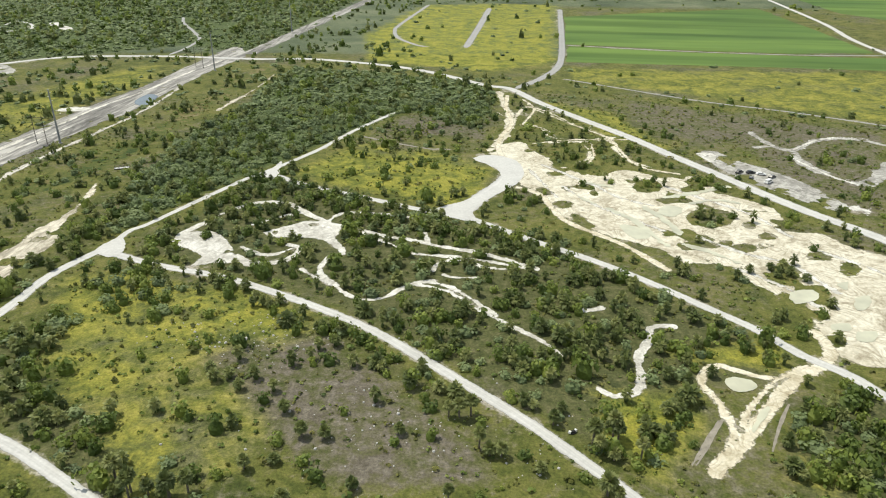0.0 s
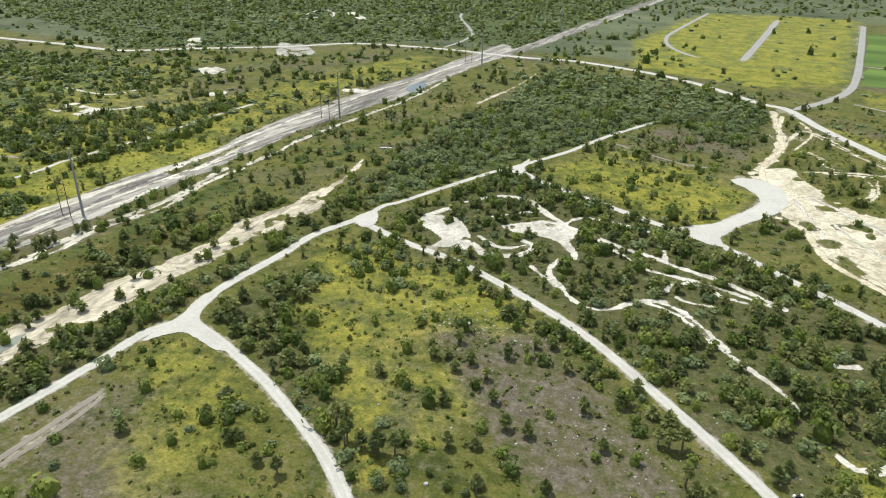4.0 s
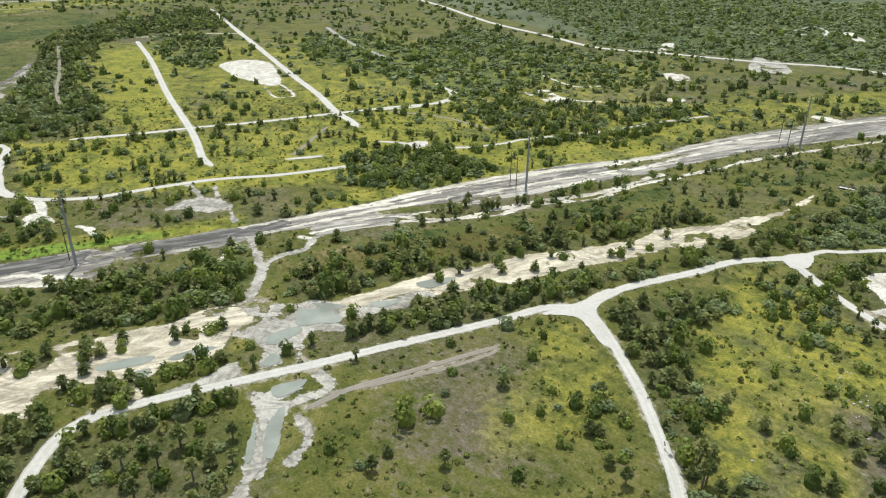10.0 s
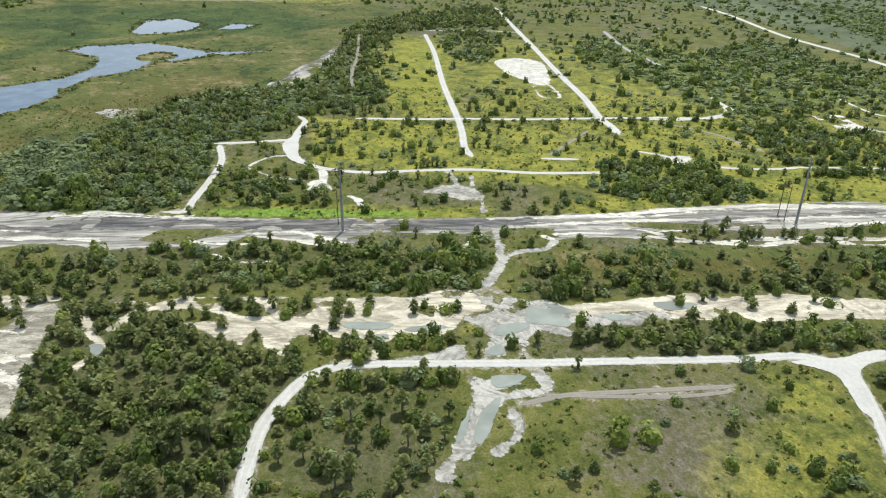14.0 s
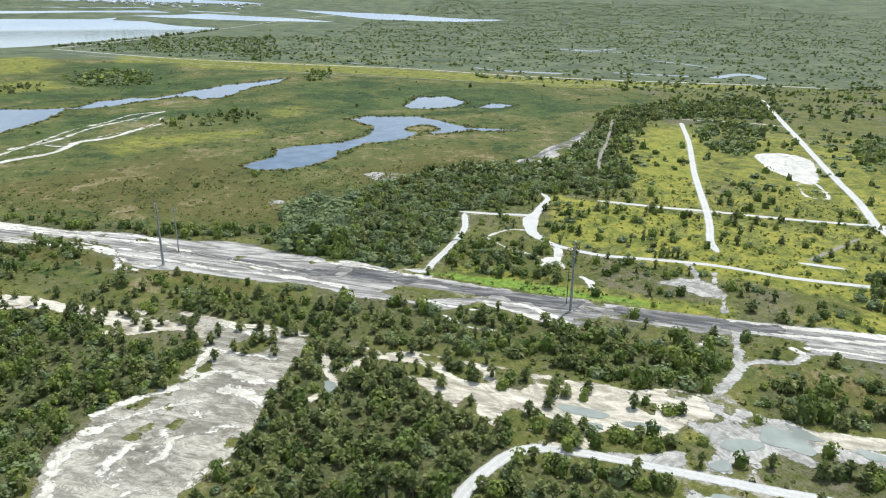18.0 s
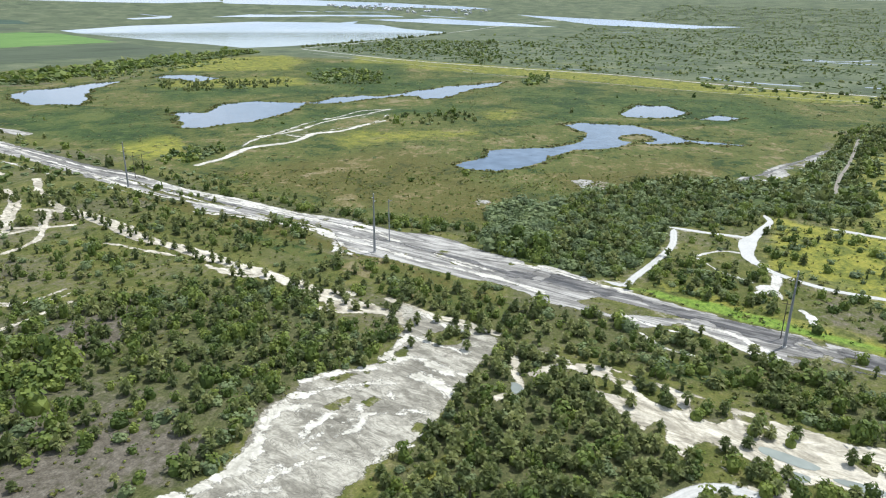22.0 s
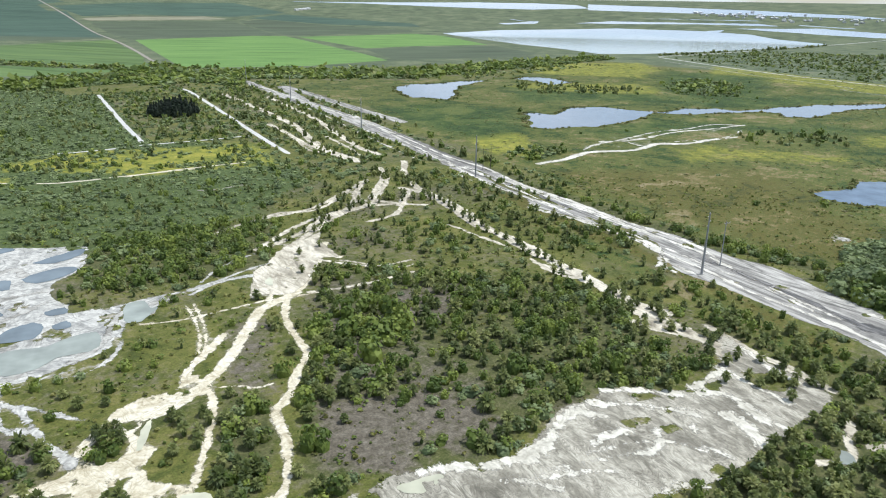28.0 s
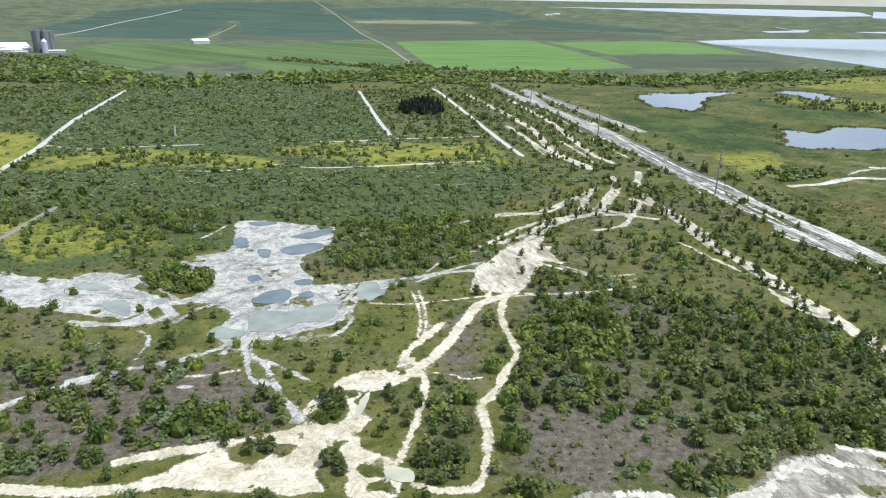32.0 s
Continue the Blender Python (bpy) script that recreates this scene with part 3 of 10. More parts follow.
zone("marsh", [(-138, 590), (-145, 560), (-151, 491), (-159, 402), (-171.2, 336.5), (-188.4, 300.4), (-201, 306.4), (-184.6, 340.3), (-173, 404), (-165, 492), (-159, 562), (-152, 593)], 4, 1.0)
zone("marsh", [(-196.8, 261.7), (-201, 214), (-207.9, 159.6), (-213.5, 117), (-217.1, 95.3), (-219.2, 70.3), (-234.2, 71.5), (-231.9, 97.1), (-228.3, 119.2), (-222.7, 161.6), (-216, 215.6), (-211.8, 263.1)], 4, 1.0)
zone("marsh", [(-228.3, 32.6), (-223.6, -3.1), (-226.1, -24.2), (-239.1, -22.6), (-236.6, -3.5), (-241.1, 31)], 4, 1.0)
zone("marsh", [(-241.4, -89.3), (-242, -119.4), (-242.5, -146), (-255.5, -145.8), (-255, -119.2), (-254.4, -89.1)], 4, 1.0)
zone("marsh", [(-246.5, -105.4), (-246.4, -128.8), (-251.6, -158.3), (-257.7, -193), (-265.1, -234.6), (-267, -278.3), (-279, -277.7), (-277.1, -233.2), (-269.5, -191), (-263.4, -156.3), (-258.4, -127.6), (-258.5, -105.4)], 4, 1.0)
zone("sunlit_lush", [(-97.6, 219.8), (-69.5, 220.3), (-31.4, 187.8), (-50.4, 178.1), (-85.4, 190.1)], 8, 0.7)
zone("sunlit_lush", [(-100.1, 154.9), (-62.4, 172), (-39.9, 142.5), (-48.1, 118.9), (-73.9, 118.1)], 8, 0.5)
zone("sunlit_lush", [(-77.9, 330.5), (-44.8, 386.6), (2.7, 367.2), (28.1, 340.6), (20.7, 309.2), (4.8, 288.5), (-42.3, 311.7)], 8, 0.7)
zone("sunlit_lush", [(43.4, 157.2), (72.3, 159.6), (68.4, 143), (52.6, 123.1), (39, 134.7)], 8, 0.8)
zone("sunlit_lush", [(68.2, 179.2), (109.5, 185.4), (101.5, 167.4), (66.6, 173.3)], 8, 0.8)
zone("sunlit_lush", [(87, 134.1), (105.9, 123.8), (102.7, 118), (80.3, 118.7)], 8, 0.5)
zone("sunlit_lush", [(-83, 759), (-45, 937), (-18, 1027), (164, 1043), (100, 617), (35, 579), (-64, 623)], 8, 0.8)
zone("sunlit_lush", [(107, 599), (372, 587), (412, 561), (314, 414), (281, 430), (204, 487), (99, 551)], 8, 0.6)
zone("sunlit_lush", [(58, 495), (116, 452), (132.3, 361.6), (98, 401)], 8, 0.6)
zone("sunlit_lush", [(-146.6, 124.9), (-139.6, 143), (-125.1, 137.4), (-126.2, 114.3)], 8, 0.65)
zone("sunlit_lush", [(-378.5, 139.4), (-315.3, 232.9), (-247.9, 341.8), (-300, 413), (-383.7, 287.1), (-541, 253), (-493, 190)], 8, 0.7)
zone("sunlit_lush", [(-264.6, 110.4), (-258.2, 157.4), (-251.7, 235), (-272.3, 198.8), (-285.7, 121.4)], 8, 0.7)
zone("sunlit_lush", [(-139.9, 219.3), (-117.5, 229.9), (-109, 206.1), (-122.1, 196.1)], 8, 0.6)
zone("sunlit_lush", [(-293.4, -44.3), (-289.1, -0.9), (-273.4, 39.8), (-270.2, 78.1), (-279.3, 80.8), (-289.5, 13.3), (-296.9, -28.6)], 8, 1.1)
zone("sunlit_lush", [(-448, 2), (-415, 98), (-388.9, 199.4), (-318.6, 271.1), (-265.6, 328.1), (-242.2, 303), (-285.9, 149.5), (-346.8, 1.6)], 8, 0.75)
zone("sunlit_lush", [(-720, 92), (-706, 146), (-435, 99), (-447, 54)], 8, 0.85)
zone("sunlit_lush", [(-740, 153), (-646, 265), (-407, 208), (-432, 110)], 8, 0.6)
zone("sunlit_lush", [(-292.9, 152.9), (-255.1, 316.8), (-240.4, 301), (-274.8, 89.7)], 8, 0.7)
zone("sunlit_lush", [(-188.5, 41.7), (-188.4, 54.6), (-177.3, 51.4), (-180.6, 39.8)], 8, 0.5)
zone("sunlit_lush", [(-65, -642), (-233, -593), (-220, -495), (-116, -516), (-50, -580)], 8, 0.7)
zone("sunlit_lush", [(183, -679), (145, -668), (135, -576), (160, -583)], 8, 0.9)
zone("sunlit_lush", [(126, -440), (46, -408), (28.6, -363.7), (90.3, -354.6), (110.4, -376.5)], 8, 0.75)
zone("sunlit_lush", [(-91, -618), (-191, -609), (-171, -539), (-89, -548)], 8, 0.6)
zone("sunlit_lush", [(-1147, -1150), (-1151, -883), (-1019, -783), (-898, -905)], 8, 0.6)
zone("sunlit_lush", [(-1357, -894), (-1274, -386), (-1133, 23), (-1132, 309), (-1076, 295), (-1026, 22), (-1131, -343), (-1162, -768)], 8, 0.65)
zone("sunlit_lush", [(-572, -384), (-585, -303), (-538, -316), (-526, -353)], 8, 0.6)
zone("sunlit_lush", [(-315, -45.4), (-305.3, -8.1), (-290.4, 35.3), (-281.6, 34.7), (-292.1, -7.3), (-300.8, -43)], 8, 0.6)
zone("soil", [(-75.9, 177.6), (-40, 197.8), (-5.9, 156.9), (14.1, 134.7), (15.6, 119.4), (-27.6, 119), (-61.2, 156)], 8, 0.62)
zone("soil", [(-29, 447), (30, 478), (28.2, 388.1), (-46, 403)], 8, 0.6)
zone("soil", [(127, 498), (192, 457), (270, 411), (184.5, 262.2), (164.8, 382.7), (114, 414)], 8, 0.55)
zone("soil", [(-383.5, 325.7), (-322, 443), (-295, 406), (-348.3, 314)], 8, 0.6)
zone("soil", [(-144, 69.6), (-131.9, 90.7), (-108.8, 97), (-83.9, 86.3), (-123.1, 55.8)], 8, 0.5)
zone("soil", [(-413, 105), (-388.9, 199.4), (-363.2, 179.7), (-357.7, 96.9)], 8, 0.6)
zone("soil", [(-328.7, 21.9), (-311.4, 84.4), (-277.5, 75.1), (-293.3, 18.5)], 8, 0.5)
zone("soil", [(-83.9, -183.6), (-113.4, -164.7), (-90, -125.9), (-67.3, -146.2)], 8, 0.8)
zone("soil", [(-137.8, -288.4), (-162.4, -247.8), (-131.3, -224.9), (-104.7, -241.6)], 8, 0.5)
zone("soil", [(81.2, -253.1), (8, -234.2), (-15.4, -197.3), (5.7, -178.4), (63.7, -177.7)], 8, 0.85)
zone("soil", [(-80, -257.1), (-100.9, -244), (-77.8, -191.6), (-61.1, -198)], 8, 0.6)
# wetland tint over all far land, dry land too; it doubles as haze
zone("wet", [(-5000, -5000), (-1135, -5000), (-1135, -2600), (-1240, -1000), (-1300, -600), (-1250, -260), (-1150, 100), (-1110, 420), (-1300, 900), (-1500, 2500), (-1500, 5000), (-5000, 5000)], 60, 1.0)
zone("wet", [(-5000, -5000), (5000, -5000), (5000, -1150), (300, -1150), (-500, -1180), (-1200, -1150), (-5000, -1150)], 40, 1.0)
zone("wet", [(-1500, 1000), (-1500, 5000), (5000, 5000), (5000, 1000), (200, 1000), (-100, 1050)], 80, 0.9)
zone("wet", [(-1500, 300), (-1500, 1300), (200, 1300), (120, 640), (-150, 650), (-300, 640), (-500, 520), (-900, 560)], 40, 0.8)
zone("sunlit_lush", [(-113.6, 162.9), (-136.4, 222.1), (-108, 230.8), (-74, 206.7), (-50.3, 185.9), (-75.1, 167.4), (-92.3, 147.2)], 8, 0.62)
zone("sunlit_lush", [(-85.8, 131.9), (-88.7, 157.2), (-76.3, 155.6), (-58.3, 135), (-51.4, 111), (-59.7, 104.9)], 8, 0.6)
zone("sunlit_lush", [(-101, 78.8), (-121.8, 91.1), (-137.7, 142.8), (-116.6, 138.9), (-92.5, 122.9)], 8, 0.5)
zone("sunlit_lush", [(-393, -473), (-424, -424), (-458, -430), (-392, -418)], 8, 0.9)
zone("brown", [(-415, -328), (-466, -290), (-453, -214), (-456, -172), (-433, -130), (-360.3, -139.4), (-356.6, -205.3), (-378.6, -266.2)], 55, 0.8)
zone("brown", [(-486, -146), (-500, -109), (-546, -66), (-614, -28), (-691, -1), (-645, -29), (-613, -75), (-579, -118), (-535, -154)], 55, 0.7)
zone("brown", [(-356, -332.5), (-448, -339), (-529, -293), (-515, -241), (-463, -189), (-366.7, -196.6), (-343, -235.2)], 55, 0.85)
zone("sedge", [(-622, -286), (-785, -237), (-1014, -226), (-1023, -53), (-851, 46), (-731, -7), (-788, -99), (-752, -186), (-686, -207)], 38, 0.8)
zone("sedge", [(-610, -671), (-735, -611), (-822, -463), (-1078, -424), (-1189, -446), (-965, -542), (-779, -692), (-715, -822)], 38, 0.8)
zone("sedge", [(-479, -482), (-537, -420), (-658, -385), (-758, -285), (-808, -347), (-730, -426), (-641, -498)], 38, 0.75)
zone("sedge", [(-424, -722), (-499, -735), (-577, -639), (-481, -499), (-406, -492), (-396, -582)], 38, 0.8)
zone("sunlit_lush", [(-136.1, -72.4), (-145.7, -71.9), (-157.2, -70.1), (-162.2, -68.5), (-161.4, -65.7), (-156.6, -67.1), (-145.3, -68.9), (-135.9, -69.4)], 2, 1.0)
zone("sunlit_lush", [(-42, -612), (-100, -614), (-148, -602), (-231, -600), (-230, -544), (-160, -537), (-89, -546), (-40, -580)], 8, 0.85)
zone("sunlit_lush", [(142, -608), (87, -646), (18, -613), (-46, -558), (-36, -531), (78, -560), (138, -555)], 8, 0.75)
zone("sunlit_lush", [(219, -745), (161, -728), (139, -661), (160, -583), (186, -591)], 8, 0.9)
zone("sunlit_lush", [(-453, -550), (-471, -504), (-432, -447), (-379, -437), (-397, -497)], 8, 0.8)
zone("sunlit_lush", [(-1046, -1097), (-1293, -1010), (-1144, -839), (-955, -861), (-890, -961)], 20, 0.7)
zone("sunlit_lush", [(-722, -828), (-798, -835), (-942, -731), (-891, -640), (-783, -605), (-656, -684)], 20, 0.62)
zone("sunlit_lush", [(-526, -342), (-593, -332), (-637, -270), (-602, -253), (-545, -303)], 20, 0.6)
zone("soil", [(-354, -401), (-455, -429), (-503, -454), (-675, -445), (-712, -390), (-601, -358), (-502, -381), (-379.6, -391.2)], 6, 0.7)
zone("sandy", [(-444, -418), (-508, -451), (-666, -438), (-694, -391), (-601, -364), (-508, -386)], 6, 0.42)
zone("sunlit_lush", [(-1484, -545), (-1417, -420), (-1355, -170), (-1326, -177), (-1388, -430), (-1458, -559)], 25, 0.6)
zone("sunlit_lush", [(-2837, 41), (-2780, 424), (-2601, 688), (-2576, 671), (-2752, 414), (-2807, 37)], 25, 0.6)
zone("sunlit_lush", [(-1660, -90), (-1648, 144), (-1618, 142), (-1630, -92)], 25, 0.6)
zone("sunlit_lush", [(-767, 52), (-697, 349), (-430, 505), (-265.6, 328.1), (-315.8, 163.9), (-441, 26)], 20, 0.5)
zone("sunlit_lush", [(-452, 172), (-427, 274), (-310, 427), (-269, 543), (-247.9, 341.8), (-315.6, 197.1), (-353.3, 128.1)], 20, 0.6)
zone("sunlit_lush", [(-298, 464), (-278, 548), (-233, 612), (-220, 527), (-245, 410), (-253.9, 387.2)], 15, 0.6)
zone("soil", [(-112.3, -236.8), (-112.2, -192.5), (-114.4, -164.1), (-98, -129.3), (-115.3, -133.7), (-141.7, -138.3), (-140.4, -164.8), (-142.7, -217.6)], 15, 0.5)
zone("brown", [(-372, -379), (-433, -339), (-491, -272), (-451, -208), (-434, -152), (-426, -126), (-350.7, -129.7), (-339.6, -171.7), (-354, -244), (-360, -318)], 30, 0.9)
zone("brown", [(-480, -167), (-512, -124), (-570, -71), (-582, -26), (-516, -38), (-456, -71), (-430, -111)], 25, 0.9)
zone("sandy", [(-475, -123), (-488, -105), (-457, -95), (-447, -104)], 6, 0.7)
zone("sandy", [(-399, -175), (-405, -161), (-392, -152), (-383, -163)], 5, 0.6)
zone("sandy", [(-434, -209), (-478, -175), (-442, -122), (-407, -142), (-404, -179)], 18, 0.22)
zone("sedge", [(-1166, -881), (-1244, -673), (-923, -502), (-839, -555), (-870, -662)], 40, 0.7)
zone("sedge", [(-958, -398), (-1081, -262), (-802, -168), (-746, -206), (-767, -279)], 40, 0.7)
zone("sunlit_lush", [(-531, -379), (-570, -337), (-538, -308), (-486, -328)], 14, 0.55)
zone("sunlit_lush", [(-756, -316), (-792, -274), (-710, -259), (-683, -286)], 16, 0.6)
zone("soil", [(-148.2, -251.4), (-186.5, -241.2), (-192.5, -211.7), (-150, -197.1), (-124.7, -202.2), (-127.7, -227.3)], 20, 0.7)
zone("soil", [(-111.2, -182.8), (-134.7, -156.4), (-125.1, -131.7), (-104.6, -128.3), (-86, -141.9)], 18, 0.8)
zone("soil", [(-111.5, -234.9), (-129.7, -240.3), (-127.4, -207.6), (-113.9, -169.3), (-90.6, -164), (-85.7, -187.4)], 18, 0.75)
zone("fresh", [(-295.1, -51.6), (-297.7, -38.6), (-295.8, -18.1), (-291.9, 0.5), (-283.6, 30.9), (-275.7, 64.1), (-272.1, 63.3), (-276.8, 30), (-281.4, 0), (-288.3, -29.2)], 2, 1)
zone("brown", [(-223, 68.8), (-229.7, 98.6), (-217.7, 141.7), (-210, 188.6), (-197.6, 233.2), (-185.2, 221), (-195, 177.1), (-203.4, 121.7), (-216.1, 93.2)], 5, 1)
zone("brown", [(-301, -374), (-283, -270), (-274.9, -199.4), (-265.2, -147.2), (-249.5, -96), (-260.1, -100.5), (-277.9, -154.6), (-294.2, -237.1), (-310, -315)], 5, 0.9)
zone("brown", [(-213.5, 101.9), (-210.8, 127.9), (-207.9, 164.3), (-202.3, 210.5), (-194.5, 232.3), (-185.9, 206.6), (-196.5, 159.8), (-198.8, 126), (-202.3, 100.8)], 5, 1)
growth([(-292.2, -44.2), (-287.9, -0.9), (-272.2, 39.6), (-269, 77.8), (-279.3, 80.8), (-290.8, 13.4), (-298.2, -28.7)], 14, 0.2, 0.7, 0.5, 0.2)
growth([(-143.3, 160.2), (-119.9, 144.4), (-99.1, 129), (-82.6, 117.9), (-65.4, 105.1), (-54.8, 100), (-48.4, 110.2), (-59.2, 122.9), (-69.8, 133.1), (-84.9, 143.7), (-105.6, 155), (-117.2, 168.2), (-115.9, 191.9), (-125.7, 197.6), (-138, 181)], 190, 0.45, 1.0, 0.15, 0.4)
growth([(-2407, -1024), (-2445, -709), (-2538, -436), (-2506, -425), (-2412, -701), (-2374, -1020)], 70, 0.1, 1.0, 0.8, 0.7)
growth([(-3673, -494), (-3815, 301), (-3892, 989), (-3859, 993), (-3782, 306), (-3639, -488)], 70, 0.1, 1.0, 0.8, 0.7)
growth([(-2001, -709), (-1989, -419), (-2234, -138), (-2209, -116), (-1958, -406), (-1967, -710)], 70, 0.1, 1.0, 0.8, 0.7)
growth([(-1862, -254), (-2126, 26), (-2105, 321), (-2125, 556), (-2091, 559), (-2071, 321), (-2094, 39), (-1838, -231)], 70, 0.1, 1.0, 0.8, 0.7)
growth([(-3410, -717), (-3503, 40), (-3456, 888), (-3422, 886), (-3469, 41), (-3376, -713)], 70, 0.1, 1.0, 0.8, 0.7)
growth([(-2969, -859), (-3003, -174), (-2938, 245), (-2902, 754), (-2868, 752), (-2904, 241), (-2969, -175), (-2935, -857)], 70, 0.1, 1.0, 0.8, 0.7)
growth([(-1553, -1104), (-1925, -1089), (-2033, -912), (-2101, -836), (-1334, -522), (-1371, -607), (-1439, -834)], 75, 0.2, 1.1, 0.6, 0.5)
growth([(219, -745), (161, -728), (139, -661), (160, -583), (186, -591)], 30, 0.2, 0.7, 0.6, 0.3)
growth([(142, -608), (87, -646), (18, -613), (-46, -558), (-36, -531), (78, -560), (138, -555)], 150, 0.2, 0.8, 0.7, 0.3)
growth([(-42, -612), (-100, -614), (-148, -602), (-231, -600), (-230, -544), (-160, -537), (-89, -546), (-40, -580)], 130, 0.2, 0.7, 0.7, 0.3)
growth([(-300, -1255), (-386, -1222), (-465, -1246), (-427, -1072), (-384, -1009), (-337, -1072), (-255, -1073)], 200, 0.1, 1.9, 0.2, 0.1)
growth([(-32, -1765), (-316, -1542), (-472, -1293), (-308, -1285), (-28, -1640)], 150, 0.1, 1.8, 0.2, 0.1)
growth([(-399, -886), (-396, -781), (-365, -521), (-341.2, -350.4), (-336, -249.6), (-332.1, -208.9), (-343, -176.6), (-342.7, -145.9), (-327.5, -142.7), (-326.5, -175.1), (-311.9, -198.3), (-310.7, -270.3), (-320.9, -387.4), (-336, -480), (-359, -709), (-369, -820)], 230, 0.15, 1.0, 0.25, 0.25)
growth([(-722, -828), (-781, -817), (-870, -684), (-815, -640), (-700, -720)], 70, 0.8, 1.1, 0.3, 0.25)
growth([(-955, -709), (-1092, -731), (-1053, -624), (-914, -547), (-870, -616)], 140, 0.1, 1.2, 0.2, 0.25)
growth([(-638, -382), (-704, -372), (-727, -315), (-673, -290), (-603, -337)], 80, 0.6, 1.1, 0.3, 0.25)
growth([(-367, -419), (-412, -453), (-459, -432), (-434, -408), (-391, -403)], 220, 0.05, 0.9, 0.1, 0)
growth([(-1068, -382), (-1158, -394), (-1141, -364), (-1046, -334), (-999, -349)], 120, 0.0, 1.2, 0.2, 0)
growth([(-440, -976), (-436, -742), (-391, -532), (-373, -416), (-366, -364.9), (-347.1, -303.7), (-342.6, -254.9), (-334.6, -210.7), (-339.6, -161.2), (-358.3, -138.7), (-413, -124), (-451, -102), (-492, -79), (-532, -22), (-589, 18), (-789, 43), (-947, 149), (-1095, 23), (-1130, -145), (-1242, -376), (-1330, -744), (-1210, -900), (-1193, -1002), (-742, -906), (-580, -987)], 1, 0.1, 0.6, 0.9, 0.25)
growth([(-325.8, -142), (-353.4, -136.8), (-390.3, -132.8), (-397, -113.6), (-422, -99), (-397.5, -59.1), (-367.5, -49.5), (-324.8, -52.5), (-300.3, -66.5), (-301.4, -85.8), (-307.4, -116.3)], 320, 0.05, 1.7, 0.1, 0.5)
growth([(-427, -125), (-440, -97), (-449, -67), (-397.4, -44.2), (-365.3, -47.6), (-320.5, -53.7), (-300.5, -62.9), (-310.5, -98.1)], 270, 0.35, 1.2, 0.1, 0.25)
growth([(-456, -68), (-492, -25), (-511, 20), (-734, 44), (-843, 71), (-917, 162), (-978, 282), (-798, 250), (-787, 150), (-754, 97), (-480, 44), (-440, 54), (-448, 2), (-416, -15), (-405, -45)], 150, 0.5, 1.1, 0.3, 0.25)
growth([(-720, 92), (-743, 142), (-481, 98), (-439, 86), (-443, 68), (-461, 56)], 22, 0.1, 0.8, 0.8, 0.25)
growth([(-364.5, -44.8), (-345.7, -9.3), (-312.2, 12.7), (-296, 9), (-296.9, -28.6), (-311.5, -45.8)], 130, 0.25, 1, 0.4, 0.25)
growth([(-704, 313), (-569, 360), (-450, 298), (-398.5, 309.5), (-347.6, 293.4), (-326.4, 238.9), (-410, 259), (-476, 265), (-587, 273)], 180, 0.1, 1, 0.3, 0.25)
growth([(-617, 420), (-466, 544), (-359, 429), (-385.7, 369.9), (-422, 351), (-518, 367)], 150, 0.1, 1, 0.4, 0.25)
growth([(-311.8, 162), (-306.2, 201.4), (-276.1, 186.4), (-282.5, 147.8)], 190, 0.1, 0.9, 0.3, 0.25)
growth([(-586, 562), (-519, 512), (-241, 691), (-170, 642), (-131, 998), (-48, 1499), (-58, 1698), (-957, 715)], 210, 0.1, 1.0, 0.4, 0.7)
growth([(-149.9, 375.6), (-134, 460), (-121, 587), (29, 548), (39, 494), (23, 410), (-22, 454), (-48, 415), (-92.8, 334.5), (-114.6, 296.8), (-129.3, 268.5), (-134.1, 257.3), (-144.9, 314.5)], 270, 0.12, 0.95, 0.1, 0.85)
growth([(-152.6, 210.5), (-152.6, 251.7), (-144.2, 286.7), (-153.5, 386), (-134, 460), (-144.9, 314.5), (-131.9, 252), (-144.1, 195.6)], 170, 0.5, 1, 0.4, 0.25)
growth([(-122.9, 247), (-85.3, 326.5), (7, 276.2), (47.4, 244.5), (108.2, 174.6), (94.2, 162.1), (72.3, 159.6), (58.6, 134.6), (42.5, 125.1), (25.2, 147.6), (-3.2, 175.9), (-45.5, 208.7), (-100.9, 235.2)], 200, 0.45, 1, 0.35, 0.25)
growth([(72.3, 159.6), (94.7, 151.9), (77.7, 118.8), (43.8, 119.3), (55.8, 134.6)], 35, 0.2, 0.8, 0.6, 0.25)
growth([(100.1, 156.8), (125.6, 159), (146.2, 155.9), (118.7, 114.2), (79, 115.6), (89.2, 142.7)], 230, 0.3, 1.1, 0.2, 0.25)
growth([(-77.9, 330.5), (-44.8, 386.6), (2.7, 367.2), (28.1, 340.6), (20.7, 309.2), (4.8, 288.5), (-42.3, 311.7)], 60, 0.2, 0.9, 0.7, 0.25)
growth([(-98, 226.6), (-75, 218.1), (-48.1, 202), (-24.1, 184.7), (-9.6, 170.1), (6.3, 153.4), (17.3, 139.9), (27.7, 123.3), (23.5, 121.5), (12.6, 133.7), (1.7, 145.2), (-12.2, 159.4), (-26.5, 175.6), (-49.9, 192.5), (-77.2, 212), (-97.6, 219.8)], 200, 0.55, 1, 0.2, 0.25)
growth([(-130, 227.8), (-100.7, 228.4), (-87.7, 196.9), (-94.9, 186.6), (-110, 196.4)], 210, 0.2, 1.1, 0.2, 0.25)
growth([(-117.6, 154.3), (-97.2, 145.4), (-83.4, 141.3), (-64.5, 137.6), (-60.8, 118.2), (-75, 117.7), (-93.1, 130.5), (-113, 140.2)], 240, 0.4, 1, 0.2, 0.25)
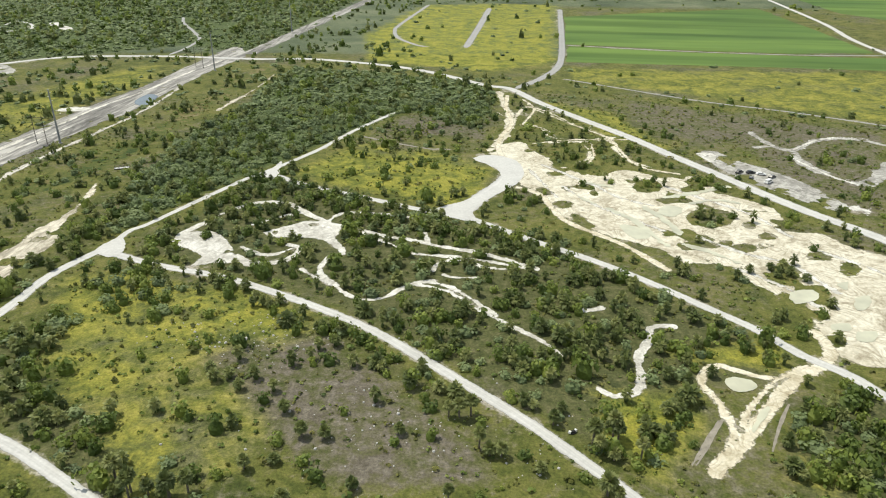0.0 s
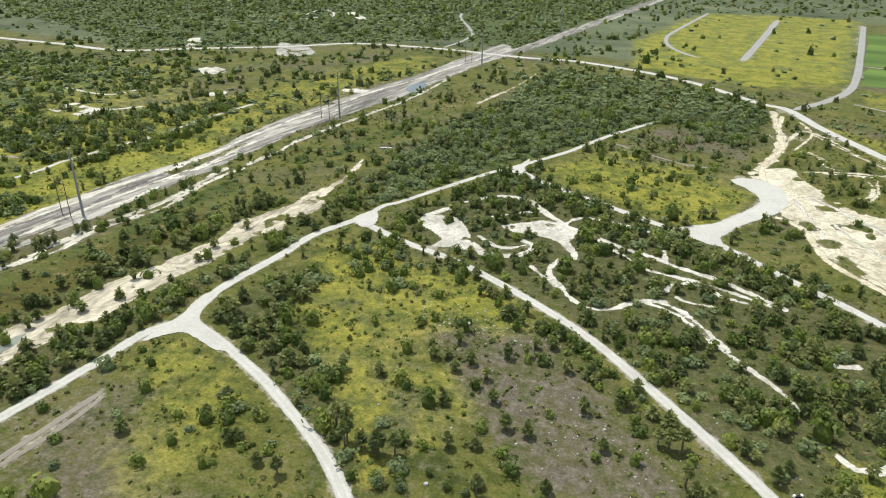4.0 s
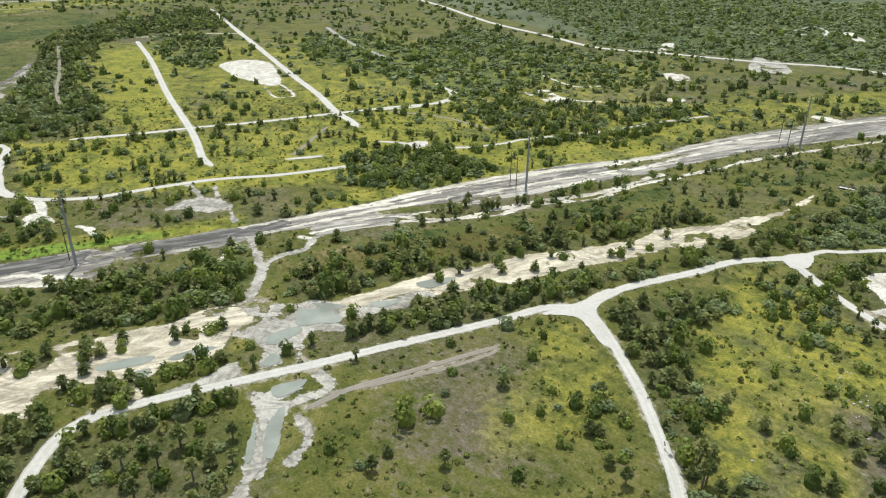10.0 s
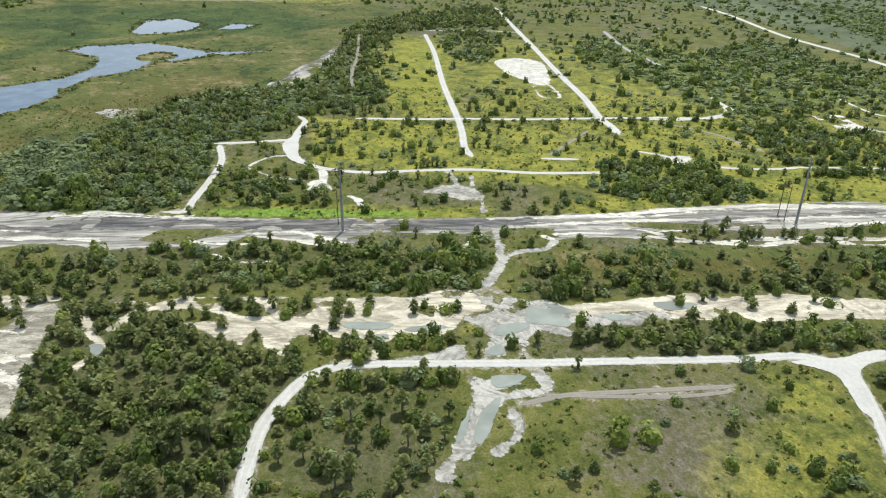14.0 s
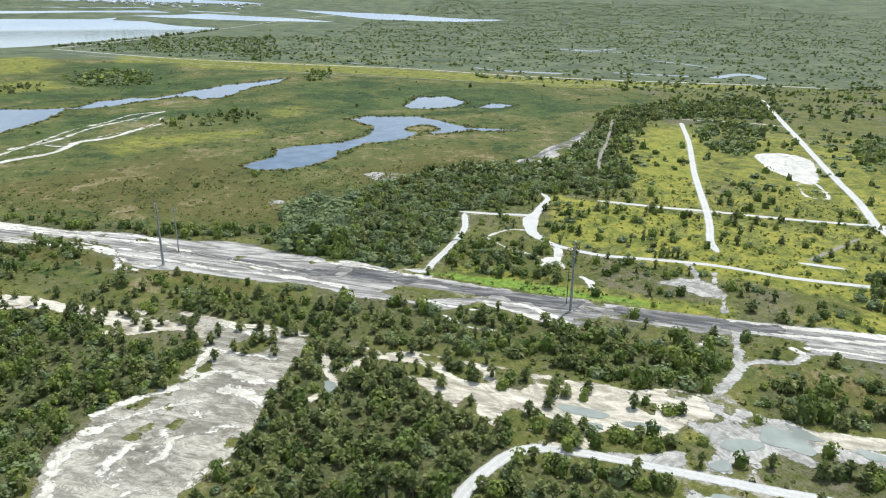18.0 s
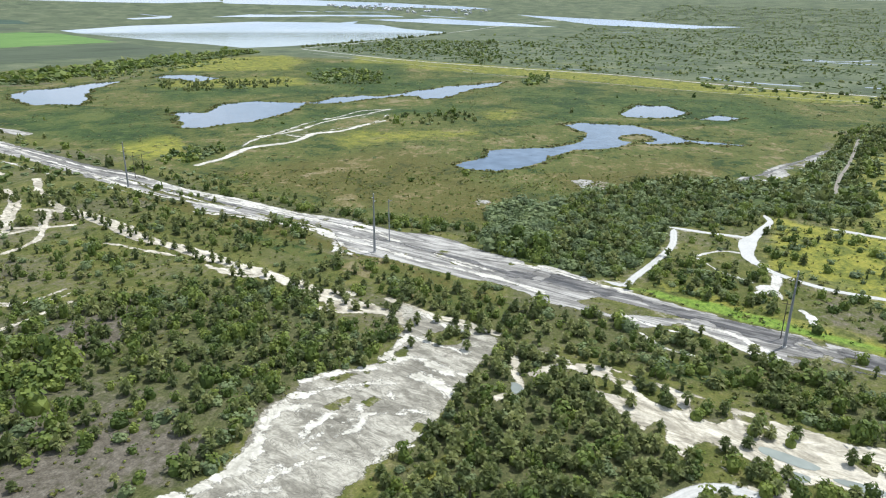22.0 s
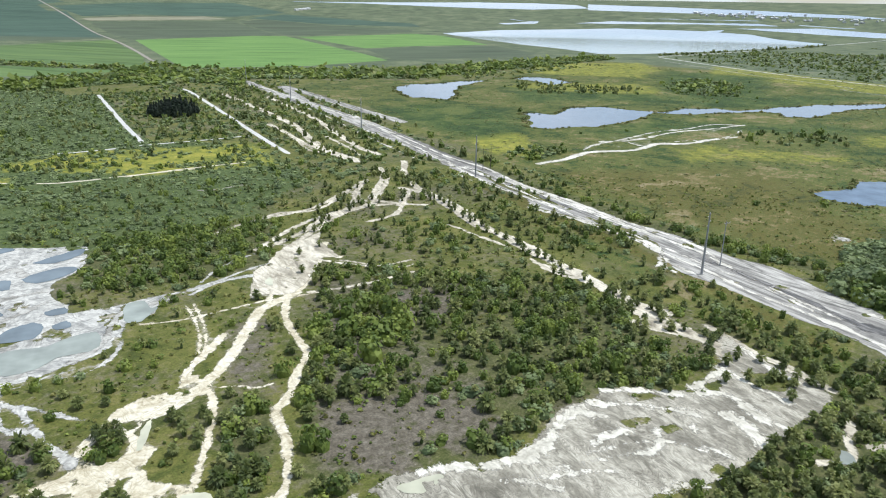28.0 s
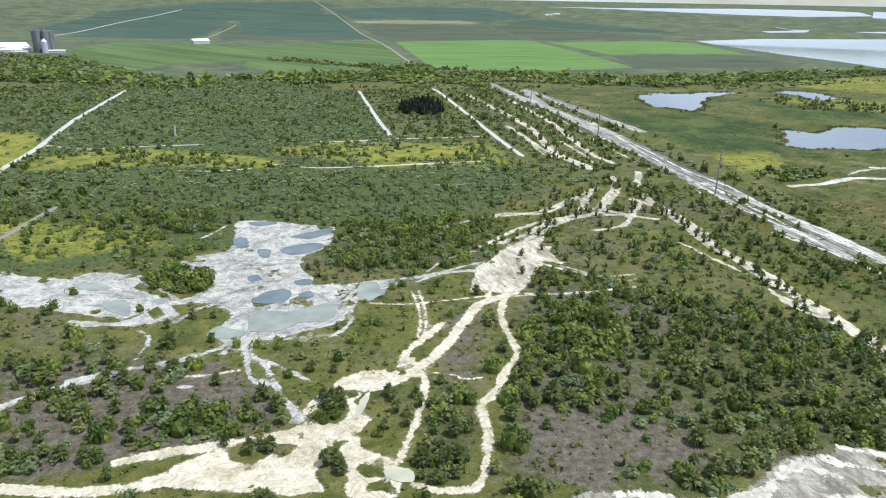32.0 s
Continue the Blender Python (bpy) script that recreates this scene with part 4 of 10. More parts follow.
growth([(-136.4, 227.7), (-43.6, 197.7), (-9.2, 162), (16.8, 134.7), (27.1, 119.4), (-60.8, 118.2), (-81.3, 155.5), (-119.5, 170.5)], 14, 0.3, 0.5, 0.6, 0.25)
growth([(-119.8, 126.3), (-99.3, 121.8), (-82.2, 109.3), (-76.1, 97), (-87.5, 102.7), (-105.8, 110.7)], 120, 0.4, 0.95, 0.4, 0.25)
growth([(-135.2, 46.2), (-148, 72.2), (-142.4, 116.3), (-137.8, 135.8), (-105.8, 120), (-71.7, 95.5)], 22, 0.3, 0.7, 0.7, 0.25)
growth([(-227.3, -79.5), (-203.8, -43.6), (-184.8, -19.9), (-169.3, -4.6), (-129.1, -19.3), (-118.6, -22.7), (-130, -67.6), (-231.2, -94.2)], 300, 0.75, 1, 0.1, 0.25)
growth([(-166.3, -3.2), (-166.5, 15.4), (-162.2, 35.5), (-147.4, 36.6), (-131.7, 28.3), (-117.9, 21.1), (-109.3, 16.8), (-119.6, -20.4), (-147.8, -14)], 170, 0.5, 0.95, 0.35, 0.25)
growth([(-152.3, 55.6), (-147.4, 100.7), (-148, 151.2), (-116.6, 138.9), (-87, 121.2), (-114.4, 33.3)], 26, 0.3, 0.8, 0.7, 0.25)
growth([(-267.3, -88.4), (-260.1, -27.3), (-253.5, 14.6), (-234.7, 63.5), (-213.1, 57.6), (-217.8, 11.1), (-220.2, -25.8), (-235.3, -81.3)], 170, 0.5, 1, 0.3, 0.25)
growth([(-222.8, 71), (-210.9, 113.2), (-197.4, 178.2), (-188.8, 245.8), (-173.2, 229.1), (-189.6, 147.8), (-199, 107.5), (-204.9, 71.6)], 120, 0.5, 1, 0.4, 0.25)
growth([(-154.9, -83.4), (-182.2, -79.1), (-189.3, -68.3), (-195, -39.8), (-174.8, -21.9), (-162.7, -16.8), (-148.9, -20.4), (-135.5, -23.4), (-118, -77.1), (-129.5, -80.4)], 300, 0.7, 1, 0.1, 0.25)
growth([(-257.5, -150.6), (-256, -97.1), (-251, -59.5), (-246.3, -25.3), (-246.6, 5.9), (-236.9, 31.9), (-217, 30.7), (-219.1, -12), (-226.3, -42.8), (-225.3, -74.5), (-233.4, -112.3), (-235.9, -138.7)], 170, 0.6, 1, 0.3, 0.25)
growth([(-278, -489), (-295.6, -381.7), (-276.5, -261.8), (-260.3, -180.4), (-232.3, -160.8), (-248.7, -236.1), (-260.7, -338.5)], 140, 0.6, 1, 0.4, 0.25)
growth([(-119.9, -232.1), (-140.9, -231.9), (-138, -202.5), (-119.9, -182.7), (-108.9, -194.6)], 150, 0.0, 1.8, 0.2, 0)
growth([(-181.6, -235.7), (-226.7, -177.2), (-196.1, -138), (-156.6, -140.8), (-145.5, -171.1)], 300, 0.3, 1, 0.1, 0.25)
growth([(-82.5, -176.6), (-126.8, -148), (-103.9, -119.6), (-65.2, -141.9)], 70, 0.5, 1, 0.5, 0.25)
growth([(-137.8, -288.4), (-175.3, -256.2), (-214, -215.2), (-225.8, -192.2), (-204.6, -132.3), (-180.1, -125.2), (-149.1, -133.3), (-102.4, -117.8), (-78.8, -136), (-63.6, -132.4), (-61.2, -147.2), (-82.4, -184.6), (-103.4, -218.8)], 190, 0.5, 1, 0.3, 0.25)
growth([(-61.1, -198), (-74.7, -193.6), (-63.9, -160.4), (-50.9, -145.1), (-39.8, -147.4)], 240, 0.5, 1, 0.2, 0.25)
growth([(-30.2, -253.7), (-64.7, -266.6), (-67.9, -241.1), (-48.3, -223.2), (-30.3, -217)], 60, 0.4, 0.9, 0.5, 0.25)
growth([(89, -255.1), (13.6, -231.5), (-2.2, -207.9), (-14.1, -186.2), (8.7, -179.2), (62.5, -172.2), (71.1, -174.2)], 170, 0.4, 1, 0.4, 0.25)
growth([(-57.6, -380.5), (-120.1, -375.5), (-156.9, -366.1), (-123, -298.1), (-95.6, -297.6), (-53.9, -308.8), (-39.7, -320.3)], 250, 0.1, 1.1, 0.2, 0.25)
growth([(44.3, -327.4), (9.3, -341.4), (2, -316.3), (14.2, -292.6)], 260, 0.1, 1.2, 0.1, 0.25)
growth([(145, -445), (6, -408), (0.6, -375.1), (27.5, -338.1), (88.6, -346.5), (124.7, -371.7)], 70, 0.3, 1, 0.7, 0.25)
growth([(160, -699), (114, -1071), (-196, -997), (-158, -645), (-193, -608), (-223, -527), (-210, -435), (-120.1, -375.5), (-0, -412), (106, -500)], 240, 0.1, 0.75, 0.3, 0.85)
growth([(-43, -1158), (-190, -982), (-153, -643), (-233, -593), (-219, -453), (-151.7, -392.4), (12, -432), (-1, -1189)], 240, 0.1, 0.75, 0.3, 0.85)
growth([(397, -1412), (66, -1168), (-108, -1213), (-406, -1298), (-360, -1140), (-95, -1074), (60, -1056), (341, -1201)], 220, 0.1, 2.0, 0.15, 0.1)
growth([(-457, -1251), (-578, -1182), (-744, -1097), (-1287, -1166), (-1303, -1096), (-656, -967), (-433, -1088)], 220, 0.1, 2.0, 0.15, 0.1)
growth([(506, -1816), (276, -1635), (66, -1168), (397, -1412)], 110, 0.1, 1.5, 0.5, 0.25)
growth([(-1470, -1090), (-1330, -720), (-1275, -450), (-1255, -250), (-1190, -60), (-1165, 110), (-1150, 300), (-1140, 500), (-1300, 1200), (-2600, 1700), (-4000, 900), (-4100, -600), (-3100, -800), (-2300, -700)], 28, 0.15, 0.9, 1.2, 0.6)
growth([(-83, 759), (-18, 1027), (543, 1148), (619, 848), (322, 415), (281, 430), (99, 551), (35, 579)], 5, 0.1, 1, 0.8, 0.25)
growth([(59, 503), (99, 547), (203, 484), (318, 408), (197.2, 231.9), (127.5, 366.2)], 26, 0.2, 0.8, 0.8, 0.25)
growth([(-430, -430), (430, -430), (430, 560), (-430, 560)], 90, 0.4, 0.9, 0.6, 0.3)
growth([(-150, -1120), (520, -1120), (520, -330), (120, -330), (-160, -380)], 190, 0.15, 0.85, 0.5, 0.5)
growth([(-460, -1000), (-150, -1000), (-150, -330), (-330, -330)], 150, 0.25, 0.9, 0.4, 0.4)
growth([(-1150, -1050), (500, -1050), (500, 1300), (-1150, 1300)], 45, 0.2, 1.0, 0.9, 0.3)
growth([(-1483, -1146), (-1707, -1135), (-2026, -1143), (-2408, -1174), (-2410, -1148), (-2028, -1117), (-1707, -1109), (-1482, -1120)], 45, 1, 2.0, 0.2, 0.25)
spots("palm", [(-217.5, -156.2, 0.82), (-219.6, -164.2, 0.96), (-222.5, -168.5, 1.02), (-225.2, -168.9, 1.02), (-228.2, -175.8, 0.9), (-229.2, -182.2, 0.95), (-231.6, -185.9, 1.13), (-225.6, -192.4, 1.24), (-241, -198.5, 1.02), (-231.9, -201.6, 1.23), (-224.4, -209.1, 1.06), (-225.8, -215.3, 1.21), (-237.3, -214.8, 0.98), (-235.4, -220.3, 1.18), (-237.3, -227.8, 1.17), (-237.2, -232.6, 1.13), (-235.4, -236.1, 1.09), (-242.7, -243.5, 1.15), (-235.4, -246.6, 1.18), (-240.5, -254.5, 0.99), (-240.5, -256.6, 1.07), (-246.6, -263.2, 0.89), (-240.9, -266.5, 1.15), (-242, -275.3, 0.99), (-247.3, -279.4, 1.04), (-239.9, -281.3, 1.21), (-246.2, -289.6, 1.08), (-245.3, -292, 0.86), (-243.9, -300.7, 1.16), (-248.2, -301.6, 0.91)])
spots("palm", [(-245.9, -310.1, 0.95), (-251.2, -310.7, 0.96), (-251.9, -316.4, 0.94), (-251.5, -325.1, 0.97), (-254.7, -330.5, 1.16), (-253, -333.3, 0.85), (-248.7, -343, 0.88), (-255.8, -341.9, 1.13), (-258, -350.1, 0.94), (-257.1, -354.4, 0.98), (-254.2, -361.7, 1.11), (-259.3, -364.6, 0.93), (-268.5, -366.1, 0.89), (-267, -373.2, 1.04), (-269, -381.9, 1.15), (-272.1, -385.4, 1.21), (-269.8, -391.3, 0.79), (-264.7, -397.2, 0.82), (-270.3, -401.3, 0.9), (-272.5, -407.7, 0.82), (-272.5, -414.4, 0.9), (-281.3, -416.8, 0.95)])
spots("palm", [(-314.1, -490.2, 1.15), (-303.5, -502.9, 0.97), (-303.3, -509.5, 1.12), (-301.4, -514.4, 1.01), (-308.3, -522.8, 1.12), (-303.4, -534.8, 1.07), (-308.3, -539.3, 0.75), (-305.5, -549.1, 0.91), (-306.6, -555.6, 0.99), (-312.3, -561, 1.1), (-317.2, -564.5, 1.08), (-310.1, -577.1, 1.07), (-330.7, -576.2, 1.11), (-325, -583.9, 1.08), (-319.5, -595.5, 0.96), (-318.7, -603.4, 0.8), (-318.8, -611.2, 0.99), (-325.8, -611.9, 0.9), (-324.1, -624.7, 1.03), (-338.3, -625.5, 0.85), (-334.4, -632, 1.13), (-322.3, -644.5, 0.85), (-324.4, -653.3, 1.23), (-335.6, -656.5, 1.24), (-329.5, -666.2, 0.78), (-339.2, -668.4, 0.85), (-325.2, -677.4, 0.81), (-345.1, -681.1, 1.17), (-333, -695.6, 0.86), (-342, -697.9, 0.78)])
spots("palm", [(-331.8, -708.2, 1.04), (-343.2, -713, 1.01), (-349.9, -718, 1), (-336.3, -724.9, 1.02), (-347.6, -734.4, 0.76), (-342, -741, 1.12), (-348.7, -745.8, 1.2), (-334.5, -756, 0.92), (-363, -758.8, 1.02), (-349.2, -771.2, 1.12), (-347, -779, 1.12), (-359, -783.5, 0.88), (-342.8, -790.7, 0.88), (-355.1, -796.9, 1.06), (-348.9, -805.1, 0.97), (-362.7, -809, 0.79), (-360.5, -814.9, 0.95), (-364.4, -825.3, 0.85), (-346.8, -836.9, 0.82), (-368.8, -836.3, 0.86), (-358, -847, 0.81), (-363.3, -852.6, 1.19), (-367.2, -863.6, 1.02), (-371.1, -869.4, 1.04)])
spots("palm", [(-279.1, -483.5, 1.01), (-262.1, -488.7, 0.94), (-276, -498.2, 0.77), (-269.2, -512.9, 0.87), (-260.1, -517.3, 1.2), (-272.5, -529.4, 1), (-275.7, -536.8, 1.03), (-273.3, -541.9, 0.78), (-269.9, -554.4, 0.86), (-284.5, -560.9, 0.76), (-279.3, -568.9, 1), (-287.9, -572.8, 0.91), (-292.6, -583, 0.82), (-277.1, -594.1, 1.15), (-284.2, -596.8, 1.15), (-288.2, -606.3, 0.87), (-291.1, -609.8, 0.79), (-287.8, -625.7, 1.23), (-299.6, -627.4, 1.03), (-278.9, -639.4, 1.09), (-292.5, -648, 0.86), (-290.8, -656.3, 1.1), (-301.6, -662.3, 1.15), (-303.1, -667, 1.15), (-309.3, -676.6, 1.06), (-313.4, -689.7, 1.11), (-308.5, -697.9, 1.11), (-304.3, -707.5, 1.03), (-303.6, -713.1, 0.91), (-309, -720.4, 0.96)])
spots("palm", [(-301, -732.2, 1.21), (-323.8, -735.3, 0.84), (-310.9, -750, 0.95), (-318, -751.3, 1.16), (-316.8, -760.8, 0.88), (-311.7, -772.1, 0.8), (-313.6, -783, 0.97), (-316, -784.3, 0.85), (-324, -794, 1.19), (-320.2, -803.5, 1.08), (-327.3, -814, 1.15), (-326.6, -818.4, 1.12), (-317, -828.1, 1.1), (-315.4, -832.3, 0.82), (-318, -841.8, 0.77), (-317.6, -849.9, 1.19), (-329.2, -858, 0.96), (-319.3, -869.6, 1.22), (-334.4, -873.9, 0.92), (-332.6, -885.7, 1.19), (-338.4, -890.7, 1.02), (-315.2, -899.2, 0.78), (-328.7, -903.9, 0.99), (-326.5, -918.5, 1.03), (-335, -923.1, 1.11)])
spots("palm", [(-225.8, -89.3, 1.14), (-229.3, -91.8, 1.19), (-222.9, -96.9, 1.15), (-227.4, -104.1, 0.89), (-233.4, -109, 1), (-235.7, -117.5, 1.15), (-236.6, -123, 0.86), (-237.4, -126.3, 0.77), (-234.9, -132.7, 0.98)])
spots("palm", [(-207.5, -14.3, 1.16), (-203.4, -19.3, 1.33), (-209.8, -21.4, 0.84), (-223.5, -19.1, 0.86), (-198.3, -29.8, 1.37), (-218.3, -31, 1.21), (-205.5, -35.5, 0.98), (-224.9, -38.2, 1.37), (-219, -43.9, 1.21), (-212.1, -46.8, 0.87), (-222.7, -50.7, 1.09), (-224.9, -56.5, 0.86), (-213, -57.2, 0.9), (-215.3, -61.5, 1.17), (-216, -68.8, 1.34), (-213.9, -71.7, 0.93), (-213.9, -75.3, 0.97), (-207.8, -74.5, 1.19), (-202.7, -77.5, 1.22), (-201.2, -76.5, 0.92)])
spots("palm", [(-239.3, -184.8, 1.05), (-231.9, -183.1, 1.21), (-231.7, -178.7, 1.22), (-236.3, -170.9, 1.01), (-228.5, -168.6, 0.82), (-231, -163.1, 1.01), (-230, -159.2, 1.24), (-228.6, -157.5, 0.99), (-223.3, -152.6, 0.87), (-220, -146.2, 0.81), (-224.7, -142.7, 0.79), (-227, -135.2, 0.82), (-227.2, -131.4, 1.2), (-223.8, -129.7, 0.85), (-216, -126.4, 1.2)])
spots("palm", [(-229.6, -431.5, 1.16), (-240.4, -412.2, 1.22), (-229.7, -412.4, 1.21), (-223.8, -405.7, 1.16), (-224.2, -404.2, 1.16), (-214.2, -403.7, 0.81), (-202.8, -404.3, 0.87), (-207.1, -387.7, 1.02), (-202.6, -382.8, 0.77), (-190.2, -388.7, 0.81), (-190.9, -381, 1.11), (-181.5, -378, 0.78)])
spots("palm", [(-189.3, 121.2, 0.92), (-187, 129.3, 0.82), (-180, 167.1, 0.98)])
spots("palm", [(-168.9, 219.2, 1.03), (-156.6, 230.6, 0.94)])
spots("palm", [(-238.1, 155.1, 0.89), (-235.6, 159.8, 1.11), (-230.1, 175.8, 0.91), (-229.2, 189.3, 0.97)])
spots("palm", [(-198.4, 6.2, 1.1), (-191.9, 4.7, 1.24), (-201.9, 6.5, 1.23)])
spots("palm", [(-171.5, -352.5, 1.09), (-173.2, -356.1, 0.77), (-177.2, -355.4, 1.24), (-179.9, -365.2, 1.24), (-189.7, -363.4, 0.96), (-191.7, -363.7, 0.9), (-198, -359.6, 1.2), (-204, -365.3, 1.05), (-211.8, -360.4, 1.04), (-211.2, -371.7, 1.1), (-222.6, -365.8, 0.91), (-222.2, -374.1, 1.06), (-232.6, -372.9, 1.05), (-236.3, -360.4, 0.95), (-243.1, -367.9, 1.23), (-246.6, -362.9, 1.15), (-257.3, -367.6, 0.87), (-256.6, -359.3, 0.96), (-251.9, -351.5, 1.06), (-258, -349, 1.18), (-260.4, -342.3, 1.17)])
spots("palm", [(-121.3, -322.1, 0.84), (-131.2, -321.2, 1.11), (-139.2, -330.8, 1.05), (-144.4, -328.7, 0.92), (-150, -335.8, 0.86), (-157.2, -336.9, 0.74), (-162.2, -335, 0.95), (-172.3, -345.8, 0.88), (-178.7, -349.2, 0.75), (-177.7, -353.2, 0.82), (-184.2, -361.3, 0.7), (-196.2, -366.9, 0.92), (-203.7, -371.3, 0.81), (-204.7, -378.9, 1), (-209.5, -386.8, 1.09), (-209.7, -392.1, 0.79), (-224, -389.6, 0.83), (-232.5, -397, 0.9), (-229.7, -405.2, 0.8)])
spots("palm", [(-266.8, -441.6, 1.2), (-262.2, -439.3, 0.93), (-269.4, -431.5, 0.85), (-262.1, -429.9, 0.77), (-260.1, -427.9, 0.76), (-259.8, -421.1, 0.76), (-260.7, -417.8, 0.95), (-258.1, -416.1, 0.9), (-261.9, -407.5, 0.85), (-269.3, -407.9, 1.15), (-266.1, -400.2, 0.88), (-261, -397, 1.11), (-261.5, -390.8, 1.13), (-263.2, -387.6, 1.13)])
spots("palm", [(-26.8, -195.9, 0.89), (-25.5, -192.2, 1.02), (-26.4, -190.3, 1.01), (-26.8, -189.3, 1.3), (-25.6, -187.7, 1.15)])
spots("palm", [(-22.5, -163.9, 1.18), (-19.6, -163.4, 1.24), (-23.4, -161.5, 0.81), (-23.1, -158.9, 1.21)])
spots("palm", [(6.3, -180, 0.84), (-4.3, -175, 0.95), (-3.2, -178.7, 1.06), (-5.9, -173.8, 1.32), (-0.1, -174.5, 1.06)])
spots("palm", [(-44.4, -193.7, 0.95), (-52.7, -190.7, 1.18), (-45.3, -190.3, 1.09), (-52.5, -184.9, 0.96), (-47.9, -180.8, 1.11), (-44.6, -183.6, 1.2), (-46.1, -175.7, 0.84), (-39.4, -176.4, 1.02)])
spots("bush", [(-60.7, 179.1, 2.2), (-73.9, 177.7, 1), (-70.6, 181.1, 0.8), (-71.9, 161.6, 1.3), (-32.2, 170.3, 1.5), (-44.7, 185.7, 1.1), (-47.2, 152.4, 1), (-67.7, 147.4, 1.4), (-56.6, 140.3, 1.6), (-40.1, 136.1, 1.1), (-32.7, 129.3, 1), (-28.6, 124.3, 1.3), (-51.8, 124.7, 0.8), (-58.4, 124.2, 1.6), (-2.1, 138.1, 0.8), (-114, 162.3, 1.6), (-106.5, 165.3, 2), (-75, 196.1, 1), (-88, 172.6, 0.7), (-11.2, 136.3, 0.6)])
spots("palm", [(-31.5, 179.4, 1), (-24.9, 169, 1), (-58.9, 172.1, 1), (-42.8, 169.3, 1), (-37.8, 172.2, 0.8), (-65.6, 166.4, 1), (-63.2, 161.6, 1.2), (-59.3, 163, 1), (-55.2, 157.6, 1), (-51.9, 162.6, 1), (-40.8, 148.3, 1), (-45.6, 157.1, 0.8), (-52.8, 142.4, 1), (-34.6, 138.7, 1.2), (-28.6, 138.2, 1.1), (-39.5, 129.2, 0.8), (-46.1, 127.1, 1), (-74.6, 148.2, 1), (-17.2, 152.7, 1), (-10, 139.9, 0.7), (-116.5, 177.8, 1.2), (-19.8, 120.9, 0.8), (-36.4, 177.5, 0.7), (12.3, 132.3, 1.2), (9.9, 134.7, 1), (15.2, 131.7, 1.1)])
spots("bush", [(-125.5, 80, 2.6), (-126, 71.8, 2.8), (-112.7, 94.8, 1.1), (-130.9, 117.8, 1), (-115.7, 112.5, 0.8), (-109.9, 103.2, 0.7)])
spots("bush", [(-177.3, 12.8, 1.2), (-179.1, 17.2, 1.3), (-174.3, 18.1, 1.2), (-173.5, 10.7, 1.1), (-177.3, 23.6, 1.1), (-206.5, 7.2, 1), (-199.5, 34.8, 0.8), (-182, 34.8, 1.6), (-195.2, 43.2, 1.1), (-212.3, 23.8, 1.2), (-175.5, 35.2, 1.2), (-171.8, 56.9, 1.3), (-177.4, 28.7, 1.2)])
spots("palm", [(-181.8, 7.5, 1.1), (-183.2, 10.2, 1.1), (-181.2, 14.9, 1.2), (-187.3, -1.2, 1.1), (-185.1, 1.2, 1)])
spots("palm", [(142.4, 305, 1.5), (116.4, 278.2, 0.9), (133.4, 275.6, 1), (126.6, 231.3, 1.3), (127.8, 226.9, 1.3), (122.8, 225.9, 1.1), (133, 236, 1.1), (131.8, 222.6, 1.1), (122.2, 231.3, 1), (131.8, 204.5, 1.2), (113.8, 229, 0.9), (123.3, 183.7, 1), (103.5, 255.4, 0.9), (107.7, 318.6, 0.7), (80.9, 327.2, 0.8)])
spots("bush", [(127.7, 320.7, 1.4), (132.7, 325.6, 1.3), (132.8, 315.6, 1.2), (126.4, 325.4, 1.1), (134.2, 312, 1), (99.5, 318.4, 1), (103.9, 324.7, 0.9), (152.5, 282.1, 1.3), (153.1, 277.8, 1.2), (145.8, 270, 0.8), (146.6, 248.3, 0.9), (95.9, 326, 0.8), (82.5, 321.8, 0.8), (147.6, 329.2, 0.9)])
spots("palm", [(-26.4, -195.2, 1.3), (-27.2, -191.3, 1.3), (-24.4, -193, 1.2), (-28.9, -195.4, 1.2), (-25.6, -189, 1.2), (-24, -196.6, 1.1), (-29, -190.2, 1.1), (-219.8, -117.2, 1.1), (-208.5, -101.7, 1), (-215.1, -101.6, 1.1), (-219.1, -99.8, 1.1), (-218, -95.2, 1), (-209.4, -106.4, 1), (-208.8, -91, 1), (-202.3, -110.3, 0.9), (-181.9, -117.6, 1)])
spots("palm", [(-174.4, -305.4, 1.6), (-161.9, -311.7, 0.9), (-164.5, -321.2, 0.8), (-153.1, -311.2, 0.8), (-129.7, -282.7, 1), (-139.5, -306.1, 0.9), (-169, -290, 0.8)])
spots("bush", [(-21, -187.5, 1.3), (-24.8, -189.7, 1.4), (-25.9, -186.1, 1.3), (-22.2, -184, 1.2), (-27.5, -190.6, 1.2), (-5.9, -239.3, 1.1), (9.8, -248.1, 1), (1, -241.1, 1.1), (29.8, -237.8, 1), (37.1, -283.8, 1), (72.1, -290.1, 1.6), (70.9, -295.5, 1.5), (65.5, -309.2, 1.4), (90.9, -303.5, 1.3), (85, -296.2, 1.3)])

spots("bush", [(-186.2, 120.3, 1.2), (-185.3, 145.8, 1.4), (-186.5, 157.2, 1.3), (-176.4, 169.9, 1.5), (-166.4, 190.3, 1.5), (-164.5, 204.5, 1.1), (-198.2, 15.6, 1.1), (-194.6, 40.8, 1.6), (-199.6, 5.5, 1.3), (-178.9, -7.6, 1.2), (-178.8, 25.4, 1.7), (-175, 33.3, 1.4), (-179.2, 1.7, 1.6), (-179.7, 10.3, 1.4), (-171.1, 10.3, 1.5), (-204.9, -20.5, 1.2), (-205, -8.5, 1.5), (-200.7, -10.6, 1.6)])
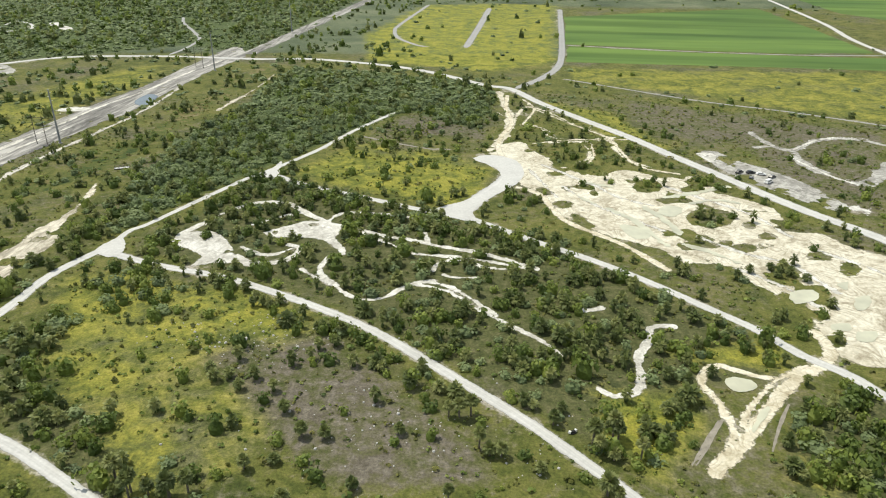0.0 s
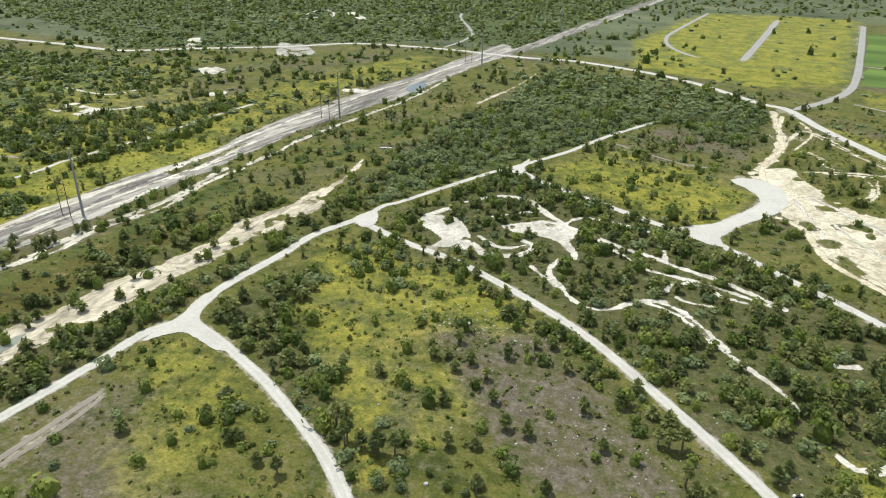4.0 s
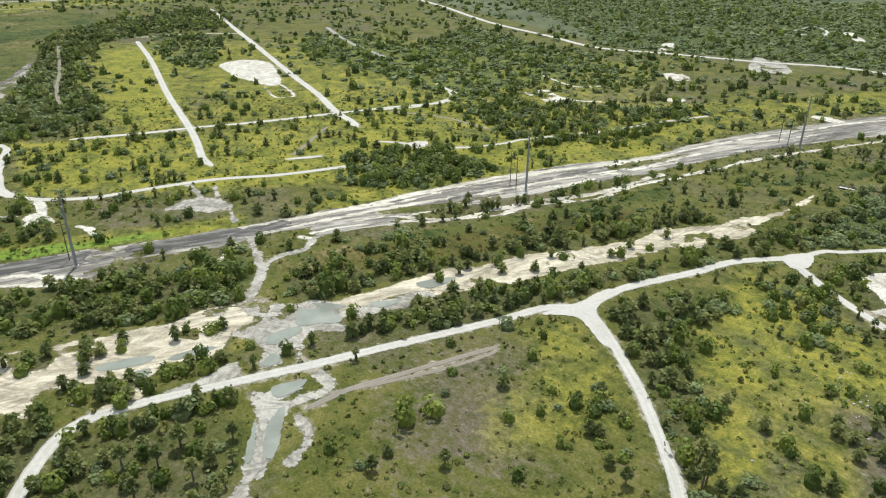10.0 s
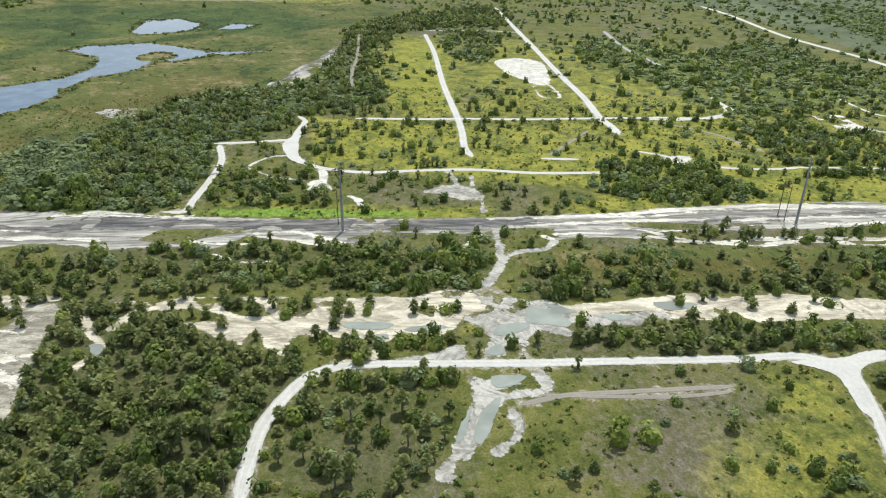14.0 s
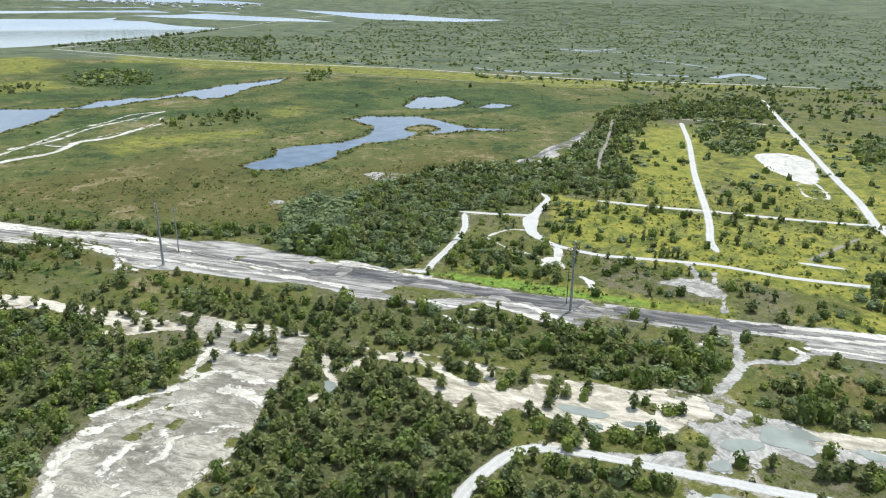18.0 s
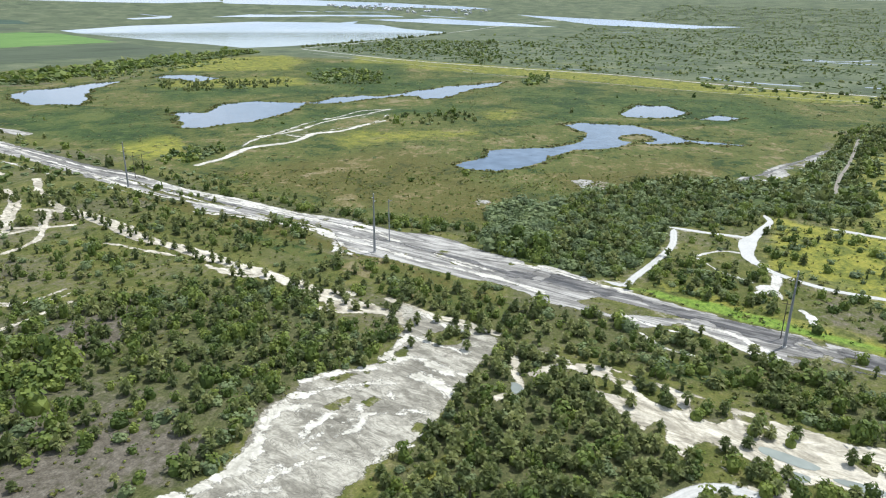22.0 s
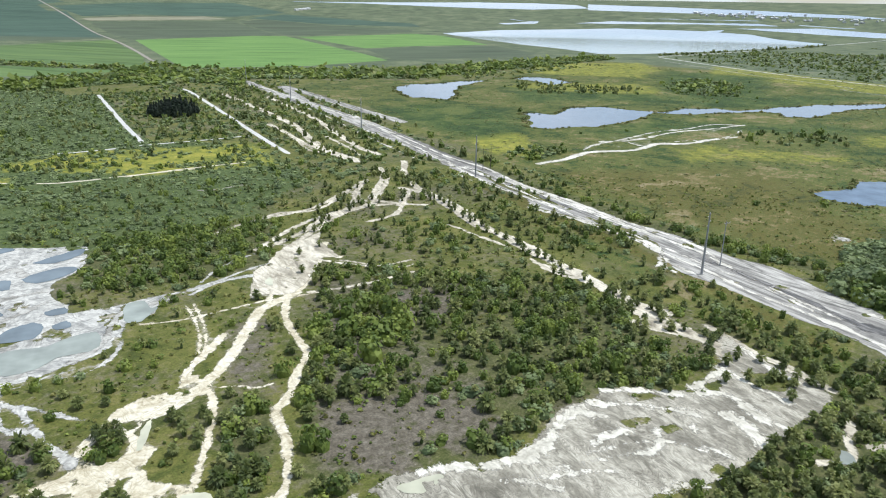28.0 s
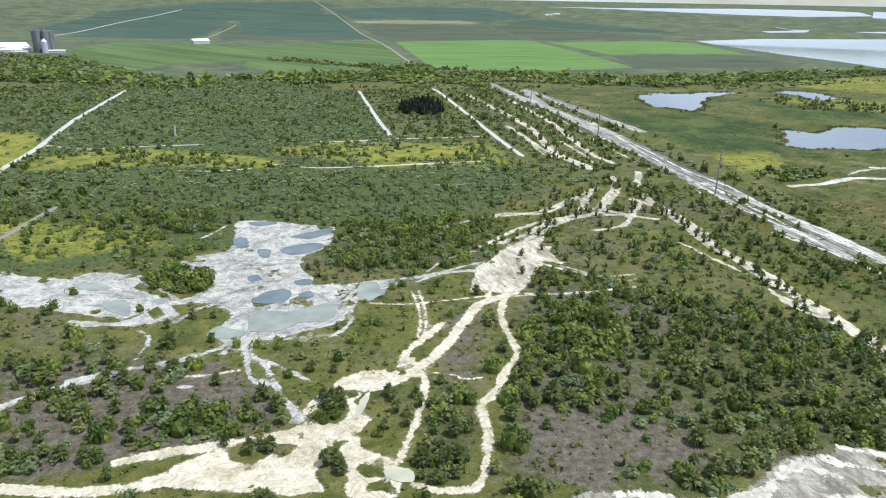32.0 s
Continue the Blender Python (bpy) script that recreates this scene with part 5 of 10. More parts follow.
spots("palm", [(-188.7, 134.1, 1.2), (-179.7, 143.2, 1.3), (-174.5, 154.4, 1.3), (-168.5, 187.3, 1.0), (-170.2, 199.3, 1.3), (-202.9, 17.1, 1.2), (-196, 30.8, 1.1), (-195.6, 45.3, 1.0), (-199.7, 10.3, 1.3), (-176.9, -9.6, 1.2), (-180.2, 30.9, 1.3), (-177.8, 39.2, 1.4), (-176.7, 6.4, 1.3), (-173.3, 12.8, 1.4), (-210, -25.8, 1.2), (-211, -29.3, 1.3), (-207.1, -3.1, 1.2)])
spots("palm", [(-238.1, 158.9, 1.2), (-238.8, 167.6, 1.2), (-232, 172, 0.9), (-234.5, 176.4, 0.9), (-230.1, 179, 1.0), (-228.7, 192.9, 1.2)])
spots("bush", [(-227.8, 214.4, 1.5), (-226.9, 222.5, 1.6), (-227.8, 230.8, 1.4), (-223.4, 246.7, 1.5), (-223.7, 253.1, 1.5)])
spots("bush", [(-172.8, -314.4, 1.6), (-177.6, -314.8, 1.7), (-178.6, -320.3, 1.7)])
spots("bush", [(-167.1, -331.9, 1.9), (-170.7, -335.6, 1.8)])
spots("palm", [(-213.2, -116.9, 1.3), (-225.4, -111.2, 1.2), (-224.1, -92.3, 1.3), (-229.7, -79.6, 1.2), (-227.3, -69.9, 1.0), (-222.2, -61.9, 1.2), (-225.6, -57.5, 1.3), (-218.2, -77.9, 1.3), (-217.4, -72.3, 1.1), (-238.8, -117.3, 1.2), (-239.3, -126.2, 1.0), (-229.8, -131.2, 1.2), (-226.7, -154.1, 1.1), (-220.9, -145.7, 1.0), (-213.8, -153.4, 0.9), (-228.6, -104.4, 1.2), (-212.6, -56.2, 1.3), (-228.2, -85.8, 0.9), (-217, -101.7, 1.2)])
# ---------------------------------------------------------------- roads and tracks
road(GRAVEL, 4.0, [(-129.1, 243.4), (-104, 231.9), (-76.1, 222.3), (-44.9, 204.9), (-22.8, 189.6), (-6.4, 174.4), (11, 157.1), (23.4, 144.2), (35.4, 129.8), (43.8, 119.3), (47.5, 113.7)], "pale limestone gravel road through the scrub", step=1.5)
road(GRAVEL, 4.3, [(-130.4, 246.7), (-140.3, 224.4), (-142.6, 203.6), (-145.1, 189), (-147.6, 172.1), (-145.9, 152.8), (-151.8, 139.8), (-153.2, 123.9), (-155.8, 106.3), (-161, 70.9), (-162.6, 59.2), (-166.3, 38.1), (-170, 15.9), (-170.4, 3.2), (-166.7, -4.7), (-158.4, -11), (-148.3, -16.1), (-136.8, -18.7), (-129.3, -19.9), (-121.3, -20.6)], "pale limestone gravel road through the scrub", step=1.5)
road(GRAVEL, 4.0, [(-145.9, 152.8), (-128.5, 146.1), (-113.8, 138.8), (-103.6, 133.6), (-92.7, 126.8), (-81, 119.1), (-71.2, 111.9), (-61.3, 102.6), (-56.7, 98.1)], "pale limestone gravel road through the scrub", step=1.5)
road(GRAVEL, 3.4, [(-129.1, 243.4), (-127.8, 261.7), (-122.5, 269.7), (-111, 293.5), (-95.8, 324), (-87.5, 336.2), (-67.7, 370.9), (-51, 411), (-30, 451)], "pale limestone gravel road through the scrub", step=1.8)
road(GRAVEL, 4.3, [(-87.2, 334.5), (-64.3, 316.6), (-41.5, 304.6), (-20.2, 293.3), (-5, 285.2), (8.3, 281), (20.9, 270.6), (39.9, 253.4), (59, 237.4), (74.2, 222.1), (87.4, 206.3), (100.5, 190.4), (108.9, 176), (117.8, 165.9), (123.5, 155.1), (129.4, 145.2)], "pale limestone gravel road through the scrub", step=1.5)
road(GRAVEL, 10, [(8.3, 281), (17.7, 300.7), (29.4, 320.5), (35.8, 338.2), (31.9, 353.8), (22.1, 361.9)], "pale limestone gravel road through the scrub", step=1.9)
road(GRAVEL, 7.5, [(-944, 558), (-851, 547), (-696, 515), (-582, 511), (-508, 508), (-448, 546), (-383, 586), (-329, 628), (-248, 636), (-192, 630), (-158, 626), (-114, 628), (-53, 606), (-10, 578), (33, 532), (51, 520), (68, 479), (91, 435), (110.7, 398.6), (126.6, 363.3), (140.7, 333.9), (152.9, 307.4), (164.3, 285.5), (175.6, 267.7), (181.3, 256.7), (189.3, 237.5)], "pale limestone gravel road through the scrub", step=2.0)
road(GREY_GRAVEL, 7, [(55, 521), (78, 556), (97, 598), (110, 657), (127, 770), (157, 980)], "grey gravel road beside the fields", step=3.5)
road(GRAVEL, 5, [(-753, 132), (-646, 122), (-526, 106), (-428, 96), (-390.1, 90.9), (-381.1, 89.1), (-363.6, 86.5), (-350.4, 87.2)], "pale limestone gravel road through the scrub", step=2.4)
road(GRAVEL, 6, [(-959, 263), (-813, 243), (-660, 222), (-539, 205), (-466, 196), (-417, 187), (-392.3, 185.6), (-376.6, 183)], "pale limestone gravel road through the scrub", step=2.8)
road(GRAVEL, 4.5, [(-436, 32), (-428, 73), (-425, 99), (-418, 136), (-413, 183), (-408, 225), (-402, 259), (-413, 277), (-428, 282)], "pale limestone gravel road through the scrub", step=2.9)
road(GRAVEL, 4.2, [(-396, -50), (-395.1, -29.5), (-393.9, -7.1), (-366.7, -5.6), (-347.8, 4.3), (-335.2, 28), (-333.4, 55.6), (-330.1, 83.6), (-320.3, 113.2), (-314.8, 150.8)], "pale limestone gravel road through the scrub", step=2.2)
road(GRAVEL, 4, [(-389.7, -7.2), (-413, -4), (-433, 1), (-447, -3)], "pale limestone gravel road through the scrub", step=2.6)
road(GRAVEL, 4, [(-393.1, -46.9), (-364.1, -43.4), (-336.5, -46.6), (-309.8, -51.5), (-297.9, -53.6), (-298.6, -62.7)], "pale limestone gravel road through the scrub", step=2.0)
road(GRAVEL, 3, [(-775, 136), (-774, 172), (-765, 208), (-752, 232)], "pale limestone gravel road through the scrub", step=5.2)
road(GRAVEL, 6, [(155, -506), (155, -563), (150, -609), (146, -663), (142, -795), (131, -917), (118, -1053)], "pale limestone gravel road through the scrub", step=3.5)
road(GRAVEL, 5, [(-190, -998), (-177, -881), (-162, -747), (-152, -641)], "pale limestone gravel road through the scrub", step=4.4)
road(GRAVEL, 5.5, [(-301, -1012), (-298, -965), (-278, -820), (-259, -689), (-246, -597), (-238, -530)], "pale limestone gravel road through the scrub", step=3.9)
road(GRAVEL, 3.6, [(-73, -631), (-113, -627), (-149, -630), (-202, -626), (-246, -626)], "pale limestone gravel road through the scrub", step=4.2)
road(GRAVEL, 7, [(-1451, -1092), (-1311, -729), (-1261, -453), (-1238, -260), (-1168, -62), (-1141, 110), (-1132, 270), (-1111, 395)], "pale limestone gravel road through the scrub", step=7.6)
road(GRAVEL, 6, [(-1470, -1108), (-1687, -1109), (-2056, -1146), (-2440, -1175), (-2969, -1112), (-3210, -976)], "pale limestone gravel road through the scrub", step=12.3)
road(GREY_GRAVEL, 5, [(-750, 331), (-651, 310), (-556, 304)], "grey gravel road beside the fields", step=4.2)
road(GRAVEL, 3.5, [(-407, 212), (-401, 240), (-408, 269), (-416, 282), (-437, 285), (-454, 288)], "pale limestone gravel road through the scrub", step=3.1)
road(DIRT, 2.5, [(-401, 217), (-374.7, 237.8), (-352.3, 245.7), (-331.6, 249.9)], "faint dirt track worn in the grass", step=2.8)
road(GRAVEL, 3, [(-306.8, 249.6), (-300.3, 282.5), (-293.5, 309), (-291.4, 349.4), (-285.1, 392.7)], "pale limestone gravel road through the scrub", step=2.6)
road(GRAVEL, 3, [(-345.7, 180.1), (-331.4, 194.2), (-313.9, 209.7), (-306.4, 233.4), (-306, 253)], "pale limestone gravel road through the scrub", step=2.5)
road(GRAVEL, 3, [(-436, 378), (-393.5, 373.4), (-383.5, 393.4)], "pale limestone gravel road through the scrub", step=3.6)
road(GRAVEL, 4, [(-341.9, 123), (-336.9, 142.3)], "pale limestone gravel road through the scrub", step=2.4)
road(DIRT, 2.5, [(-386.6, 167.3), (-366.5, 148.3), (-346.1, 128.9)], "faint dirt track worn in the grass", step=2.5)
road(GREY_GRAVEL, 4, [(-310, 880), (-294, 834), (-261, 768), (-243, 726), (-240, 679), (-244, 643)], "grey gravel road beside the fields", step=4.6)
road(GRAVEL, 3.5, [(-463, 749), (-456, 769), (-439, 774), (-457, 814), (-487, 838), (-481, 797), (-480, 779)], "pale limestone gravel road through the scrub", step=5.9)
road(DIRT, 2, [(-45.9, 397.5), (-25.7, 384.8), (-6.6, 374.9), (5.8, 373.2)], "faint dirt track worn in the grass", step=2.5)
road(GREY_GRAVEL, 2.6, [(96, 555), (133, 525), (183, 486), (232, 459), (279, 426), (302, 413)], "grey gravel road beside the fields", step=3.4)
road(GRAVEL, 7, [(491, 1121), (455, 876), (428, 756), (417, 664), (405, 580)], "pale limestone gravel road through the scrub", step=4.7)
road(GREY_GRAVEL, 3, [(121, 708), (222, 681), (325, 665), (412, 664)], "grey gravel road beside the fields", step=4.8)
road(GREY_GRAVEL, 5, [(-18, 1020), (-47, 840), (-51, 790), (-44, 742), (-23, 700), (-12, 694)], "grey gravel road beside the fields", step=4.6)
road(GREY_GRAVEL, 8, [(64, 989), (42, 822), (23, 689)], "grey gravel road beside the fields", step=4.6)
road(DIRT, 2.5, [(-144.4, 51.4), (-146.1, 65), (-144.7, 81.3), (-143, 98.2), (-141.5, 112.8)], "faint dirt track worn in the grass", step=1.5)
road(DIRT, 1.8, [(-147.3, 58.9), (-143.2, 77.4), (-140.2, 93.6), (-139.3, 111.3)], "faint dirt track worn in the grass", step=1.5)
road(DIRT, 5, [(115, -395.7), (107, -424), (98, -457)], "faint dirt track worn in the grass", step=2.7)
road(GRAVEL, 3, [(144, -662), (108, -638), (64, -640), (18, -638)], "pale limestone gravel road through the scrub", step=4.3)
road(TRACK, 2.5, [(33, -539), (5, -532), (-20, -535)], "yellow sand vehicle track through the scrub", step=3.5)
road(TRACK, 2.5, [(-33, -547), (-68, -526), (-106, -523), (-163, -519)], "yellow sand vehicle track through the scrub", step=3.5)
road(TRACK, 2.5, [(-110, -520), (-138, -523), (-168, -522), (-199, -520)], "yellow sand vehicle track through the scrub", step=3.5)
road(DIRT, 2.5, [(-138, -456), (-152, -452), (-169, -455)], "faint dirt track worn in the grass", step=3.2)
road(DIRT, 3, [(-764, 64), (-642, 51), (-573, 41), (-524, 37)], "faint dirt track worn in the grass", step=3.5)
road(DIRT, 9, [(-567, -4283), (-564, -3213), (-485, -2189), (-369, -1331)], "faint dirt track worn in the grass", step=9.2)
road(GRAVEL, 9, [(474, -2557), (365, -3097), (218, -3488), (129, -3723)], "pale limestone gravel road through the scrub", step=17.3)
road(DIRT, 9, [(38, -2250), (-14, -2692), (-96, -3131)], "faint dirt track worn in the grass", step=15.0)
road(GREY_GRAVEL, 2.6, [(-1368, -1015), (-1293, -844), (-1239, -715), (-1215, -618), (-1187, -523), (-1142, -510), (-1122, -340), (-1076, -138), (-1066, 23), (-1071, 173)], "grey gravel road beside the fields", step=7.1)

# ---------------------------------------------------------------- bare ground and water
p = Patch("silt_strip", RUTTED, "long bare strip of grey silt under the power line", "sand", 1.6, 8, 1.0, 0.05, 0.06)
p.line(16, [(-63, 1334), (-124, 955), (-174, 655)])
p.line(15, [(-406, -620), (-415, -761), (-432, -970), (-383, -800), (-403, -1014)])
p.poly([(-267.3, 107.7), (-264.8, 128.3), (-261.8, 148.5), (-265, 167), (-264.4, 190.6), (-262.7, 219.7), (-257.7, 253.9), (-247.9, 288.2), (-249, 331), (-246, 378), (-239, 424), (-232, 471), (-221, 517), (-212, 589), (-198, 684), (-174, 641), (-185, 585), (-193, 517), (-200, 452), (-212, 406), (-222, 353), (-226.1, 301.1), (-232.2, 269.5), (-232.1, 235.2), (-233, 209.8), (-234.7, 194.4), (-235, 167), (-237.4, 147.1), (-237.5, 134.7), (-241.7, 114.7), (-242.4, 98.7), (-241.5, 94.4)])
p.poly([(-304.9, -95.5), (-293.9, -62.2), (-287.7, -29.2), (-281.5, -6.8), (-278.2, 16), (-273.6, 43.9), (-271.5, 63.1), (-269.4, 77.7), (-267.7, 100.5), (-265.2, 126.4), (-266.5, 155.1), (-265.8, 184.3), (-263.2, 213.4), (-257.9, 241.4), (-250.6, 268.2), (-245.1, 303.2), (-226.3, 283.4), (-229, 248.2), (-234.2, 222), (-237.1, 194.7), (-240.5, 168.6), (-245.9, 130.9), (-251.2, 107.2), (-255.3, 83.5), (-253.6, 68.4), (-252.9, 58.7), (-255.6, 40.7), (-255, 27), (-254.6, 9.4), (-264.7, -11.5), (-269.8, -22.2), (-257.8, -38), (-262.4, -58), (-266.7, -87.1)])
p.poly([(-325, -334), (-320.2, -307.1), (-318.6, -280.1), (-319.6, -255.9), (-323.8, -224), (-321.2, -195.4), (-315.5, -169.6), (-308.5, -144.5), (-302.6, -118.3), (-299.9, -88.9), (-293.1, -60), (-285.5, -32.9), (-279.1, -7.9), (-272, 15.3), (-250.8, 15), (-258.2, -6.7), (-265.8, -21), (-268, -35.4), (-261.7, -48.6), (-264.4, -73.6), (-268.5, -89.9), (-272.1, -106.9), (-272.2, -128.4), (-276.7, -150), (-278.1, -168), (-287.9, -191.7), (-300.9, -225.6), (-300.3, -275.6), (-298.4, -309.1)])
p.poly([(-418, -1067), (-399, -901), (-393, -789), (-381, -659), (-366, -550), (-348, -455), (-347, -418), (-335, -370), (-329, -330), (-327, -291), (-323, -256), (-319.6, -229.3), (-317.1, -202), (-318.6, -179.9), (-320.1, -156.8), (-313.1, -134.2), (-308.2, -114.8), (-305.4, -102.8), (-270.4, -88.1), (-275.7, -104.4), (-279.3, -119.5), (-279.8, -134.3), (-282.2, -151.5), (-278.5, -166.1), (-277.7, -184), (-299.6, -225), (-301, -281), (-306, -316), (-310, -354), (-316, -393), (-321, -435), (-334, -501), (-346, -577), (-360, -672), (-375, -783), (-398, -1016)])
p.hole([(-241.4, 130.2), (-243.4, 146.2), (-240.7, 163), (-236.8, 180.4), (-236.8, 193), (-231.9, 183.8), (-235, 164.2), (-237.4, 147.1)])
p.hole([(-228.3, 208.8), (-230.5, 229.6), (-230.7, 254.3), (-225, 274.6), (-220.1, 263.9), (-222.1, 240.3), (-222.4, 217.2)])
p.hole([(-227.3, 277.5), (-225.5, 300.3), (-221.3, 316), (-214, 335), (-214.5, 311.8), (-218.4, 290.7)])
p.hole([(-248, 260.7), (-241.5, 290.3), (-238, 317), (-237.6, 285.6), (-240.1, 260.7)])
p.hole([(-250.3, 133), (-250.8, 149.6), (-245.6, 166.1), (-242.9, 193), (-242.9, 164.5), (-244.7, 146.3)])
p.hole([(-234.2, 210.1), (-233.1, 233.3), (-226.6, 230.6), (-229.3, 209.2)])
p.hole([(-257.6, 14), (-260.4, 27.7), (-257.6, 48), (-253.4, 58.8), (-253.5, 40.3)])
p.hole([(-270.8, -67), (-279.3, -60.3), (-276.2, -39.3), (-273.1, -22.2), (-268.6, -40.8), (-264.2, -52.4)])
p.hole([(-308, -270), (-310, -246), (-303.3, -216.8), (-291.9, -201.1), (-293.3, -212.6), (-299.4, -240.5)])
p.hole([(-331, -405), (-324, -358), (-319, -319), (-312, -292), (-311, -321), (-316, -361)])
p.build()
p = Patch("white_bank", BANK_SAND, "pale sand vehicle tracks along the power line", "sand", 1.5, 6, 0.8, 0.09, 0.3, False)
p.line(4, [(-324.1, -388.1), (-328.3, -346.3), (-326.5, -301.6), (-320.2, -256.8), (-319.9, -212.7), (-310.6, -186.5)])
p.line(3.3, [(-332, -428), (-322.6, -370.7), (-313.3, -320.7), (-300.6, -261), (-296.5, -218.1), (-285.4, -195.7), (-274.3, -193.8)])
p.line(3.3, [(-416, -836), (-380, -657), (-346, -517), (-328, -421), (-326.7, -360.6), (-319.9, -302), (-314, -251.8)])
p.line(2.6, [(-333, -415), (-312.1, -399), (-307.4, -378.6)])
p.line(2.6, [(-412, -1035), (-376, -834), (-359, -709), (-335, -581), (-315, -462)])
p.line(1.7, [(-323, -530), (-325, -509)])
p.line(5, [(-265.8, 76.7), (-264.7, 99.4), (-262.8, 125.3), (-263.4, 153.5), (-262.7, 182.4), (-260.6, 211.6), (-251.1, 252.1), (-242, 297.1)])
p.line(4, [(-258.8, 79.6), (-256.8, 109.5), (-254.6, 140.6), (-250.8, 169.2), (-246.8, 198.7), (-243.8, 229.9), (-238.2, 266.4)])
p.line(4, [(-249.7, 116.9), (-246.3, 133.7), (-233.8, 148.3), (-229.6, 159.1), (-228.5, 180.2), (-226.4, 201.2), (-220.9, 225.7), (-220.8, 246.7), (-222.6, 276.8)])
p.line(3, [(-303, -95.1), (-299.4, -77.8), (-292.1, -59.9), (-289, -44.6)])
p.line(4, [(-268.7, -22.2), (-267.8, -7.2), (-260.5, 3.4), (-254, 11.5)])
p.line(2.6, [(-266.7, -48.7), (-261.2, -36.3), (-259.2, -22)])
p.line(3, [(-252.8, -37.7), (-243.5, -27.5), (-242.6, -17.7)])
p.line(4, [(-242, 58.3), (-247.7, 63.2), (-250.4, 67.5)])
p.line(3, [(-236, 91.5), (-241.4, 95.9), (-246.8, 93)])
p.line(3.4, [(-264.5, 106.3), (-261.3, 126.3), (-258.2, 146.1), (-259.6, 163.1), (-258.7, 186), (-256.6, 214.2), (-252.6, 248.6), (-243.9, 283.5), (-243, 324), (-240, 369), (-233, 413), (-226, 460), (-214, 502), (-203, 566), (-189, 624)])
p.line(3, [(-247.7, 97.6), (-247.1, 109.3), (-243.6, 124.6), (-243.3, 141.1), (-241.2, 157.8)])
p.line(4, [(-238.8, 135.6), (-232.5, 146.1), (-229.5, 157.1), (-223.6, 172.1), (-224.1, 181.7), (-224.8, 191.8), (-220.2, 207.8), (-215.3, 224.8), (-217.6, 243.4), (-217.9, 261.2), (-214.7, 280.7)])
p.line(4, [(-215.6, 286.9), (-213.1, 315.3), (-213, 339), (-208, 370), (-204, 391), (-197, 427), (-193, 463), (-192, 514)])
p.line(3.4, [(-243.6, 202.5), (-237.8, 218.1), (-235.5, 238.8), (-235.3, 264), (-231.2, 297.5)])
p.line(3, [(-237.7, 249.4), (-235.2, 282.5), (-235, 324), (-232, 368), (-223, 412)])
p.line(4, [(-294.4, -305.4), (-299.3, -268), (-298.9, -244), (-299.3, -221.2), (-291.2, -204.7), (-278.9, -195.1), (-275.5, -184.1)])
p.line(3, [(-313.6, -251.4), (-312.7, -216.9), (-308, -187.9), (-299, -161.3), (-292.1, -137.3), (-286.3, -112.2)])
p.line(4, [(-293.1, -204.3), (-289.8, -177.6), (-283.3, -153.4), (-281.1, -126.8), (-278.4, -103.8), (-272.7, -83.5)])
p.line(4, [(-265.8, -21), (-259.8, -6.8), (-254.2, 4.4), (-251.3, 12.9)])
p.line(3, [(-301.7, -106.4), (-297.6, -82.7), (-291.8, -62.4), (-292.3, -49.3)])
p.line(3.6, [(-403, -965), (-384, -772), (-373, -646), (-357, -536), (-341, -447), (-341, -403), (-328, -345), (-321, -286), (-316, -247), (-312.4, -216.4), (-310.3, -190.6)])
p.line(3, [(-349, -604), (-339, -509), (-326, -427), (-311, -360), (-308, -307), (-303, -260), (-304.9, -233.2), (-297, -210.1), (-284.1, -193.5), (-280.3, -173.4)])
p.line(2.4, [(-300.7, -207.6), (-295.8, -180.8), (-293.7, -155.7), (-288.6, -134.1), (-281.5, -111.5), (-276.4, -92.2)])
p.build()
p = Patch("mud_strip", MUD, "dark wet mud churned along the power line", "sand", 2.2, 6, 0.8, 0.13, 0.3, False)
p.line(8, [(-295.1, -93.4), (-290.3, -72.1), (-284.9, -50.6), (-280, -28.9), (-276.8, -6.9), (-275.4, 11.1), (-271.5, 29.3), (-269.4, 47.9), (-265.9, 71.7)])
p.line(9, [(-287.6, -101.6), (-288.1, -85.4), (-285.2, -68.7), (-283.1, -50.2), (-279.9, -32.2), (-273.8, -7.6), (-268.6, 15.3), (-265.4, 36.9), (-263.9, 57.7), (-262.5, 77.7), (-262.6, 91.5)])
p.line(2, [(-255.9, 21.5), (-256.1, 36.1), (-255.3, 56.4)])
p.line(3, [(-292.7, -126), (-286.9, -104.1), (-283.4, -84.1)])
p.line(3, [(-268.5, 147.6), (-268.8, 165.2), (-266.5, 181.7)])
p.line(3, [(-260.5, 169.2), (-257.5, 188), (-254.4, 207.1)])
p.line(4, [(-247.3, 217.2), (-247.9, 236.4), (-245.9, 257.3)])
p.line(3, [(-237.6, 285.6), (-228, 315), (-223, 354), (-213, 393)])
p.line(2.6, [(-249.2, 150.3), (-249.7, 170), (-250.3, 191.8), (-247.6, 213.1)])
p.line(2.5, [(-252.8, 121.2), (-250.2, 138.3), (-249.9, 158.8)])
p.line(3, [(-342, -532), (-332, -435), (-322, -355), (-315, -294)])
p.line(4, [(-302, -188.2), (-299, -158.9), (-295.1, -132.6), (-287.5, -105.4)])
p.build()
p = Patch("puddle", PUDDLE, "shallow grey rain puddle on the silt", "puddle", 0.6, 9, 1.5, 0.17, 0)
p.poly([(-209, 476), (-207, 495), (-198, 489), (-196, 468), (-202, 464)])
p.build()
p = Patch("ridge_track", RIDGE_SAND, "bare yellow sand ridge with vehicle tracks and palms", "sand", 1.3, 6, 0.8, 0.05, 0.16)
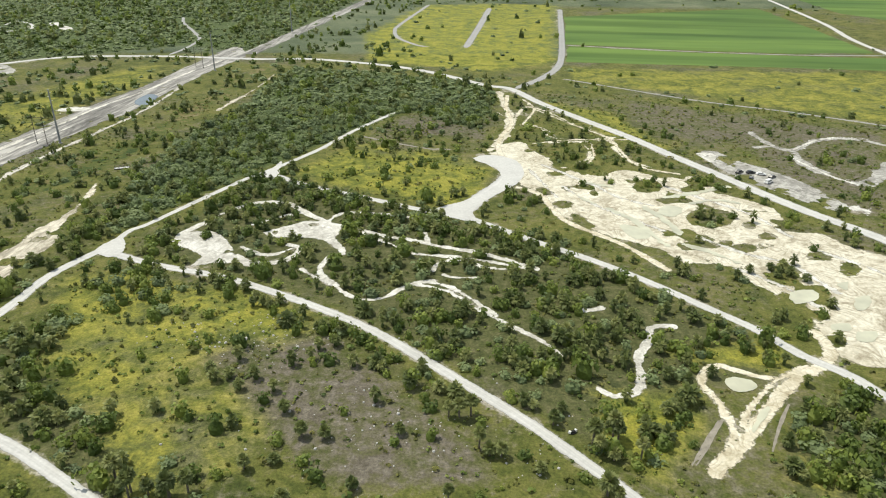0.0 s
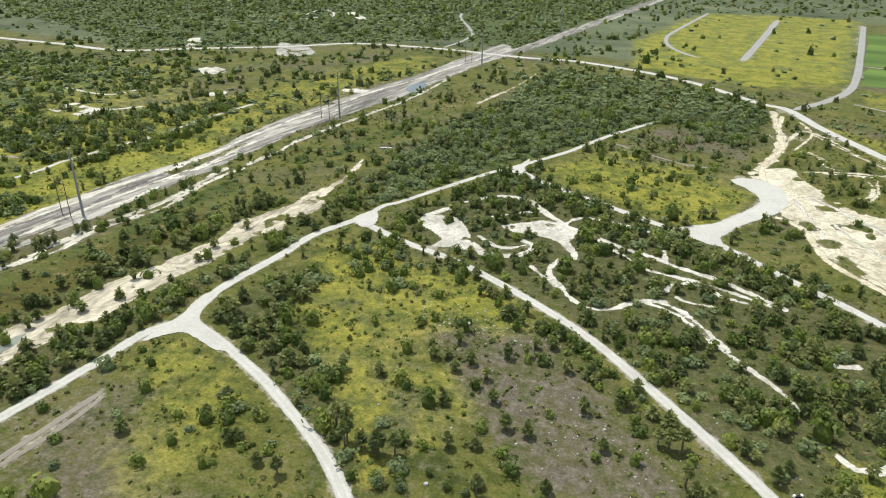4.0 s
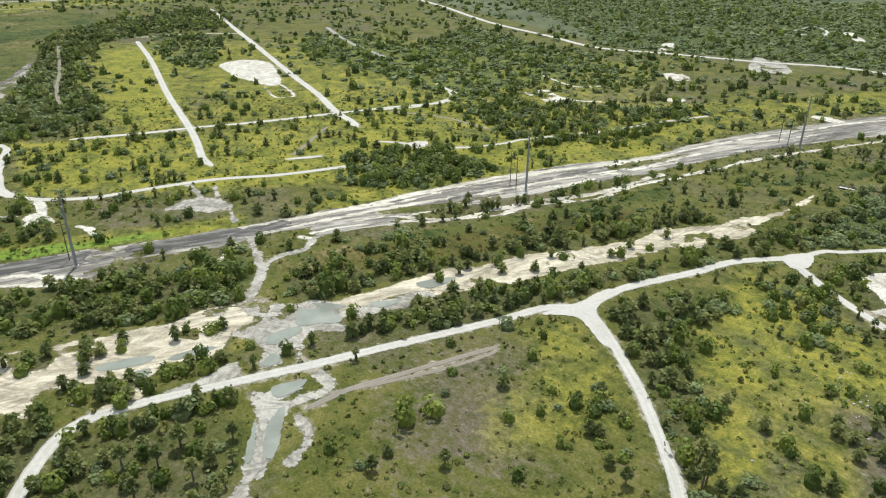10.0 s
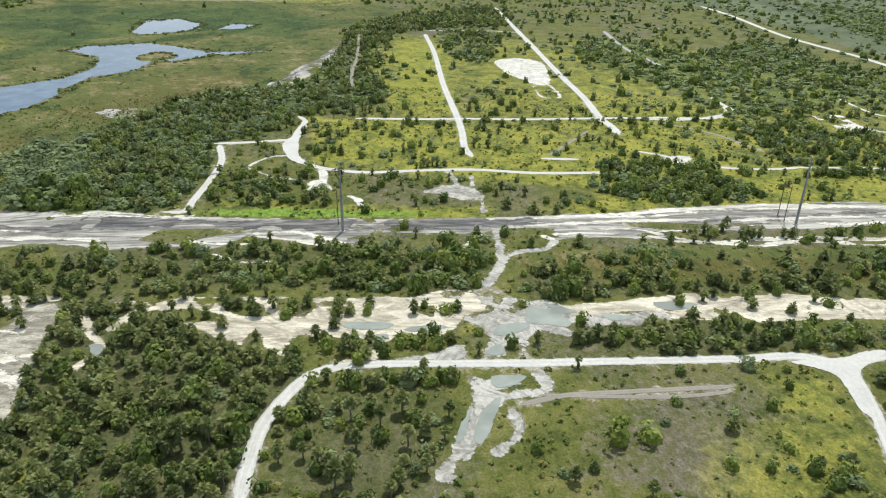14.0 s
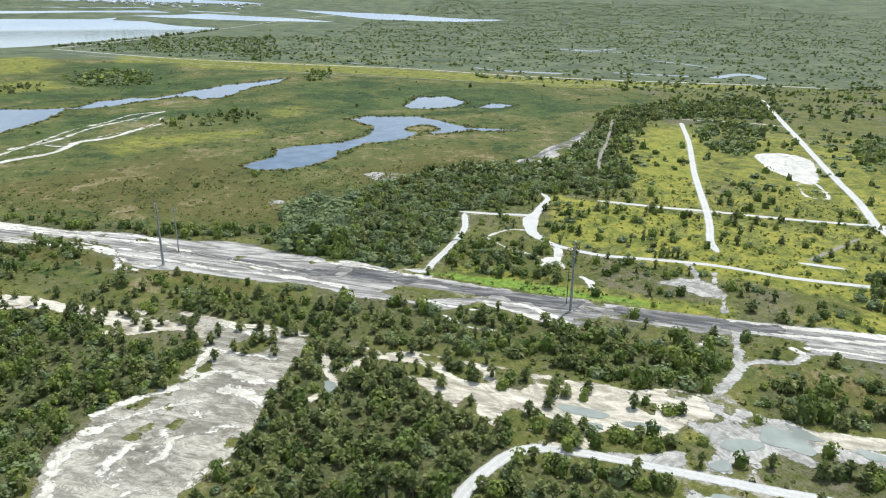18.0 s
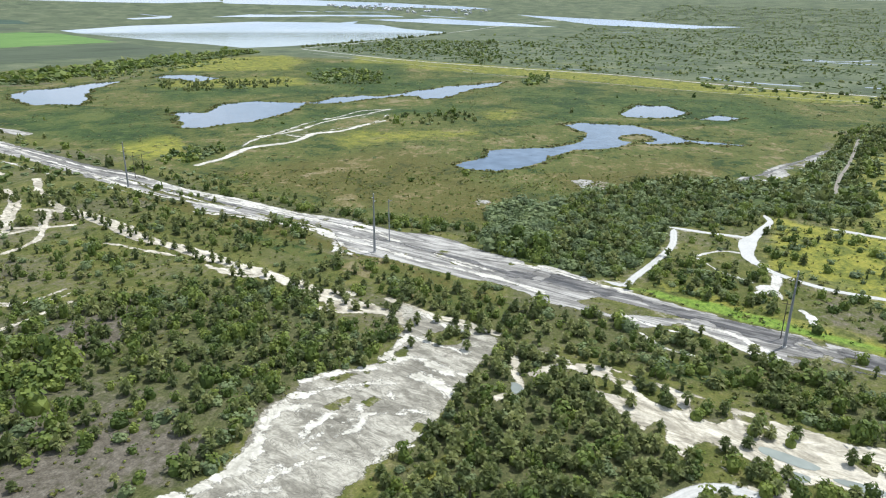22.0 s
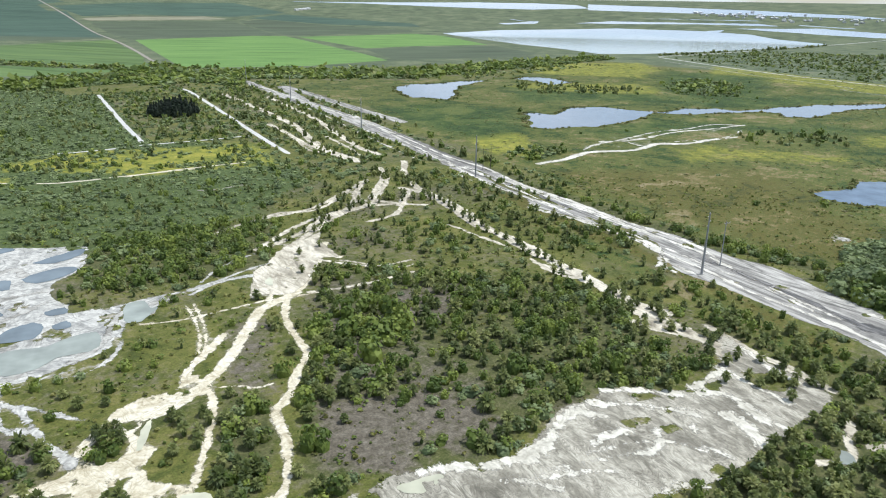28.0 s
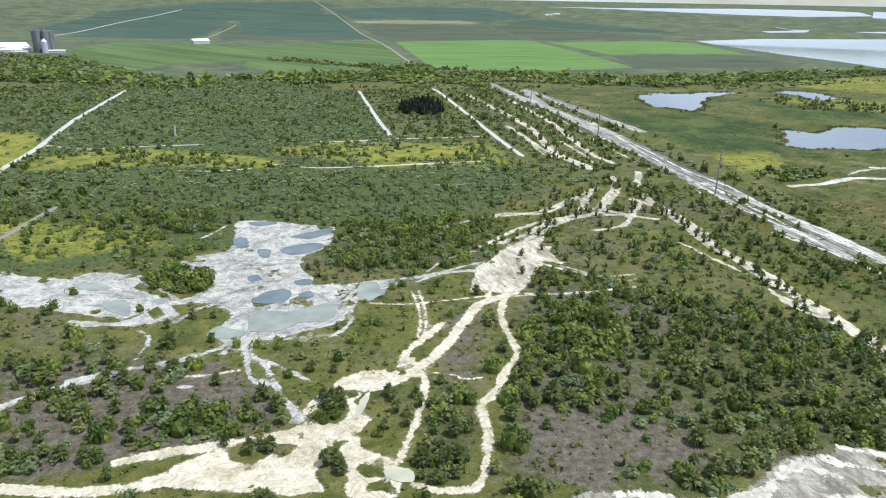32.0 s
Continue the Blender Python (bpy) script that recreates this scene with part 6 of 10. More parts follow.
p.line(5, [(-226.4, -86), (-229.1, -100.9), (-230.5, -120.8), (-235.9, -138.7)])
p.line(6, [(-220.2, -152.3), (-230.3, -185.1), (-232.1, -199.8), (-236.6, -224.9), (-238.5, -249.7), (-243.8, -280.4), (-253.3, -319.4), (-258.5, -351.6)])
p.line(6, [(-258.5, -351.6), (-262.2, -378.9), (-278, -419), (-302, -457)])
p.line(4, [(-250, -373.5), (-218.4, -339.3), (-197.6, -334.3)])
p.line(7, [(-299, -492), (-300, -525), (-317, -598), (-339, -688), (-350, -757), (-367, -871)])
p.line(9, [(-270, -477), (-272, -540), (-301, -657), (-314, -760), (-329, -928)])
p.line(4, [(-270, -514), (-259, -534), (-267, -573)])
p.line(4, [(-229, -231.3), (-232.1, -211.9), (-235.8, -201.4)])
p.line(6, [(-234.2, -186.8), (-227.6, -163.2), (-225.4, -140.1), (-220.1, -122), (-226.6, -112.6)])
p.line(4, [(-215.1, -158.7), (-218.1, -144.9), (-225, -134.8)])
p.line(5, [(-231.4, -181.3), (-230.5, -171.3), (-233.1, -156.3)])
p.poly([(-174.3, 228.3), (-177.7, 221.6), (-173.9, 210), (-176.6, 197.2), (-178.9, 184.2), (-182.9, 170.2), (-187.9, 157), (-187.9, 147.5), (-189.2, 136.7), (-193.3, 125.4), (-193.4, 114.2), (-192.2, 104.9), (-191.8, 91.8), (-192.8, 79.8), (-184.8, 80.7), (-184.6, 90.8), (-184.4, 101.1), (-181.2, 116.4), (-179.8, 128.6), (-173.9, 138.1), (-170.6, 153.8), (-166.9, 166.9), (-164.8, 181.5), (-162.1, 198.3), (-161.6, 214.8)])
p.poly([(-185.9, 112), (-184.3, 119.5), (-187.5, 128.9), (-187.6, 146.4), (-179.7, 161), (-176.8, 182.5), (-170.7, 203), (-166.3, 216.5), (-173.6, 230.4), (-166.9, 247.2), (-166.2, 265.2), (-161.5, 273.1), (-158.2, 257.5), (-153.2, 259.3), (-152.4, 243.5), (-156, 231), (-154.8, 220.9), (-160.9, 213.2), (-162.2, 192.6), (-166.8, 171.5), (-169.2, 156.3), (-169.9, 140.8), (-174.8, 135.1), (-175.2, 123.6), (-178.5, 112.9)])
p.line(3.4, [(-159, 261.3), (-160.1, 278.7), (-161.4, 297.7), (-165.2, 316.6)])
p.line(4, [(-146, 453), (-143, 474), (-139, 492)])
p.line(2.2, [(-139, 492), (-135, 526), (-133, 562)])
p.poly([(-209.9, 48.3), (-207.9, 32), (-211.2, 13.4), (-212.7, -1.4), (-216.4, -21.1), (-218.8, -33.5), (-221, -44), (-217.9, -53.8), (-212.3, -51.4), (-211.2, -41.4), (-203.3, -29.2), (-203, -42.2), (-195.3, -35.2), (-187.7, -23.7), (-193, -20.6), (-181.1, -14.2), (-178.3, -9.5), (-187, -8.5), (-187.8, -2.7), (-178.9, -1.5), (-172.4, 6), (-171.7, 15.6), (-178.3, 16.5), (-181.4, 22), (-184.2, 26), (-180.8, 37.7), (-191.2, 47.6), (-196.2, 56.7)])
p.line(4, [(-203.6, -64.1), (-211.2, -59.2), (-214.6, -53.3), (-215.7, -48.5)])
p.line(3.4, [(-184.4, -68.9), (-188.8, -65.6), (-194.1, -64.5), (-201.5, -69.7), (-211.9, -73.4)])
p.line(2.6, [(-214.1, -51.6), (-219.8, -59), (-219.6, -67.1), (-218.6, -73.3)])
p.hole([(-217.1, -33.1), (-216.4, -26.4), (-210, -18.4), (-203.2, -15.8), (-203.6, -20.9), (-208.2, -29.5)])
p.hole([(-213.3, -13.1), (-212.2, -2.3), (-206.8, -0.8), (-201.4, -4.6), (-202.2, -11)])
p.hole([(-187.4, -1), (-186, 3.9), (-183.4, 12.9), (-178, 14.4), (-173.4, 11.7), (-174.3, 4.5), (-179.9, -0.7)])
p.hole([(-203.9, 3.2), (-204.1, 9), (-200.2, 8.6), (-200, 4.1)])
p.line(6, [(-254, -388), (-258, -371), (-253, -332), (-243.3, -295.8), (-244.2, -270.2), (-243.4, -248.5), (-237.9, -227.7), (-237.3, -208.8), (-232.5, -191)])
p.line(5.5, [(-232.5, -191), (-229.5, -172.5), (-225.3, -157.3), (-222.7, -141.4), (-224, -128.6)])
p.line(3, [(-230.7, -304.1), (-232.1, -278.5), (-233.4, -254.5)])
p.line(3, [(-231.3, -236.5), (-226.5, -217), (-230.1, -206.1)])
p.line(6.5, [(-283, -676), (-277, -622), (-268, -561), (-271, -525), (-274, -484)])
p.line(4, [(-300, -585), (-292, -530), (-284, -493)])
p.build()
p = Patch("mud_crossing", GREY_SAND, "churned grey mud crossing with standing water", "sand", 1.3, 5, 0.8, 0.07, 0.15)
p.poly([(-207.3, 45.7), (-208.2, 60.2), (-201.5, 66.4), (-193.9, 76), (-190.9, 89.3), (-190.8, 104.1), (-183.1, 92.1), (-179.5, 78.6), (-175.1, 73), (-178.2, 68.4), (-173, 62.8), (-166.5, 60.9), (-167.2, 51.9), (-168.8, 46.2), (-176.4, 51), (-183.6, 49.4), (-194, 44.5)])
p.line(4.5, [(-265.9, 71.7), (-259, 74.7), (-245.1, 72.6), (-230, 69.8), (-219.3, 65.1), (-211.2, 58.9)])
p.line(4.4, [(-223.5, 66.7), (-232.4, 73.9), (-234.8, 80.5), (-235.1, 88.8), (-241.5, 95.5)])
p.poly([(-160.6, 40.1), (-157.3, 45.6), (-157.6, 52.4), (-156.2, 57.4), (-149.9, 50.7), (-145.1, 47.6), (-139, 43.7), (-133.8, 39.6), (-128.5, 35.6), (-122.1, 30.2), (-116.1, 24.7), (-117.1, 21), (-127, 27), (-136.9, 32.5), (-147.7, 38.8), (-154.4, 39.5)])
p.line(4.4, [(-156.7, 60.7), (-150.1, 61), (-148.4, 56), (-148.7, 49.5)])
p.line(4.4, [(-142.4, 48.5), (-136.7, 49.1), (-130.9, 45.7), (-127.7, 40.7)])
p.line(3.9, [(-131.9, 31.3), (-126.4, 28.9), (-121.6, 25.7)])
p.poly([(-197.9, 71.7), (-194.6, 79.8), (-188.1, 90), (-184.4, 98.9), (-185.3, 111.6), (-177, 113.9), (-175.9, 102.7), (-177.6, 92.4), (-176.5, 84.5), (-173, 77.2), (-178.2, 70.6), (-176, 63.3), (-173.8, 59.3)])
p.hole([(-171.9, 55.1), (-175, 57.9), (-172.2, 59.8), (-167.5, 57.3), (-167.3, 54.6)])
p.hole([(-151, 46.7), (-152, 50.6), (-152.9, 53.4), (-150.4, 50.9)])
p.poly([(-169.7, 15.3), (-168.4, 24.9), (-167, 38), (-169.7, 46.5), (-174.3, 46.8), (-175.6, 40.1), (-172.7, 30.7), (-172.1, 22.2)])
p.build()
p = Patch("puddle", SILTY, "grey-green silty puddle on churned mud", "puddle", 0.6, 4, 0.6, 0.17, 0)
p.poly([(-158, 47.1), (-157.6, 52.4), (-156.7, 57.6), (-153.4, 53.6), (-152.5, 49.1), (-153.9, 46.2)])
p.poly([(-134.7, 36.4), (-142.8, 40.2), (-146.3, 43.7), (-148.3, 47), (-139.7, 42.8), (-131.2, 37.3)])
p.poly([(-134, 31.5), (-140.8, 35), (-147, 38.6), (-139.4, 35.9), (-132.6, 32.3)])
p.poly([(-190.3, 66.7), (-190.5, 76.8), (-184.1, 78), (-182.9, 69.1)])
p.poly([(-180.8, 53.2), (-184.4, 59), (-184, 66.6), (-179.7, 63.2), (-177.6, 56)])
p.poly([(-193.7, 8), (-193.6, 16.8), (-190.2, 23.8), (-188.5, 17.9), (-190.3, 9.4)])
p.poly([(-185.3, 14), (-185, 20.9), (-181.6, 19)])
p.poly([(-186.7, 26.4), (-188.2, 35.7), (-185.4, 40.6), (-184.8, 33.2)])
p.poly([(-170.7, 48.5), (-173.9, 53.9), (-169, 54.2), (-167.7, 50.3)])
p.poly([(-193.7, 69.6), (-188.5, 74.7), (-183.8, 79.5), (-179.3, 77.7), (-182, 72.7), (-183.3, 67.2), (-185.8, 65.5)])
p.poly([(-195.3, 75.2), (-190.7, 81), (-187.2, 84.1), (-188.5, 78.1)])
p.poly([(-185.3, 91.9), (-183, 97.9), (-181.5, 102.8), (-180.2, 97.9), (-180.8, 92.7)])
p.poly([(-188.9, 112.1), (-187.4, 121.9), (-184.9, 126.8), (-182.8, 118.4), (-184.4, 113)])
p.poly([(-194.6, -68.3), (-194.7, -64.6), (-190.9, -63.2), (-188.2, -65.5)])
p.build()
p = Patch("sand_mound", MOUND_SAND, "low mound of grey sand scored by tyre tracks", "sand", 1.4, 7, 0.8, 0.05, 0.05)
mound = p
p.poly([(-87.7, -130.3), (-91.5, -130.7), (-98, -127.4), (-105.1, -124.4), (-113.5, -120.2), (-120, -120), (-127.4, -123.6), (-134.3, -126.6), (-141.7, -129.7), (-148.9, -131.2), (-155.3, -128.3), (-162.6, -130.6), (-170.2, -128), (-179, -119.9), (-188.9, -114.6), (-202.9, -116), (-213.3, -119.2), (-225.6, -128.3), (-230.7, -135.4), (-234.9, -129.7), (-228.4, -115.6), (-227.2, -100.3), (-225.7, -90.3), (-221.3, -83.5), (-207.7, -82.2), (-198.1, -82.1), (-190.3, -80.5), (-184.9, -81.9), (-176.7, -81.8), (-167.6, -81), (-159, -80.2), (-150.3, -82.7), (-144.3, -86.5), (-138.1, -86.3), (-130.4, -88.6), (-120.5, -90.6), (-114.5, -93.3)])
p.poly([(-57.3, -129.1), (-77.4, -133.5), (-91.7, -131), (-106.9, -123.4), (-119.8, -119.5), (-135, -118), (-137.8, -90), (-120.8, -88), (-90.4, -102.9), (-70, -112)])
p.hole([(-154.5, -115), (-159.8, -113.4), (-163.6, -111.1), (-159.8, -110), (-154.7, -111.9)])
p.hole([(-169.1, -124.3), (-174.8, -121.7), (-176, -117.4), (-168.7, -119.8)])
p.hole([(-185.6, -114.4), (-195.5, -112.8), (-200.5, -111.7), (-195.3, -108.7), (-187.6, -111)])
p.hole([(-162.3, -105.9), (-165.9, -104.4), (-166.1, -101.9), (-161.5, -103.2)])
p.hole([(-212.5, -110.7), (-220.3, -104), (-219.9, -96.8), (-212.5, -95.5), (-208.4, -102.5)])
p.build(MOUND)
p = Patch("white_ridge", RIB_SAND, "bright white sand along the rim of the mound", "sand", 2.2, 6, 0.7, 0.09, 0.12, False)
p.line(4.8, [(-91.2, -130.3), (-100.5, -125.9), (-110, -120.9), (-119, -119.1), (-126.4, -121.2)])
p.poly([(-143.5, -130.1), (-149.4, -130.5), (-154.8, -127.9), (-152.4, -123.6), (-154.7, -117.5), (-148.7, -120.7), (-144.3, -126.2)])
p.line(4.8, [(-155.3, -128.3), (-158.6, -123.8), (-166.3, -118.1), (-173.6, -109.4), (-176.2, -104)])
p.line(5.4, [(-163.8, -130.3), (-170.7, -126), (-178.1, -119.3), (-186.2, -112.9), (-194.8, -106.6), (-193.1, -98.8)])
p.line(6.0, [(-188.9, -114.6), (-203.5, -115.2), (-209.5, -116.3)])
p.line(6.5, [(-184.1, -98.2), (-183.1, -90.2), (-179.1, -83)])
p.line(5.4, [(-117.7, -117.8), (-126.8, -119.8), (-137.2, -124.2), (-143.3, -126.5)])
p.line(4.2, [(-138.9, -112.8), (-148.3, -111.5), (-152.9, -110.1)])
p.line(5.4, [(-193.6, -101.4), (-191.3, -91.4), (-192.5, -83.6)])
p.build(lambda x, y, f: MOUND(x, y, mound.field(x, y)))
p = Patch("white_track", LOOP_SAND, "white sand vehicle loops worn through the scrub", "sand", 0.9, 5, 0.7, 0.05, 0.05)
p.line(3.4, [(-105.4, 253.6), (-104.8, 262.3), (-97.4, 273.6), (-91.1, 286.8), (-81.3, 294.2), (-69.5, 294.2), (-61.3, 286.2), (-54.8, 278.5), (-47.7, 273.1)])
p.poly([(-106.9, 254.5), (-104.3, 260.6), (-96.6, 263.2), (-89.5, 260), (-83.2, 250.6), (-75.9, 240.9), (-70.2, 236.5), (-63.5, 236.3), (-69, 231.8), (-78.5, 234.6), (-86.9, 233.1), (-93.3, 231), (-91.1, 239.1), (-96.6, 245.3), (-103, 248.3)])
p.poly([(-72.5, 261.9), (-64, 268.8), (-57.7, 273.8), (-47.8, 273.7), (-38.9, 265.8), (-42.4, 258), (-36, 245.4), (-37.5, 240.2), (-41.1, 246.4), (-44.8, 252.3), (-51.9, 256.4), (-66.1, 257)])
p.line(2.2, [(-78.8, 269.5), (-70.7, 276.7), (-64.2, 281.3), (-59.5, 283.2)])
p.line(2.5, [(-78, 248.5), (-69.3, 241.6), (-62.8, 242.4), (-58.1, 247)])
p.line(2.9, [(-72.7, 233.3), (-65, 233.2), (-59.3, 236.8), (-56.1, 240.6), (-55.3, 247.4), (-59.6, 250.6)])
p.line(3.1, [(-47.3, 270.8), (-34.7, 266.3), (-24.6, 260.1), (-12.7, 255.9), (-1.2, 250.4), (9.8, 246.6), (20.4, 241), (28.5, 236.2), (35.9, 230.8)])
p.line(2.5, [(-47.7, 273.1), (-45.1, 279.7), (-41.3, 283.3), (-31.8, 283.2), (-21.7, 281.1), (-14.1, 278.9), (-9.2, 277.6)])
p.line(2.1, [(-34.4, 264.6), (-26.6, 257.1), (-19.2, 251.5), (-15.5, 247.2)])
p.line(2.7, [(-42.7, 239.6), (-44.6, 230.8), (-41.6, 223), (-37.5, 218.2)])
p.line(1.4, [(-51.3, 230), (-46, 224.2), (-38.7, 218.1)])
p.line(2.2, [(-37.5, 218.2), (-32.7, 211.7), (-27.2, 207.9), (-19.5, 208.8), (-15.1, 213.7), (-9.5, 219.2), (-2.1, 221.7)])
p.line(2.0, [(-2.9, 220.4), (3.6, 216.6), (9.4, 210.5), (14, 203.4), (18.4, 197.8)])
p.line(1.9, [(-2.8, 229.1), (-1.3, 234.7), (3.3, 237.6), (10.7, 237), (15.8, 232.1), (24, 230.8)])
p.line(1.7, [(1.4, 226), (4.5, 224.2), (12.6, 223.8)])
p.line(2.2, [(-10.2, 243.3), (-3.2, 241.7), (7.6, 240.5), (20.2, 236.2), (32.2, 231.2)])
p.line(2.5, [(-6.2, 262.2), (-4.9, 254.2)])
p.line(1.9, [(-7.8, 218.1), (2.2, 214.2), (11.6, 202.7), (22, 192.2), (31.7, 182.5), (36.6, 175)])
p.line(2.9, [(74.5, 191.8), (67.1, 191.1), (65.3, 184.5), (59.5, 175.2), (57.4, 164), (54.2, 157.5), (47.6, 155.6), (44.4, 159.1)])
p.line(2.9, [(48.2, 201.3), (54.1, 202.9)])
p.hole([(-97.7, 259), (-95.3, 262.8), (-92.5, 257.9), (-94, 253.7)])
p.hole([(-96.1, 277.6), (-92.5, 282.6), (-90, 278.3), (-92.7, 272.9)])
p.build()
p = Patch("sand_fork", SAND, "yellow sand tracks forking round rain pools", "sand", 0.8, 4, 0.6, 0.05, 0.05)
p.line(3, [(74.2, 160.8), (74.8, 165.5), (77.8, 168.9), (82, 170.4), (86.9, 167.3), (91.4, 165.3), (97.2, 164.2), (105.6, 169.3)])
p.line(3.4, [(74.1, 160), (75.7, 154.3), (75.6, 148.1), (75.5, 142.3), (72.2, 135.1), (67.1, 129.1)])
p.line(5, [(107.5, 168.8), (97.9, 160.9), (88.9, 151.1), (80.7, 142), (76, 136.9), (71.8, 132.5), (65.8, 127.1)])
p.line(2.6, [(96.2, 163.8), (91.1, 159.2), (82.8, 150.4), (78.4, 143.4)])
p.line(5, [(107.5, 167.4), (116.9, 174.5), (119.2, 182.1), (119.2, 188.6)])
p.build()
p = Patch("dirt_scrape", DIRTPATCH, "thin tyre scrape in the grass", "sand", 0.4, 9, 0.6, 0.06, 0)
p.line(0.8, [(74.2, 146.1), (67.8, 137.3), (61.7, 128.9)])
p.line(0.8, [(73.1, 145.5), (66.7, 137.2), (60.8, 129.2)])
p.line(0.8, [(94.4, 152.5), (87.9, 143.4), (82.2, 134.1)])
p.build()
p = Patch("puddle", MILKY, "milky yellow rain pool among the tracks", "puddle", 0.5, 4, 0.6, 0.17, 0)
p.poly([(80.4, 162.4), (83.8, 164.5), (88.5, 163.3), (88.8, 159.9), (84.5, 157.8), (81.6, 158.2)])
p.poly([(80.3, 142), (85.3, 149.2), (88.8, 151.9), (86.7, 147.8), (80.7, 141.4)])
p.build()
p = Patch("sand_flat", FLAT_SAND, "wide flat of yellow sand covered in vehicle tracks", "sand", 2, 8, 0.8, 0.05, 0.22)
p.poly([(27.5, 377.7), (47.3, 388.7), (52.6, 354.4), (65.6, 343.3), (78, 333.5), (94.2, 342.4), (106.5, 334.4), (126.2, 333.4), (131.3, 323.2), (134.3, 308.3), (142.4, 301.5), (148.9, 291.6), (149.7, 275.9), (160.2, 261.8), (164.3, 251.1), (173.9, 243.6), (191.1, 222.8), (166.5, 172.2), (141.1, 158.6), (131, 168.5), (120.7, 171.5), (116, 183.7), (123.2, 199), (116.4, 210.2), (111.2, 222.4), (103.8, 236.6), (92.7, 235.5), (87.5, 247.5), (72.1, 257.6), (62.8, 268.4), (52.9, 280), (46.5, 306.1), (39.8, 316.9), (33.1, 332.4), (28.7, 349.3)])
p.line(6, [(42, 508), (43, 471), (44, 442), (40, 411), (30.8, 379.9)])
p.line(2.5, [(42, 417), (50, 450), (60, 476)])
p.line(8, [(43.9, 386.5), (49.8, 368.4), (55.2, 351.7)])
p.line(2, [(54, 423), (61, 418), (63, 400), (73.9, 395), (90.3, 395.6), (104.3, 399.4)])
p.line(3.5, [(99.1, 398.1), (97.1, 374.9), (99.8, 355.8), (109.5, 345.5)])
p.line(2.5, [(56, 471), (69, 457), (80, 431), (93, 407), (98.6, 395.9)])
p.line(3, [(79.5, 389.7), (82.1, 374.3), (79.3, 359.8), (73.1, 353.2)])
p.line(2, [(56.7, 386.9), (97.9, 392.6)])
p.line(4, [(27.2, 372.7), (32.4, 379.9)])
p.hole([(128.3, 280.3), (122.3, 273), (113.5, 269.9), (106.7, 272.7), (105.8, 279.8), (111.5, 287.5), (120.7, 290.9), (127.8, 287.8)])
p.hole([(106.4, 318.6), (102.6, 312.2), (97.1, 309.5), (93, 311.9), (92.6, 318.2), (96.3, 324.8), (102, 327.8), (106.2, 325.1)])
p.hole([(126.7, 314.7), (123.9, 311.5), (119.3, 310.1), (115.4, 311.2), (114.7, 314.3), (117.4, 317.6), (122.2, 319.1), (126, 317.8)])
p.hole([(141.5, 325.8), (136.4, 320.2), (128.1, 317.7), (121.3, 319.7), (119.9, 325.2), (124.9, 330.9), (133.5, 333.6), (140.4, 331.5)])
p.hole([(169.6, 270.4), (163.5, 267.1), (152.3, 265.5), (142.5, 266.7), (139.6, 269.8), (145.4, 273.3), (156.7, 274.9), (166.8, 273.7)])
p.hole([(132.3, 228.2), (127.9, 222), (122.9, 219.6), (120.2, 222), (121.1, 228.1), (125.5, 234.6), (130.7, 237.4), (133.6, 234.6)])
p.hole([(126.1, 183.7), (124.2, 181.7), (121.9, 180.9), (120.4, 181.7), (120.6, 183.7), (122.4, 185.8), (124.8, 186.6), (126.3, 185.7)])
p.hole([(156.1, 232.5), (152.7, 228), (149.4, 226.1), (148, 227.9), (149.4, 232.4), (152.7, 237.1), (156.2, 239), (157.5, 237.1)])
p.hole([(151.5, 243.4), (148.7, 240.6), (144.6, 239.4), (141.6, 240.5), (141.5, 243.2), (144.3, 246.1), (148.4, 247.3), (151.4, 246.2)])
p.hole([(133.4, 272.6), (131.7, 270.1), (129.6, 269.1), (128.3, 270), (128.5, 272.5), (130.2, 275.1), (132.4, 276.2), (133.7, 275.1)])
p.hole([(118.2, 190.3), (115.7, 188), (112, 187), (109.2, 188), (108.9, 190.3), (111.3, 192.7), (115, 193.7), (117.9, 192.7)])
p.hole([(116.4, 333), (114.4, 330.7), (110.9, 329.6), (107.9, 330.5), (107.2, 332.8), (109.2, 335.1), (112.8, 336.2), (115.8, 335.3)])
p.hole([(85.5, 342.1), (83.3, 339.6), (79, 338.5), (75.2, 339.4), (73.9, 341.8), (76.1, 344.3), (80.4, 345.4), (84.3, 344.5)])
p.hole([(124.6, 250.5), (122.2, 248), (118.6, 246.9), (115.8, 247.9), (115.4, 250.4), (117.7, 253), (121.4, 254.1), (124.3, 253.1)])
p.hole([(137, 261.3), (135.2, 259.4), (132.5, 258.5), (130.5, 259.3), (130.3, 261.2), (132.1, 263.2), (134.8, 264.1), (136.8, 263.3)])
p.hole([(117.4, 254.6), (116.1, 253.1), (113.9, 252.4), (112.1, 253), (111.9, 254.5), (113.2, 256), (115.4, 256.7), (117.2, 256.1)])
p.hole([(59.7, 294.8), (57.9, 291.9), (54.5, 290.7), (51.5, 291.8), (50.6, 294.6), (52.3, 297.4), (55.8, 298.7), (58.8, 297.6)])
p.build()
p = Patch("puddle", MILKY, "milky rain puddle on the sand flat", "puddle", 0.7, 4, 0.8, 0.17, 0)
p.poly([(75.2, 271.5), (82.1, 270.5), (86.6, 260.5), (79, 257.7)])
p.poly([(100.6, 293.7), (108.6, 290.6), (101.9, 281), (95.7, 285.2)])
p.poly([(122.2, 214.2), (131.4, 216.3), (130.6, 210.3), (120.7, 206.4)])
p.poly([(126.4, 193.7), (132.1, 193.7), (129.9, 189.2), (124.6, 189.9)])
